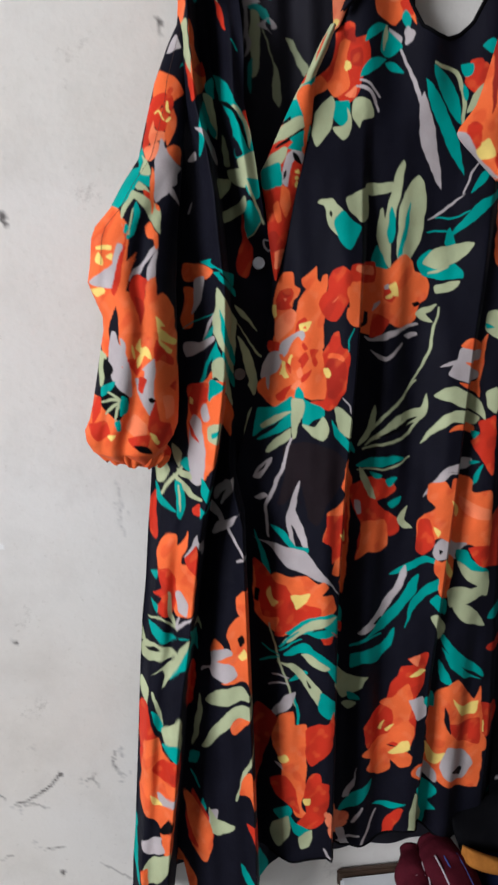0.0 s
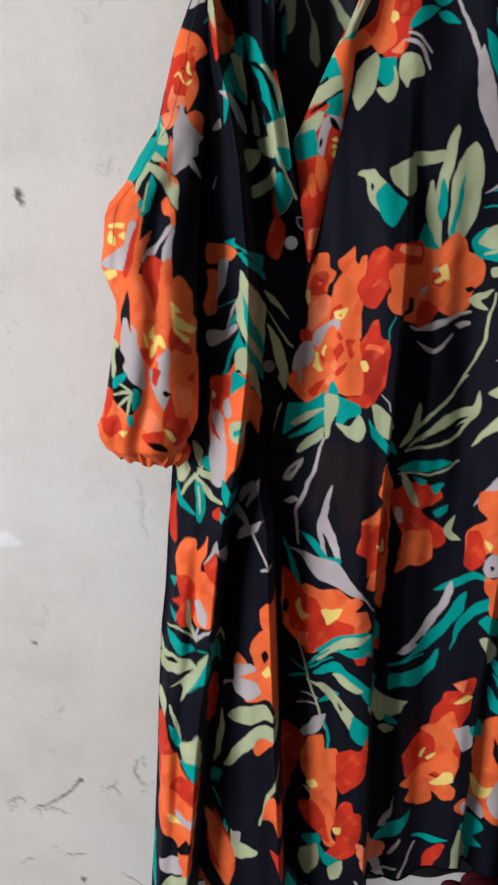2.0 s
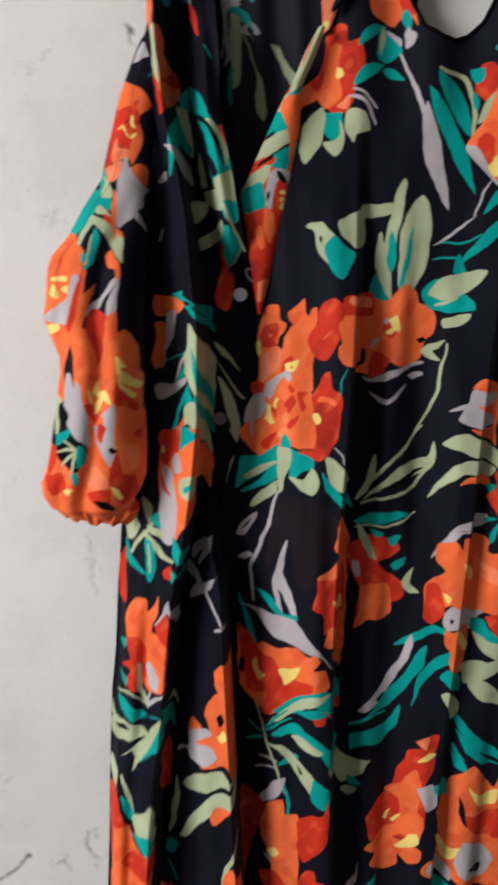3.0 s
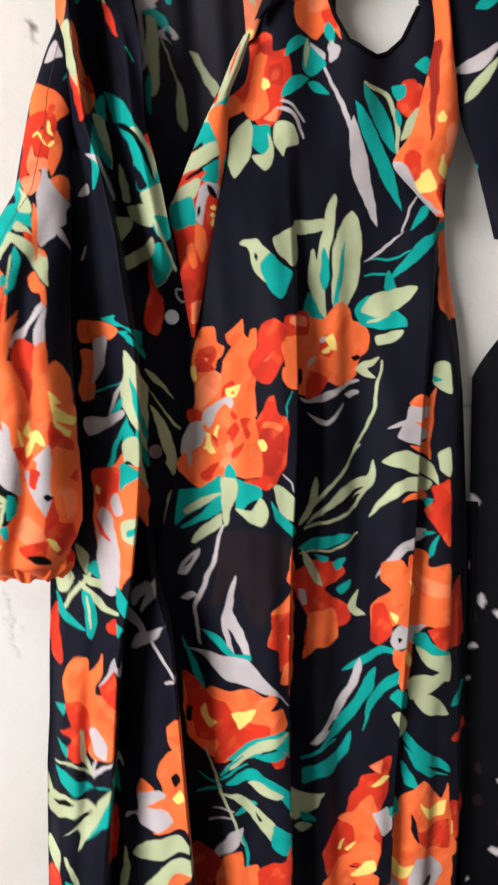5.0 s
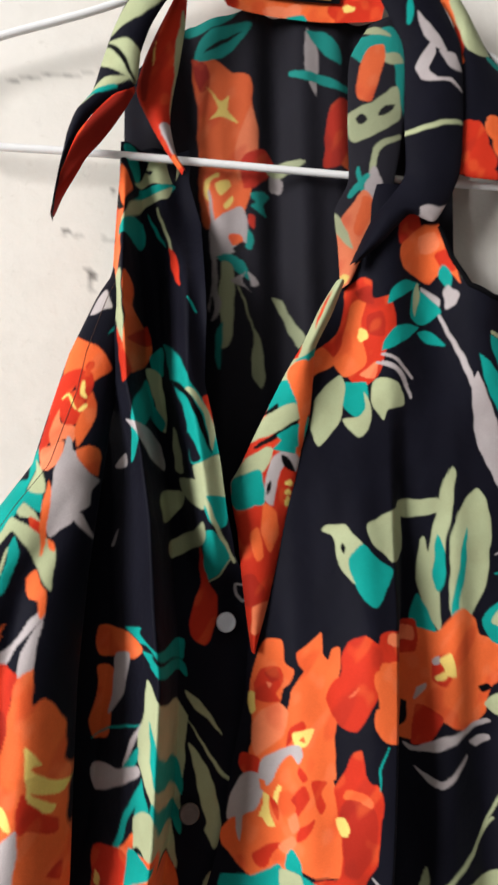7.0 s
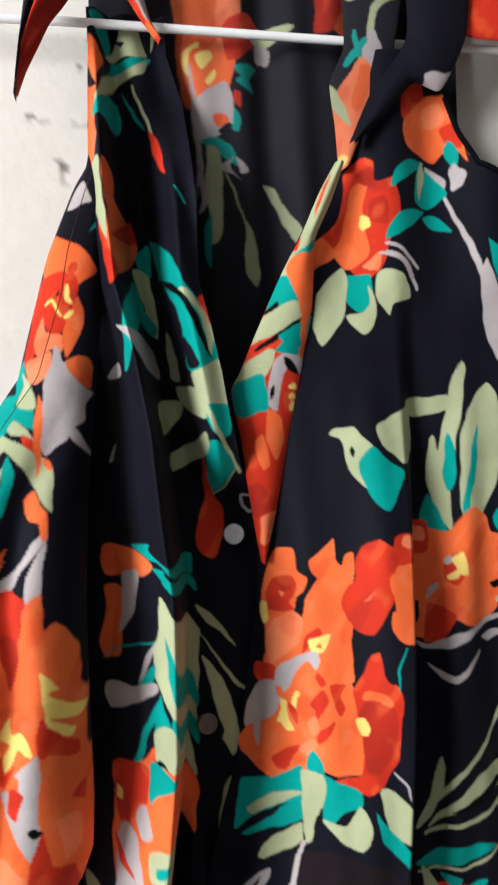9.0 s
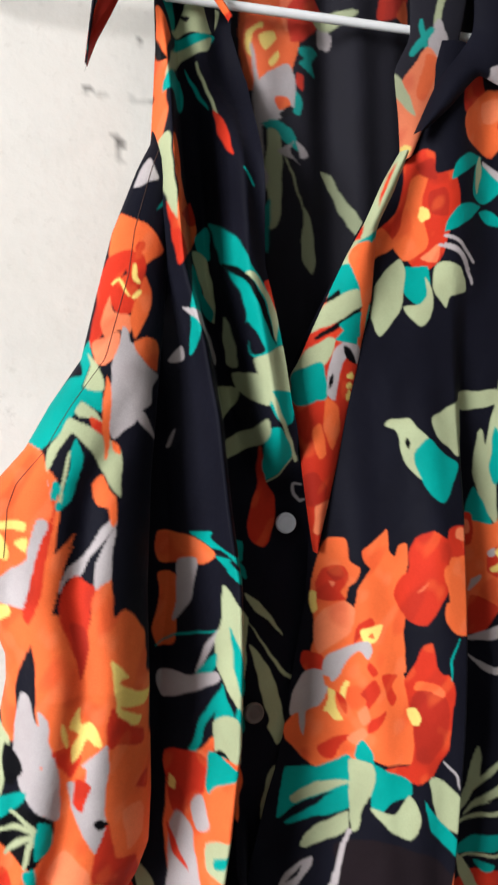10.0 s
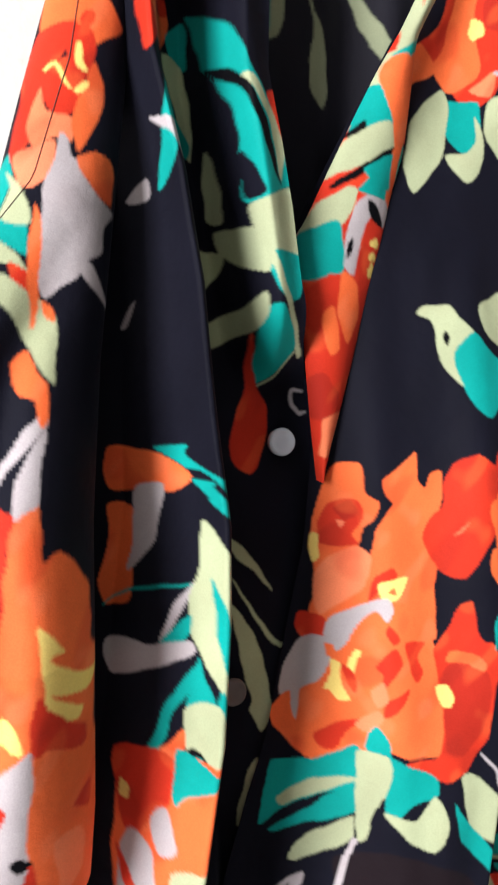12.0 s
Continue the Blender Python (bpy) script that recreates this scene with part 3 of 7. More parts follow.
r_print.shape("t", 0.59, 124.59, 1.78, 124.3, 2.96, 122.86, 3.99, 122.87, 3.99, 122.26, 2.96, 122.16, 1.87, 123.2)
r_print.shape("w", -0.96, 122.91, 0.07, 122.67, 1.96, 122.68, 3.89, 122.34, 5.32, 120.52, 8.02, 116.57, 6.12, 119.05, 3.89, 119.91, 2.46, 120.29, 1.49, 121.05, 0.52, 122.26)
r_print.shape("t", -0.86, 123.76, 0.04, 121.52, 0.67, 119.35, 0.23, 119.1, -0.49, 121.69)
r_print.shape("w", -0.85, 129.4, -0.28, 130.6, 0.91, 131.52, 0.62, 130.47, -0.11, 129.31)
r_print.shape("n", -0.38, 129.83, 0.35, 130.88, 0.18, 130.29)
r_print.shape("w", -0.76, 127.24, 0.08, 127.76, 0.51, 127.52, -0.19, 126.99)
r_print.shape("O", 7.79, 132.03, 9.18, 128.96, 9.06, 126.25, 8.97, 122.82, 8.82, 118.59, 8.39, 115.61, 7.03, 119.15, 7.44, 119.8, 6.34, 120.13, 6.62, 121.43, 5.98, 123.8, 5.38, 123.8, 5.73, 125.44, 5.75, 126.71, 7, 127.33, 7.62, 128.35, 7.2, 129.14, 7.54, 130.22)
r_print.shape("U", 5.75, 126.46, 7, 126.27, 8.7, 126.22, 8.72, 121.55, 7.1, 121.92, 6.35, 121.26, 6.19, 123.23, 5.43, 123.8, 5.73, 125.09)
r_print.shape("y", 7.2, 124.28, 8.51, 123.16, 8.44, 121.75)
# shaded side of this flower beyond the fold, darkened by a deeper red
r_print.shape("U", 9.07, 127.92, 11.74, 128.8, 13.37, 128.12, 13.82, 127.3, 12.91, 126.46, 11.82, 126.28, 12.73, 125.05, 14.11, 124.18, 14.21, 122.75, 13.4, 122.12, 12.53, 122.5, 13.22, 121.23, 12.34, 120.48, 11.45, 120.69, 10.65, 120.65, 9.75, 119.91, 9.85, 121.78, 10.22, 123.48, 9.51, 125.19)
r_print.shape("O", 10.33, 124.01, 12.74, 123.91, 13.24, 121.23, 12.1, 120.45, 10.83, 120.65, 9.68, 119.78, 10.21, 122.35)
r_print.shape("w", 9.51, 126.4, 10.16, 126.12, 10.14, 124.92, 9.67, 124.9)
r_print.shape("g", 10.03, 129.92, 10.77, 128.95, 11.45, 127.18, 11.63, 126.46, 10.93, 126.76, 10.19, 128.44)
r_print.shape("t", 9.66, 130.1, 10.99, 130.71, 13.45, 130.94, 14.66, 130.47, 12.98, 130.01, 10.98, 129.69)
r_print.stroke("g", 0.11, 9.82, 129.63, 12.47, 129.58, 14.01, 129.91, 15.27, 130.72)
r_print.shape("t", 11.16, 129.28, 12.3, 129, 12.2, 128.65, 11.5, 128.66)
r_print.shape("t", 12.7, 128.41, 13.92, 128.6, 13.55, 127.83, 13.1, 127.53)
r_print.shape("t", 13.02, 125.79, 14.28, 126.61, 14.19, 125.87, 13.48, 125.25)
r_print.shape("g", 14.03, 124.08, 15.07, 125.46, 14.85, 123.89, 15.61, 123.07, 14.65, 122.97)
r_print.shape("g", 9.77, 132.06, 10.67, 133.69, 11.49, 136.21, 11.64, 135.1, 10.94, 132.85)
r_print.stroke("g", 0.16, 10.05, 132.32, 12.19, 134.94, 14.21, 136.79, 15.63, 138.46)
r_print.shape("g", 10.56, 132.01, 11.6, 133.26, 13.75, 135.08, 16.09, 135.7, 16.72, 137.21, 16.8, 135.74, 16.13, 134.39, 14.38, 133.69, 12.28, 133.08)
r_print.stroke("g", 0.16, 10.35, 131.74, 12.84, 132.32, 15.03, 133.05, 16.62, 135.42)
r_print.shape("k", 11.77, 132.9, 13.74, 133.96, 15.91, 134.73, 14.38, 133.59)
r_print.shape("t", 13.52, 117.54, 15.04, 119.06, 16.66, 119.97, 17.78, 119.98, 18.02, 119.43, 16.97, 119.33, 15.05, 118.13)
r_print.shape("w", 14.97, 118.94, 15.2, 117.63, 14.21, 115.21, 13.34, 113.52, 12.22, 111.86, 10.11, 111.01, 10.67, 111.98, 12.43, 113.74, 13.96, 116.2)
r_print.shape("k", 11.86, 112.11, 12.76, 112.71, 12.53, 111.86)
r_print.shape("t", 16.39, 117.94, 16.12, 115.89, 14.74, 113.57, 13.17, 111.23, 11.02, 110.65, 9.94, 109.88, 12.22, 111.96, 14.28, 114.43, 15.36, 116.85)
r_print.shape("t", 19.37, 117.15, 17.11, 115.63, 15.75, 113.3, 15.13, 111.49, 15.68, 114.8, 17.09, 116.81, 18.34, 117.84)
r_print.shape("t", 9.46, 108.31, 11.05, 109.16, 12.96, 109.46, 14.25, 111.43, 13.77, 108.79, 12.41, 107.37, 10.6, 107.49, 9.56, 106.65)
r_print.stroke("t", 0.15, 9.46, 109.34, 11.02, 110.47, 12.76, 110.63)
r_print.shape("g", 6.95, 108.09, 9.12, 105.83, 11.34, 105.83, 10.95, 105.24, 10.42, 104.28, 8.64, 102.78, 6.95, 107.08)
r_print.shape("t", 9.21, 103.49, 10.18, 103.41, 10.44, 102.96, 9.46, 102.52)
r_print.shape("g", 8.54, 102.14, 10.1, 102.4, 9.29, 101.22)
r_print.shape("O", 0.23, 118.65, 1.25, 119.64, 2.71, 119.43, 3.89, 119.81, 4.85, 119.29, 5.41, 119.49, 5.96, 118.84, 5.35, 118.02, 6.44, 117.93, 6.8, 116.39, 5.94, 115.61, 4.44, 114.97, 2.98, 113.81, 1.75, 112.65, 1.14, 112.57, -0.31, 113.68, -1.06, 114.77, -1.04, 119.82)
r_print.shape("U", -1.04, 120.44, 0.04, 119.87, 1.01, 118.49, 1.95, 118.46, 2.7, 116.84, 3.98, 116.67, 5.17, 116.53, 4.94, 115.26, 2.98, 114.13, 1.47, 112.5, 0.89, 112.42, 1.23, 114.6, -0.31, 114.33)
r_print.shape("k", -0.86, 117.23, -0.4, 116.96, -0.67, 115.67, -1.06, 115.97)
r_print.shape("y", 0.22, 117.1, 0.51, 117.7, 0.82, 116.63, 1.33, 116.38, 0.75, 115.63, 0.32, 116.35)
r_print.shape("y", 2.35, 117.33, 3.23, 117.53, 4.31, 118.06, 3.98, 117.27, 3.48, 116.39, 2.99, 115.89, 2.7, 116.48)
r_print.shape("U", 5.64, 115.48, 8.21, 112.67, 8.28, 111.06, 6.2, 114.14)
r_print.shape("U", 5.17, 113.64, 6.57, 114.16, 6.29, 112.67, 5.45, 112.67)
r_print.shape("t", 1.85, 113, 3.48, 114.65, 5.16, 115.71, 6.42, 115.91, 8.39, 113.99, 8.21, 112.29, 5.4, 114.61, 3.99, 113.31)
r_print.shape("g", 1.56, 111.89, 2.98, 113.61, 4.94, 115.31, 6.8, 115.51, 5.94, 114.79, 3.99, 113.61, 2.49, 112.29)
r_print.shape("t", 3.99, 113.31, 5.94, 114.29, 8.28, 111.08, 6.78, 113.34, 4.94, 113.21)
r_print.stroke("t", 0.11, 1.23, 111.19, 2.24, 112.59, 3.14, 113.38)
r_print.stroke("t", 0.11, 1.23, 110.79, 2.49, 112.09, 3.48, 112.54)
r_print.shape("t", 1.6, 110.47, 2.49, 111.57, 3.99, 112.16, 4.72, 111.66, 5.74, 111.06, 8.05, 108.35, 7.89, 106.45, 5.74, 109.59, 4.27, 110.28, 3.58, 110.94)
r_print.shape("g", 3.43, 110.73, 4.54, 110.95, 6.14, 109.72, 5.51, 109.43, 4.27, 109.87)
r_print.shape("t", 2.08, 107.63, 3.58, 108.9, 4.14, 108.73, 3.03, 107.74)
r_print.stroke("g", 0.12, 0.4, 113.56, 0.98, 110.73, 1.47, 108.93, 2.22, 106.54, 2.82, 104.49)
r_print.stroke("t", 0.15, 2.61, 106.04, 3.02, 104.02, 3.11, 101.95)
r_print.stroke("t", 0.10, -0.31, 110.88, 0.46, 110.37, 1.23, 110.29)
r_print.stroke("t", 0.12, -0.6, 108.75, 0.46, 109.46, 1.23, 110.02)
r_print.shape("g", 1.08, 109.35, 2.48, 109.73, 4.05, 108.47, 5.43, 106.78, 5.72, 105.57, 6.55, 104.24, 5.35, 104.68, 4.09, 106.47, 3.29, 107.77, 2.23, 109.22)
r_print.shape("k", 3.91, 107.97, 4.37, 107.23, 4.14, 107.01)
r_print.shape("t", 5.3, 106.72, 6.75, 105.7, 6.82, 103.8, 5.86, 103.78, 5.12, 104.59)
r_print.shape("w", 0.55, 103.12, 1.74, 105.61, 2.87, 106.3, 2.51, 104.9, 1.23, 103.08, 0.3, 101.89)
r_print.stroke("w", 0.09, 0.58, 107.66, 1.32, 107.99, 2.08, 107.96)
r_print.stroke("w", 0.09, 0.3, 106.19, 1.23, 107.02, 2.08, 107.27)
# flower edge inside the fold, its shadow put in as darker red
r_print.shape("X", -1.33, 102.54, 0.39, 102.99, 1.23, 101.82, 0.12, 98.69, -1.02, 93.42, -1.5, 90.2)
r_print.shape("O", 1.08, 102.39, 1.74, 103.58, 2.56, 103.96, 2.86, 102.37, 3.89, 102.44, 4.22, 101.09, 3.93, 99.06, 3.9, 94.71, 3.49, 91.47, 4.4, 89.89, 2.91, 89.94, 2.02, 92.22, 1.11, 92.96, 1.47, 96.48, 0.56, 98.39, 0.56, 100.2)
r_print.shape("U", 3.89, 101.67, 5.13, 102.8, 6.15, 103.1, 6.76, 104.43, 6.62, 100.21, 5.46, 98.3, 4.42, 97.3, 3.88, 98.57)
r_print.shape("y", 1.05, 97.31, 1.74, 98.35, 2.07, 97.78, 1.33, 96.8)
r_print.shape("w", 0.75, 96.45, 1.33, 96.66, 1.57, 96.02)
r_print.shape("U", 0.32, 93.75, 1.75, 95.35, 2.84, 93.54, 3.26, 90.4, 2.02, 91.42, 0.84, 91.84)
r_print.shape("U", 3.9, 94.71, 4.47, 96.25, 5.33, 96.3, 5.57, 95.27, 6.35, 95.08, 6.29, 91.94, 5.75, 89.61, 4.66, 88.32, 3.07, 88.76, 3.99, 90.84, 3.67, 93.1)
r_print.shape("y", 3.67, 92.6, 4.42, 92.7, 4.37, 91.77, 3.83, 91.75)
r_print.shape("t", 0.6, 89.18, 2.02, 91.26, 2.47, 90.24, 1.52, 88.56)
r_print.shape("g", 0.6, 87.58, 2.22, 89.81, 2.15, 86.79, 0.95, 84.51, 0.26, 85.52)
r_print.shape("t", 2.13, 90.13, 2.98, 88.88, 4.47, 88.07, 4.14, 86.59, 2.64, 87.43)
r_print.shape("g", 3.18, 86.87, 4.66, 88.22, 4.44, 85.81, 3.54, 85.34)
r_print.shape("w", 8.99, 88.58, 10.14, 91.77, 10.44, 93.69, 10.25, 90.88, 9.7, 88.9)
r_print.shape("t", 8.39, 86.36, 10.2, 89.69, 12.28, 91.68, 11.7, 89.34, 10.31, 87.57)
r_print.shape("t", 12.49, 87.73, 14.5, 88.05, 16.13, 88.66, 14.57, 87.11)
r_print.shape("l", 6.41, 91.15, 8.6, 86.66, 9.83, 86.48, 9.56, 84.69, 7.96, 83.92, 5.98, 89.93)
r_print.shape("w", 8.3, 84.19, 9.29, 84.06, 9.73, 82.09, 10.65, 80.88, 9.37, 80.21, 8.67, 82.51)
r_print.stroke("w", 0.18, 5.99, 85.61, 7.96, 82.39, 11, 83.29)
r_print.stroke("w", 0.18, 10.16, 85.02, 10.82, 86.23, 11.22, 87.51)
r_print.stroke("w", 0.18, 13.01, 86.73, 12, 83.87, 11, 81.19)
r_print.shape("U", 13.61, 81.77, 14.12, 85.31, 15.3, 87.53, 15.92, 87.62, 14.97, 84.29, 14.51, 81.87, 12.32, 81.24)
r_print.shape("U", 11.01, 99.4, 12.05, 100.97, 13.55, 101.76, 13.94, 103.99, 14.59, 105.75, 14.99, 107.01, 16.11, 107.34, 15.63, 108.08, 17.63, 108.87, 17.47, 107, 17.24, 105.06, 16.46, 103.32, 16.6, 100.63, 16.04, 96.91, 14.05, 96.31, 11.43, 96.53, 11.04, 98.76)
r_print.shape("O", 10.9, 95.37, 11.83, 96.52, 13.81, 96.14, 15.53, 96.25, 16.29, 95.65, 16.17, 94.41, 15.22, 93.53, 14.41, 94.23, 14.26, 92.81, 13.15, 91.92, 11.48, 93.44, 11.95, 94.89)
r_print.shape("O", 12.98, 101.73, 14.25, 102.84, 15.6, 104.95, 16.22, 103.25, 15.86, 100.5, 16.4, 99.64, 16.04, 96.91, 14.51, 96.86, 13.01, 95.2, 11.83, 96.8, 14.02, 97.77, 14.33, 100.84)
r_print.shape("V", 15.72, 108.01, 16.73, 108.57, 16.61, 107.19)
r_print.shape("y", 15.68, 105.88, 16.81, 106.89, 17.57, 106.73, 16.51, 106.02)
r_print.shape("y", 12.9, 98.53, 13.55, 99.47, 13.29, 98.19)
r_print.shape("y", 13.64, 98.19, 14.48, 99.31, 13.95, 97.99)
r_print.shape("y", 14.14, 95.15, 15.24, 97.22, 15.95, 97.77, 16.04, 96.61, 14.84, 95.31)
r_print.shape("w", 15.75, 102.94, 17.25, 103.56, 17.78, 101.16, 16.81, 100.5, 16.28, 101.59)
r_print.shape("g", 16.84, 82.55, 18.53, 82.1, 18.9, 85.23, 17.27, 90.17, 16.66, 87.88, 16.5, 84.67)
r_print.shape("t", 17.25, 90.94, 19.88, 89.68, 20.2, 88.68, 19.37, 87.17, 20.25, 86.3, 19.24, 85.35, 18.92, 82.02, 18.12, 82.37, 18.73, 85.27)
r_print.shape("w", 16.23, 153.73, 17.56, 154.59, 19.7, 156.08, 18.69, 155.16, 17.29, 154.11)
r_print.shape("t", 18.42, 152.3, 19.97, 154.27, 21.27, 155.47, 24.26, 156.88, 24.8, 156.48, 22.28, 155.12, 20.34, 153.43, 19.3, 152.66)
r_print.stroke("t", 0.09, 16.23, 152.66, 17.53, 152.66, 18.72, 152.66)
r_print.stroke("t", 0.09, 16.99, 153.91, 18.47, 153.83, 20.05, 154.47)
r_print.shape("t", 17.86, 151.62, 18.46, 153.06, 18.94, 151.62, 18.57, 151.06)
r_print.shape("t", 20.12, 156.07, 20.94, 157.66, 21.98, 158.14, 21.46, 157.09)
r_print.shape("t", 15.35, 149.99, 16.5, 150.95, 18.09, 150.3, 19.57, 149.09, 19.62, 148.34, 17.99, 148.21, 15.92, 148.56)
r_print.shape("g", 15.94, 149.73, 16.97, 151.05, 18.59, 151.44, 20.58, 151.62, 19.92, 150.59, 18.97, 149.75, 17.17, 149.24)
r_print.stroke("g", 0.13, 16.47, 148.77, 17.34, 149.08, 18.32, 149.44)
r_print.shape("g", 17.12, 147.74, 19.35, 148.06, 18.65, 147.12, 17.25, 146.99)
r_print.shape("O", 23.41, 153.15, 24.96, 154.64, 24.67, 148.72, 23.74, 149.14, 23.05, 150.01)
r_print.shape("w", 19.69, 141.75, 22.08, 141.33, 22.28, 139.58, 22.04, 138.6, 21.28, 138.22, 19.28, 138.69, 18.44, 139.19, 18.79, 140.12, 17.71, 139.92, 18.41, 140.47, 19.11, 140.65)
r_print.shape("O", 19.61, 141.84, 20.59, 142.68, 22, 142.18, 22.08, 141.33)
r_print.shape("O", 22.18, 142.17, 22.68, 142.85, 22.46, 140.59, 22.18, 138.15, 22.14, 136.58, 21.64, 137.04, 19.43, 138.4, 21.64, 138.1, 21.96, 139.07, 19.97, 140.31, 21.98, 140.37)
r_print.shape("g", 17.31, 136.99, 18.14, 137.91, 19.51, 137.87, 21.98, 136.46, 22.62, 135.38, 22.81, 134.3, 21.96, 135.06, 19.19, 136.27)
r_print.shape("g", 16.15, 132.04, 17.13, 133.73, 18.02, 135.09, 19.7, 135.74, 22.22, 134.65, 21.58, 133.77, 19.13, 134.57, 17.85, 133.59)
r_print.shape("O", 18.55, 133.58, 19.4, 134.3, 21.66, 133.7, 21.5, 132.93, 19.65, 133.75)
r_print.shape("U", 22.2, 134.12, 23.23, 134.44, 23.83, 134.44, 23.77, 128.74, 22.91, 129.5, 22.06, 131.06, 21.69, 132.04, 22.33, 132.87)
r_print.shape("g", 22.7, 144.99, 23.5, 145.1, 24.05, 144.65, 23.95, 142.34, 22.44, 143.21)
r_print.shape("t", 22.46, 143.96, 23.29, 143.44, 22.54, 143.41)
r_print.shape("t", 21.5, 133.11, 22.26, 133.02, 21.91, 132.26)
r_print.shape("g", 22.74, 137.13, 23.86, 137.54, 23.85, 135, 22.93, 135.59)
r_print.shape("w", 16.61, 126.43, 17.36, 128.19, 18.56, 129.93, 21.59, 130.25, 21.36, 129.07, 19.01, 129.08, 17.7, 127.76)
r_print.shape("k", 18.64, 129.38, 20.88, 129.21, 19.37, 129.28)
r_print.shape("t", 21.59, 129.98, 22.38, 129.86, 21.59, 129.51)
r_print.shape("t", 22.65, 129.67, 22.34, 127.96, 21.87, 127.4, 22.22, 129.01)
r_print.shape("O", 17.1, 127.88, 18.31, 128.45, 18.97, 127.59, 19.26, 128.67, 21.51, 128.19, 21.93, 127.7, 21.93, 126.62, 23.82, 126.7, 24.06, 120.38, 21.87, 120.79, 20.72, 120.13, 18.46, 122.29, 17.38, 121.86, 16.09, 121.04, 16.15, 123.94, 17.65, 125.48, 17.06, 126.27)
r_print.shape("U", 16.31, 123.96, 17.28, 124.02, 17.65, 121.52, 16.79, 120.08, 15.99, 120.94)
r_print.shape("y", 19.22, 126.35, 20.71, 124.94, 20.47, 123.74)
r_print.shape("y", 17.6, 123.36, 18.23, 123.07, 17.93, 122.36)
r_print.shape("V", 20.83, 125.95, 22.25, 125.37, 23.82, 124.68, 23.87, 123.58, 21.89, 123.91, 21.07, 124.58)
r_print.shape("U", 21.87, 120.32, 24.04, 120.67, 24.15, 118.15, 22.81, 118.59)
r_print.shape("w", 17.72, 121.57, 18.46, 122.29, 20.44, 120.88, 21.73, 120.92, 20.7, 119.6, 20.7, 119.04, 19, 120.02, 18, 119.85, 17.57, 120.6)
r_print.shape("k", 18.08, 121.07, 18.46, 120.97, 18.23, 120.53)
r_print.shape("O", 17.85, 119.88, 18.46, 119.68, 19, 119.92, 20.48, 119.24, 20.31, 116.98, 19.8, 114.63, 18.41, 115.85, 18.23, 117.71, 17.72, 118.47)
r_print.shape("y", 19, 119.92, 20.34, 117.79, 20.13, 116.88, 19.01, 118.57)
r_print.shape("t", 20.72, 120.03, 21.68, 120.05, 22.3, 118.99, 24.15, 117.77, 24.31, 116.95, 21.85, 117.92, 20.96, 118.77)
r_print.shape("g", 20.96, 118.77, 22.32, 117.85, 24.31, 117.33, 24.37, 114.53, 22.42, 115.61, 23.05, 115.94, 21.64, 116.83)
r_print.shape("g", 20, 115.56, 22.42, 115.71, 24.35, 115.03, 22.14, 113.92, 20.23, 113.44)
r_print.shape("g", 20.52, 113.56, 22.14, 113.75, 23.8, 112.04, 24.44, 110.82, 22.15, 111.52, 21.01, 112.55)
r_print.shape("t", 17.48, 114.97, 18.24, 115.8, 19.8, 114.26, 19.8, 112.58, 18.51, 113.81)
r_print.shape("g", 17.73, 113.06, 18.54, 113.36, 19.86, 111.21, 19.32, 109.47, 18.3, 111.81)
r_print.shape("t", 19.72, 110.13, 21.89, 107.61, 24.61, 105.09, 24.61, 104.34, 21.21, 106.69, 19.72, 109.01)
r_print.shape("t", 19.72, 108.43, 21.21, 106.86, 23.39, 104.59, 24.61, 103.99, 22.62, 104.5, 20.66, 106.19)
r_print.shape("t", 19.52, 106.91, 20.5, 105.31, 20.82, 103.92, 19.74, 104.3, 19.52, 105.6)
r_print.shape("O", 19.3, 102.25, 19.82, 103.21, 21.58, 104.56, 23.06, 102.43, 24.02, 101.43, 24.64, 102.76, 25.36, 88.54, 16.75, 92.68, 17.13, 94.53, 18.96, 94.87, 17.77, 100.28, 19.16, 101.02)
r_print.shape("U", 20.5, 98.92, 22.88, 98.48, 24.71, 98.84, 24.94, 95.12, 22.09, 96.32)
r_print.shape("n", 20.29, 100.94, 20.89, 99.57, 21.09, 97.45, 20.42, 98.88)
r_print.shape("y", 21.17, 102.13, 22.79, 100.66, 24.44, 101.26, 24.1, 99.51, 22.36, 99.55)
r_print.shape("y", 17.68, 97.86, 19.46, 94.58, 20.64, 94.95, 19.95, 93.06, 19.02, 93.33)
r_print.shape("w", 20.24, 93.23, 21.06, 95.61, 23.16, 94.39, 24.55, 92.31, 23.5, 89.78, 20.89, 91.09)
r_print.shape("k", 21.79, 91.88, 23.4, 91.6, 23.13, 90.42)
r_print.shape("t", 17.63, 103.3, 19.14, 102.69, 19.16, 100.67, 17.5, 102.38)
r_print.shape("w", 17.08, 92.98, 17.47, 94.18, 19.78, 91.99, 19.83, 90.17)
# lapel
p_print.shape("t", 0.37, 158.06, 1.55, 158.56, 1.92, 158.55, 2.19, 156.88, 1.19, 156.76, 0.33, 156.89)
p_print.shape("g", 0.82, 158.82, 1.58, 159.61, 2.58, 159.86, 2.57, 159.29, 2.02, 158.55, 0.55, 158.08)
p_print.shape("w", 2.32, 158.18, 2.66, 159.43, 3.46, 160.02, 4.34, 159.69, 4.12, 158.73, 3.44, 159.11, 3.01, 158.21, 2.66, 156.8, 2.14, 157.18)
p_print.leaf("k", 3.14, 159.66, 4.06, 158.73, 0.22, 0.00)
p_print.leaf("k", 2.3, 157.33, 2.63, 158.23, 0.12, 0.00)
p_print.blob("U", 2.78, 160.1, 0.44, 0.30)
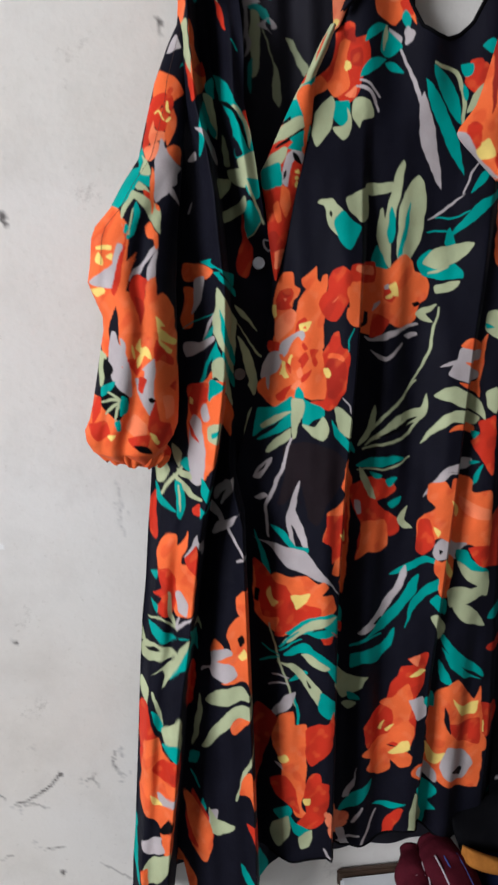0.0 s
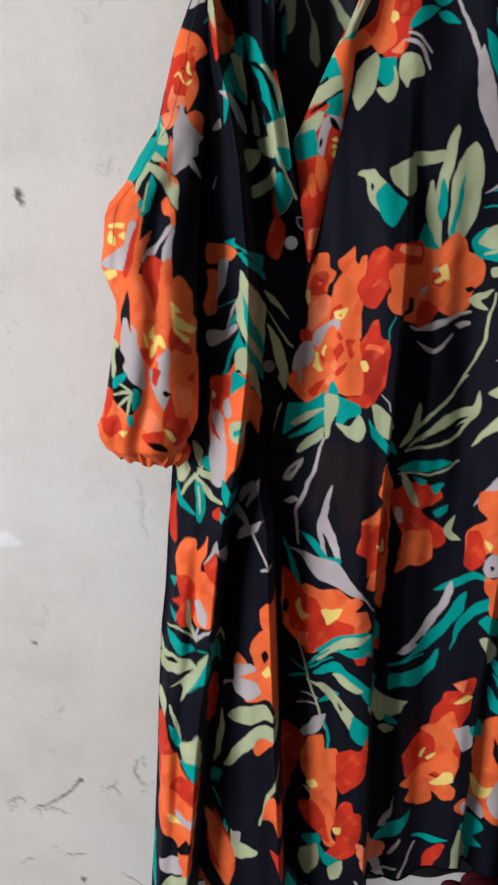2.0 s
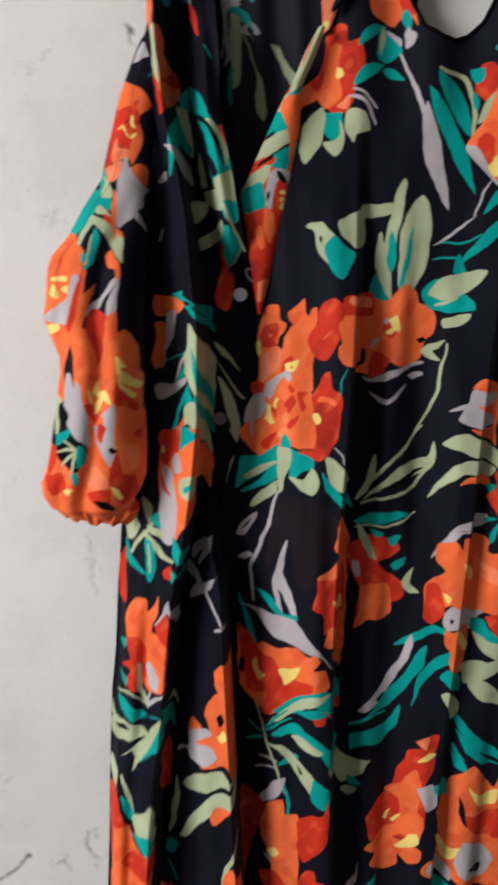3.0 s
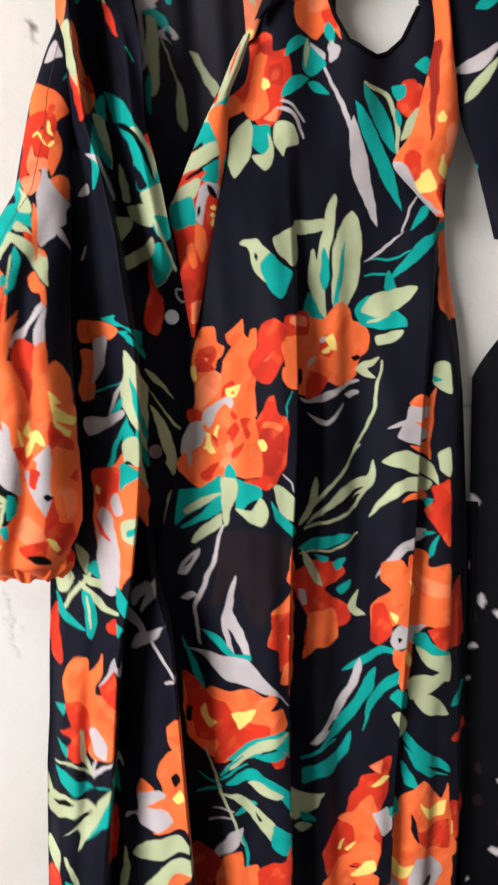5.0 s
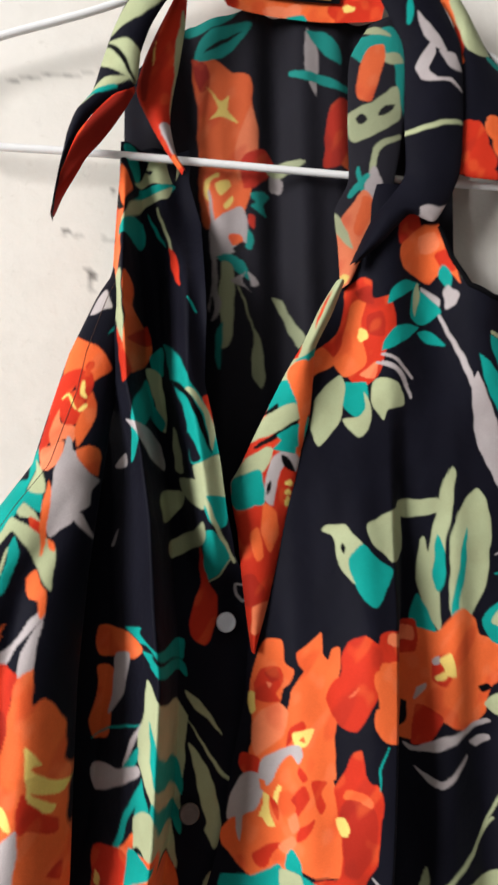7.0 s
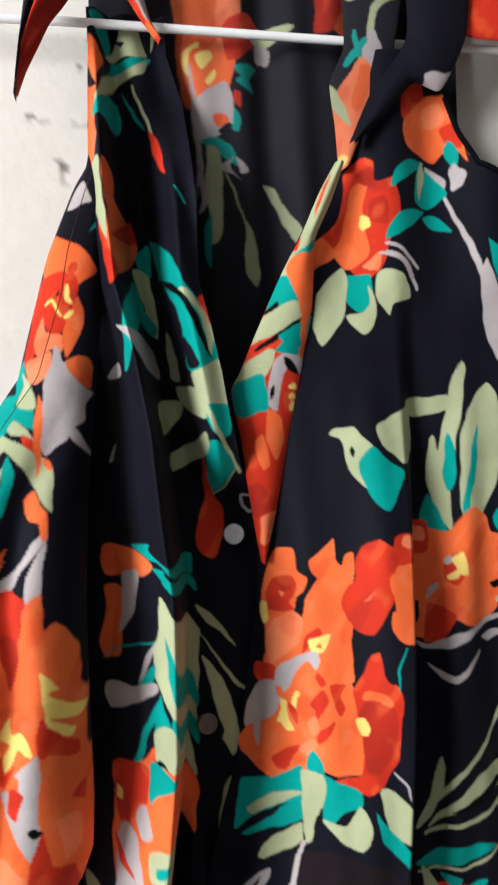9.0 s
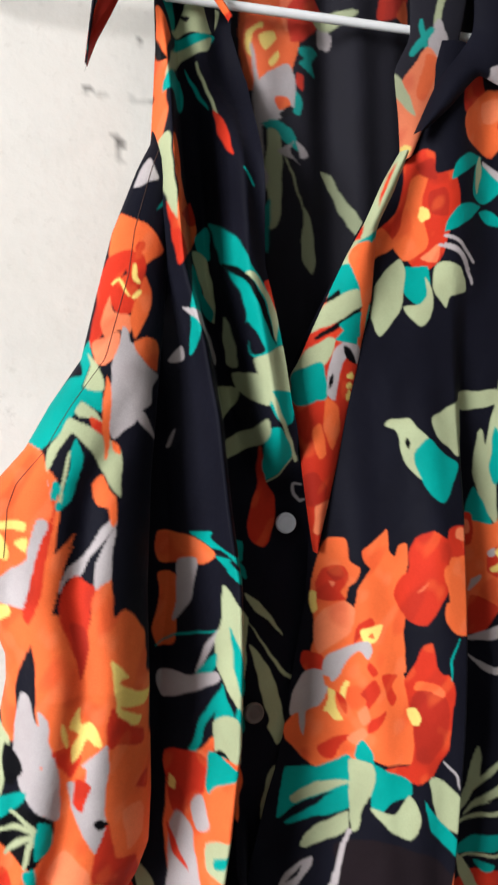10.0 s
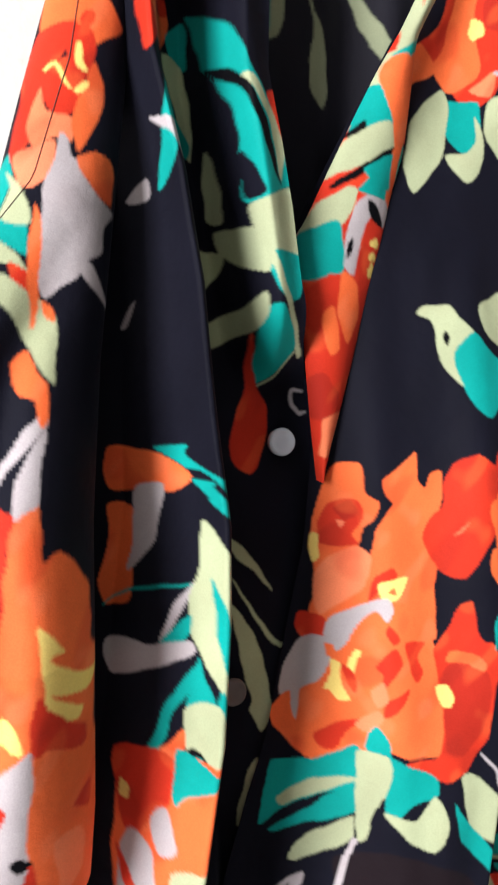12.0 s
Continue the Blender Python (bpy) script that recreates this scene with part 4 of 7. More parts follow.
p_print.shape("t", 2.68, 159.98, 3.8, 160.92, 4.83, 161.87, 4.99, 160.59, 4.41, 159.94, 3.77, 159.8)
p_print.shape("g", 1.55, 160.6, 2.26, 161.54, 3.52, 162.42, 4.46, 162.35, 3.81, 161.46, 2.86, 160.88)
p_print.stroke("k", 0.15, 1.69, 160.15, 3.49, 161.01, 4.9, 161.95)
p_print.shape("t", 3.03, 163.86, 4.19, 163.91, 4.53, 162.56, 3.52, 162.36, 2.42, 161.78)
p_print.shape("g", 2.54, 162.82, 3.58, 164.87, 4.28, 165.16, 3.62, 163.62, 3.06, 162.67)
p_print.leaf("k", 2.59, 162.52, 3.59, 162.72, 0.18, 0.00)
p_print.shape("O", 3.99, 164.75, 5.3, 165.76, 5.26, 164.21, 4.68, 162.41, 4.47, 159.93, 4.03, 159.95, 4.31, 162.41)
p_print.shape("g", 4.79, 165.64, 6.52, 169.93, 7.22, 169.95, 5.88, 166.3, 5.17, 165.64)
p_print.blob("y", 3.73, 158.13, 0.28, 0.18)
p_print.blob("y", 3.65, 157.58, 0.22, 0.18)
p_print.blob("y", 3.58, 157.04, 0.22, 0.28)
p_print.shape("O", 1.46, 155.23, 1.93, 155.52, 2.11, 153.98, 1.73, 153.69, 1.43, 154.32)
p_print.shape("O", 2.13, 156.88, 2.9, 156.39, 3.09, 155.16, 2.52, 154.2, 2.08, 155.2)
p_print.blob("X", 1.52, 152.01, 0.63, 0.93)
p_print.shape("V", 1.5, 151.18, 2.51, 151.33, 1.99, 149.74, 1.46, 149.78)
p_print.shape("g", 4.6, 168.2, 6.5, 170.6, 7.6, 171.4, 7.7, 171, 6.2, 169.3, 5.4, 167.6, 5, 165.7, 4.2, 165, 4.5, 166.3)
p_print.shape("t", 4.1, 165, 5, 165.7, 6, 166.7, 5.8, 166.1, 4.7, 165)
p_print.shape("g", 3.1, 164.7, 3.4, 165.1, 3.6, 164.7, 2.7, 163.8, 2.8, 164.3)
p_print.shape("t", 2.4, 163.8, 3.6, 163.9, 4.3, 162.6, 3.5, 162.1, 2.6, 162.5)
p_print.shape("k", 2.2, 162, 3, 162.6, 3, 162.1)
p_print.shape("g", 1.2, 160.4, 2.2, 161.8, 3.5, 162.5, 4, 162.6, 4.5, 162, 3.5, 161.3, 2.3, 160.8)
p_print.stroke("k", 0.06, 1.8, 160.3, 3.2, 161, 4.5, 161.9)
p_print.shape("t", 2.9, 160.7, 4.2, 161.5, 4.9, 161.9, 4.9, 160.2, 4.2, 160.2, 3.6, 160.2)
p_print.shape("O", 3.6, 163.9, 3.9, 164.8, 4.8, 165.1, 5.1, 163.5, 4.8, 161.9, 4.5, 159.9, 4.2, 159.7, 4.3, 161.9)
p_print.shape("g", 0.4, 158.3, 1.2, 159.5, 2.3, 160.1, 2.7, 159.9, 2.3, 159.1, 1.4, 158.6, 0.6, 158.2)
p_print.shape("t", 0.3, 158.2, 2, 158.8, 2.1, 157, 0.6, 156.6)
# left front panel
lp_print.shape("O", -6.03, 176.91, -5.55, 176.11, -5.36, 175.55, -5.78, 173.83, -5.86, 172.33, -5.85, 171.04, -6.16, 169.84, -6.16, 168.89, -6.61, 168.72, -7.12, 169.53, -6.93, 170.52, -6.73, 172.13, -6.52, 173.31, -6.51, 174.95, -6.41, 176.24)
lp_print.shape("k", -6.21, 175.56, -5.8, 173.83, -6.08, 173.84, -6.3, 174.74)
lp_print.shape("k", -6.62, 173.12, -6.28, 172.36, -6.51, 172.04)
lp_print.shape("t", -5.84, 178.24, -5.18, 178.32, -4.99, 177.22, -5.18, 176.16, -5.55, 176.83)
lp_print.shape("g", -5.28, 176.02, -4.5, 177.44, -4.31, 177.95, -3.72, 178.07, -3.22, 177.94, -2.53, 177.69, -2.73, 176.92, -3.33, 176.23, -4.5, 176.28)
lp_print.shape("n", -4.79, 177.24, -4.21, 177.06, -4.41, 176.84)
lp_print.shape("t", -4.99, 176.01, -4.02, 176.16, -2.83, 176.39, -3.34, 175.62, -3.92, 175.18, -4.79, 175.18, -5.42, 173.82, -5.08, 175.47)
lp_print.shape("g", -5.87, 173.11, -4.99, 175.29, -3.92, 175.66, -3.03, 176.24, -3.44, 175.37, -4.6, 174.87, -5.25, 173.85, -5.76, 172.47)
lp_print.shape("t", -5.97, 172.58, -5.25, 173.75, -4.79, 173.77, -4.7, 172.47, -4.99, 171.95, -5.49, 172.04, -5.96, 172.06)
lp_print.shape("t", -4.51, 174.46, -3.92, 173.36, -3.44, 172.22, -4.01, 173.1)
lp_print.stroke("g", 0.09, -3.92, 174.71, -3.45, 173.34, -3.08, 171.77)
lp_print.shape("U", -3.26, 172.16, -2.65, 170.9, -2.6, 169.22, -2.85, 169.81)
lp_print.stroke("t", 0.07, -2.2, 168.48, -1.93, 168.05, -1.65, 167.64)
lp_print.shape("g", -6.27, 170, -5.91, 169.85, -5.73, 168.37, -5.66, 165.73, -6.02, 166.19, -6.26, 168.37)
lp_print.shape("O", -5.73, 169.73, -5.23, 169.28, -5.15, 168.05, -4.6, 167.23, -4.22, 166, -4.6, 164.83, -5.2, 164.13, -5.66, 165.73, -5.56, 167.51)
lp_print.shape("U", -6.13, 166.68, -5.62, 165.56, -5.14, 164.29, -5.66, 163.57, -5.84, 165.2)
lp_print.shape("U", -5.46, 166.01, -4.5, 167.46, -4.31, 166.29, -4.88, 166.1)
lp_print.shape("t", -4.37, 165.48, -3.65, 166.15, -3.51, 164.44, -4.07, 164.64)
lp_print.shape("t", -4.49, 164.09, -4.11, 162.49, -4.67, 160.54, -5.08, 159.4, -5.24, 159.31, -5.12, 161.05, -5.06, 162.5)
lp_print.shape("g", -4.49, 164.78, -3.67, 164.47, -3.41, 162.53, -3.31, 161.09, -3.72, 161.56, -4.19, 163.26)
lp_print.shape("t", -4.11, 162.59, -3.4, 161.67, -3.52, 161.18, -4.16, 161.78)
lp_print.shape("w", -5.43, 161.54, -4.99, 161.39, -4.17, 161.08, -3.64, 160.21, -3.48, 158.8, -4.21, 159.56, -4.67, 160.54, -5.07, 161.05)
lp_print.shape("t", -3.56, 166.32, -2.9, 165.61, -2.36, 164.58, -1.98, 163.59, -1.33, 162.69, -0.68, 161.57, -0.27, 159.91, -0.74, 159.57, -1.92, 159.14, -2.11, 160.71, -2.4, 162.07, -2.84, 163.5, -3.09, 164.26)
lp_print.shape("k", -3.03, 164.14, -2.6, 163.73, -2.14, 163.09, -1.37, 161.73, -0.73, 159.74, -1.03, 160.17, -1.74, 161.62, -2.34, 162.98, -2.85, 163.6)
lp_print.shape("g", -2.23, 163.21, -1.81, 163.16, -1.14, 162.26, -0.58, 161.3, -0.73, 159.91, -0.9, 160.44, -1.36, 161.97)
lp_print.shape("n", -2.11, 160.91, -1.43, 159.56, -1.93, 159.31)
lp_print.shape("U", -1.32, 162.76, -0.82, 163, -0.66, 162.08, -0.32, 161.3, -0.27, 160.18, -0.43, 160.25, -0.78, 161.5)
lp_print.shape("g", -1.91, 159.04, -1.08, 159.4, -0.27, 159.57, 0.03, 157.33, -1.04, 157.25, -1.41, 157.57, -1.65, 158.09)
lp_print.shape("t", -1.35, 157.31, 0.02, 157.23, -0.02, 155.87, -0.59, 155.64, -1.04, 156.18)
lp_print.stroke("g", 0.13, -1.67, 158.26, -1.04, 156.83, -0.51, 155.53, 0.49, 153.64)
lp_print.shape("t", -1.35, 155.27, -0.76, 155.48, 0.2, 154.08, -0.24, 153.03, -1.01, 152.54, -1.21, 153.98)
lp_print.stroke("g", 0.05, -0.99, 152.34, -0.21, 152.91, 0.23, 153.85)
lp_print.stroke("w", 0.09, 1.16, 152.15, 0.7, 152.14, 0.73, 151.55, 1.01, 151.2, 1.29, 151.29)
lp_print.shape("w", -6.12, 159.05, -5.54, 159.69, -5.45, 158.97, -5.86, 158.87)
lp_print.shape("w", -6.35, 154.61, -5.87, 155.57, -5.93, 155.21, -6.18, 154.64)
lp_print.shape("g", -2.91, 161.35, -2.53, 160.28, -2.41, 158.7, -2.85, 158.89)
lp_print.shape("g", -2.61, 158.33, -1.82, 158.36, -1.28, 157.84, -1.27, 156.65, -2.18, 157.33)
lp_print.shape("g", -3.53, 157.5, -2.32, 157.58, -2.36, 156.81, -3.43, 155.83)
lp_print.shape("g", -3.05, 154.77, -1.85, 155.4, -1.28, 155.94, -1.36, 154.57, -2.95, 153.83)
lp_print.shape("U", -1.42, 154.54, -0.93, 152.55, -0.42, 151.49, -0.44, 150.02, -0.82, 149.1, -1.2, 148.83, -1.95, 149.49, -1.74, 151.22, -1.35, 152.34)
lp_print.shape("O", -7.02, 150.32, -5.48, 150.21, -4.49, 149.77, -4.92, 148.99, -5.95, 148.71, -6.92, 148.82)
lp_print.shape("O", -7, 148.18, -6.21, 148.16, -6.05, 147.65, -6.28, 144.75, -7.21, 144.38, -7.38, 145.36, -7.03, 146.72)
lp_print.shape("w", -5.95, 148.81, -5.19, 149.16, -5.26, 147.97, -5.66, 146.82, -6.33, 145.67, -6.15, 147.36)
lp_print.shape("t", -5.48, 150.37, -4.53, 150.67, -4.57, 150.29, -2.62, 149.24, -2.34, 149.12, -2.43, 148.1, -4.08, 149.86, -4.62, 149.95)
lp_print.shape("t", -4.49, 149.62, -3.92, 149.65, -3.92, 149.41, -2.24, 147.84, -2.14, 147.19, -3.92, 148.91, -4.08, 149.16)
lp_print.stroke("t", 0.05, -7.31, 144.4, -5.93, 145.25, -4.54, 146.09)
lp_print.shape("w", -4.46, 146.3, -4.56, 145.74, -5.05, 144.42, -5.56, 143.53, -5.04, 145.06)
lp_print.shape("g", -4.16, 148.3, -3.85, 147.99, -2.35, 145.34, -2.07, 144.89, -2.16, 143.78, -2.36, 141.75, -2.44, 140.56, -2.63, 139.27, -3.96, 142.79, -4.3, 143.48, -4.62, 144.63, -4.6, 145.79, -4.31, 147.04)
lp_print.shape("t", -4.09, 146.52, -3.81, 145.74, -2.44, 141.75, -2.44, 140.56, -3.7, 143.45, -3.91, 144.5, -4.04, 145.56)
lp_print.shape("t", -5.56, 143.53, -4.92, 144.53, -4.57, 145.03, -4.58, 144.37, -4.93, 143.85)
lp_print.shape("w", -7.21, 143.09, -5.89, 143.37, -4.93, 143.95, -4.58, 144.08, -4.59, 143.7, -5.9, 142.43, -7.02, 141.81)
lp_print.shape("t", -4.51, 143.43, -4.52, 142.77, -5.22, 140.96, -5.86, 139.28, -6.25, 139.07, -5.6, 140.76, -4.85, 142.66)
lp_print.shape("t", -4.47, 143.62, -4.31, 142.96, -4.05, 142.2, -4.69, 141.67, -4.73, 142.15)
lp_print.shape("t", -3.88, 142.86, -2.55, 139.65, -2.63, 138.44, -3.97, 141.62)
lp_print.shape("g", -4.74, 141.67, -3.84, 142.21, -2.73, 137.61, -2.83, 136.69, -4.34, 140.31, -4.84, 140.21)
lp_print.stroke("k", 0.09, -4.84, 140.11, -4.34, 140.19, -2.73, 136.32)
lp_print.shape("t", -4.76, 139.94, -4.23, 140.05, -2.82, 136.04, -4.33, 139.28, -4.89, 137.96, -5.02, 138.17, -4.87, 139.02)
lp_print.shape("O", -4.87, 140.85, -4.89, 140.16, -4.91, 139.04, -5.88, 138.08, -6.31, 138.85, -5.42, 140.09)
lp_print.shape("U", -6.17, 138.6, -4.99, 139.39, -5.07, 137.78, -5.9, 136.96, -6.05, 136.72, -6.18, 137.71)
lp_print.shape("O", -2.72, 136.4, -2.83, 134.98, -3.08, 133.8, -5.07, 137.43, -4.89, 138.06, -4.24, 139.47)
lp_print.shape("y", -6.73, 137.39, -6.17, 137.97, -6.33, 137.12)
lp_print.shape("g", -2.25, 146.37, -1.5, 145.8, -0.1, 143.84, -0.94, 144.59, -1.78, 145.34)
lp_print.shape("g", -2.16, 144.89, -0.86, 142.95, 0.07, 141.55, 0.43, 141.37, 0.53, 141.09, -0.22, 141.57, -1.33, 143.43)
lp_print.shape("g", -1.98, 143.43, -0.97, 141.93, -0.33, 140.12, -0.16, 138.46, -0.61, 137.56, -1.17, 138.67, -1.07, 139.29, -1.71, 141.69)
lp_print.shape("g", -0.72, 136.4, -0.43, 134.72, -0.95, 133.19, -1.6, 133.27, -1.36, 135.47)
lp_print.shape("O", -6.72, 139.19, -3.7, 140.2, -4.01, 136.06, -4.43, 132.72, -5.27, 132.01, -6.02, 131.05, -6, 133.94, -7.21, 133.61, -7.17, 136.89)
lp_print.shape("U", -7, 139.32, -5.27, 139.73, -5.31, 138.19, -5.93, 137.54, -6.46, 136.54, -6.96, 136.94)
lp_print.shape("t", -5.11, 140.11, -3.8, 139.81, -4.74, 138.8, -5.2, 138.18)
lp_print.shape("w", -6.68, 136.72, -6.02, 136.23, -5.8, 134.43, -5.82, 132.13, -6.12, 130.82, -6.7, 130.32, -7.33, 130.76, -7.27, 133.6, -7.04, 135.53)
lp_print.shape("w", -6.04, 137.32, -5.46, 137.91, -5.3, 136.64, -5.82, 136.24)
lp_print.shape("g", -5.34, 135.97, -4.29, 136.4, -4.22, 134.43, -4.83, 134.47, -5.44, 134.78)
lp_print.shape("t", -5.08, 135.45, -4.43, 135.76, -4.58, 135.25, -5.08, 134.99)
lp_print.shape("U", -7.05, 136.05, -6.48, 134.7, -6.27, 134.19, -6.92, 134.76)
lp_print.shape("y", -6.88, 138.31, -6.6, 138.13, -6.69, 137.68, -6.98, 137.76)
lp_print.shape("t", -10.09, 132.81, -9.39, 132.72, -9.38, 131.45, -10.24, 130.16)
lp_print.shape("g", -10.46, 131.15, -9.7, 132.15, -9.17, 131.24, -9.65, 130.1, -10.34, 129.7)
lp_print.stroke("g", 0.15, -10.13, 128.73, -9.45, 129.84, -8.58, 130.98, -7.56, 132.38)
lp_print.stroke("g", 0.27, -8.69, 130.94, -7.83, 130.09, -7.16, 129.31, -6.36, 129.16)
lp_print.shape("g", -8.73, 133.82, -7.81, 133.06, -8.27, 131.74, -8.7, 132.81)
lp_print.shape("t", -8.11, 132.24, -7.36, 132.74, -7.24, 131.43, -7.88, 131.85)
lp_print.shape("g", -8.49, 131.62, -7.34, 131.38, -7.13, 130.71, -8.17, 130.97)
lp_print.shape("t", -10.53, 129.73, -9.99, 128.6, -8.97, 127.83, -8.74, 127.5, -9.55, 127.64, -10.57, 128.14)
lp_print.shape("t", -8.67, 130.46, -8.05, 130.28, -7.72, 128.79, -8.27, 126.83, -8.69, 127.36, -8.61, 129.16)
lp_print.stroke("g", 0.10, -8.31, 130.07, -8.28, 128.99, -8.38, 127.62)
lp_print.shape("U", -11.19, 127.98, -10.61, 128.78, -10.65, 124.65, -11.32, 124.51, -11.45, 125.96)
lp_print.shape("t", -6.33, 130.56, -6.13, 131.14, -5.07, 129.2, -5.12, 128.21, -6.21, 129.44)
lp_print.shape("t", -6.55, 127.34, -6.45, 128.41, -5.29, 127.15, -5.6, 126.62, -6.09, 127.78)
lp_print.shape("U", -7.13, 128.22, -6.41, 128.73, -6.6, 127.63, -7.17, 127.68)
lp_print.shape("w", -4.65, 128.71, -3.77, 129.89, -3.04, 130.13, -3.24, 129.13, -4.07, 127.56, -4.33, 127.49, -3.76, 128.94, -4.07, 128.56, -4.61, 127.74, -4.92, 127.58)
lp_print.shape("w", -5.2, 127.36, -4.54, 126.92, -4.06, 125.88, -4.33, 125.45, -4.7, 126.1, -5.37, 126.28)
lp_print.shape("w", -5.28, 124.28, -4.63, 125.63, -3.86, 125.96, -2.54, 127.3, -2.9, 126.91, -3.6, 125.32, -4.69, 124.51)
lp_print.stroke("w", 0.15, -3.86, 125.41, -3.35, 124.5, -2.9, 123.82, -2.25, 122.61)
lp_print.stroke("w", 0.10, -3.15, 122.3, -2.71, 122.78, -2.36, 122.7)
lp_print.shape("O", -9.97, 125.06, -8.84, 125.3, -8.74, 124.12, -8.1, 124.98, -7.62, 125.97, -7.81, 124.6, -8.46, 122.43, -7.36, 122.79, -7.07, 121.47, -7.37, 118.59, -7.68, 117.51, -9.01, 116.69, -9.5, 117.67, -10.14, 120.12, -10.8, 121.86, -10.73, 123.46)
lp_print.shape("U", -10.8, 121.35, -9.8, 121.72, -9.05, 120.48, -9.15, 118.5, -9.75, 116.78, -11.19, 117.02, -10.61, 118.58, -11.46, 118.75, -10.52, 119.69)
lp_print.shape("U", -8.01, 123.26, -7.03, 124.65, -6.87, 123.05, -7.11, 121.65, -7.94, 122.52)
lp_print.shape("w", -8.12, 123.16, -7.7, 124.16, -6.79, 125.76, -6.73, 124.94, -6.34, 124.66, -6.11, 122.67, -6.26, 122.26, -6.65, 123.95, -7.08, 124.65)
lp_print.shape("w", -9.21, 119.11, -8.59, 119.45, -8.01, 118.54, -8.27, 117.15, -8.96, 117.22)
lp_print.stroke("g", 0.20, -9.79, 119.2, -9.79, 117.16, -9.27, 115.44)
lp_print.shape("t", -11.54, 120.59, -10.8, 121.35, -10.89, 120.39)
lp_print.shape("t", -11.65, 117.9, -10.89, 117.61, -11.12, 116.76)
lp_print.stroke("g", 0.12, -12.06, 115.81, -10.57, 116.47, -9.26, 115.21)
lp_print.shape("t", -12.02, 115.49, -10.66, 115.29, -9.13, 114.31, -7.99, 115.07, -10.22, 113.84, -11.62, 114.23)
lp_print.stroke("w", 0.13, -8.89, 116.64, -9.27, 115.34, -7.65, 117.24)
lp_print.shape("g", -13.04, 112.36, -12.26, 113.22, -10.71, 113.56, -9.38, 112.94, -9.37, 112.5, -11.42, 111.71, -12.82, 110.92)
lp_print.shape("k", -12.6, 112.17, -11.7, 113.03, -10.91, 113.09, -11.98, 112.39)
lp_print.shape("g", -12.09, 109.82, -10.56, 111.43, -9.43, 112.52, -8.2, 114.76, -8.04, 114.38, -8.87, 111.95, -9.81, 110.44, -11.08, 108.69, -10.66, 110.08, -10.86, 110.88)
lp_print.shape("t", -7.92, 114.32, -8.01, 112.16, -9.23, 110.88, -10.18, 109.81, -8.88, 112.27)
lp_print.shape("g", -12.87, 115.19, -12.54, 112.71, -13.07, 113.1)
lp_print.shape("g", -13.23, 108.66, -12.39, 108.34, -12.79, 106.41, -13.41, 106.86)
lp_print.shape("t", -7.76, 115.9, -7.12, 112.88, -7.28, 111.21, -7.87, 113.75)
lp_print.shape("g", -7.02, 115.11, -6.74, 113.44, -7.48, 115.25)
lp_print.stroke("g", 0.21, -12.03, 107.98, -11.64, 106.32, -11.18, 103.92)
lp_print.shape("t", -12.32, 105.92, -11.55, 105.29, -10.86, 103.43, -11.7, 103.6)
lp_print.shape("U", -13.64, 105.06, -12.8, 106.55, -12.29, 103.79, -11.76, 101.95, -12.28, 98.96, -13.87, 97.74)
lp_print.shape("O", -13.19, 102.04, -11.8, 102.74, -11.26, 101.25, -9.6, 100.35, -9.7, 98.57, -10.11, 95.5, -10.58, 91.82, -11.04, 88.49, -11.93, 89.17, -12.11, 91.95, -12.97, 92.86, -14.22, 93.66, -13.89, 97.25)
lp_print.shape("U", -12.56, 99.3, -9.54, 101.28, -9.71, 98.4, -9.96, 98.21, -11.56, 97.8)
lp_print.shape("g", -11.29, 103.76, -9.37, 106, -9.28, 102.32, -9.56, 101.53, -10.13, 101.87, -11.09, 102.33)
lp_print.shape("t", -11.45, 102.02, -9.72, 102.96, -9.61, 100.94, -10.39, 101.12)
lp_print.shape("w", -12.29, 96.11, -11.26, 95.83, -10.02, 96.56, -10.29, 95.59, -11.78, 94.67)
lp_print.shape("y", -12.96, 95.94, -12.18, 95.19, -11.66, 94.64, -12.58, 94.58)
lp_print.shape("k", -12.21, 91.56, -11.11, 93.5, -10.6, 93.18, -10.83, 92.18, -11.7, 91.36)
lp_print.shape("w", -14.12, 89.63, -12.07, 90.81, -12.11, 90.26, -11.82, 89.21, -13.24, 87.97, -14.21, 88.45)
lp_print.shape("U", -8.22, 110.11, -7.48, 109.56, -7.96, 105.33, -8.73, 104.57)
lp_print.shape("g", -7.18, 106.4, -7.07, 104.13, -7.65, 101.13, -8.32, 99.63, -7.83, 103.07)
lp_print.shape("t", -8.6, 98.69, -7.49, 99.18, -7.91, 97.68, -8.7, 97.32)
lp_print.stroke("t", 0.15, -8.48, 96.39, -8.08, 95.65, -7.79, 94.82)
lp_print.shape("t", -7.4, 93.62, -7.03, 92.33, -7.61, 91.48)
lp_print.shape("U", -8.5, 94.13, -7.23, 92.21, -6.4, 89.71, -6.45, 88.48, -7.39, 89.18, -8.27, 90.56)
lp_print.shape("O", -8.87, 92, -7.88, 90.36, -6.75, 87.51, -7.17, 85.5, -7.87, 85.1, -8.74, 86.74, -9.29, 89.71)
lp_print.shape("w", -6.76, 92.11, -5.78, 92.27, -6, 91, -6.82, 90.56)
lp_print.shape("g", -6.82, 90.66, -5.94, 89.75, -4.05, 90.94, -5.63, 89.01, -6.76, 89.57)
lp_print.shape("O", -4.3, 114.16, -3.6, 115.86, -2.81, 116.81, -1.99, 115.73, -1.38, 110.49, -1.28, 104.53, -2.48, 109.4, -3.75, 108.84, -4.96, 108.36, -3.5, 109.72, -3.95, 111.37, -3.95, 112.56)
lp_print.shape("k", -2.77, 114.7, -2.57, 114.16, -3.01, 113.26, -3.25, 113.97)
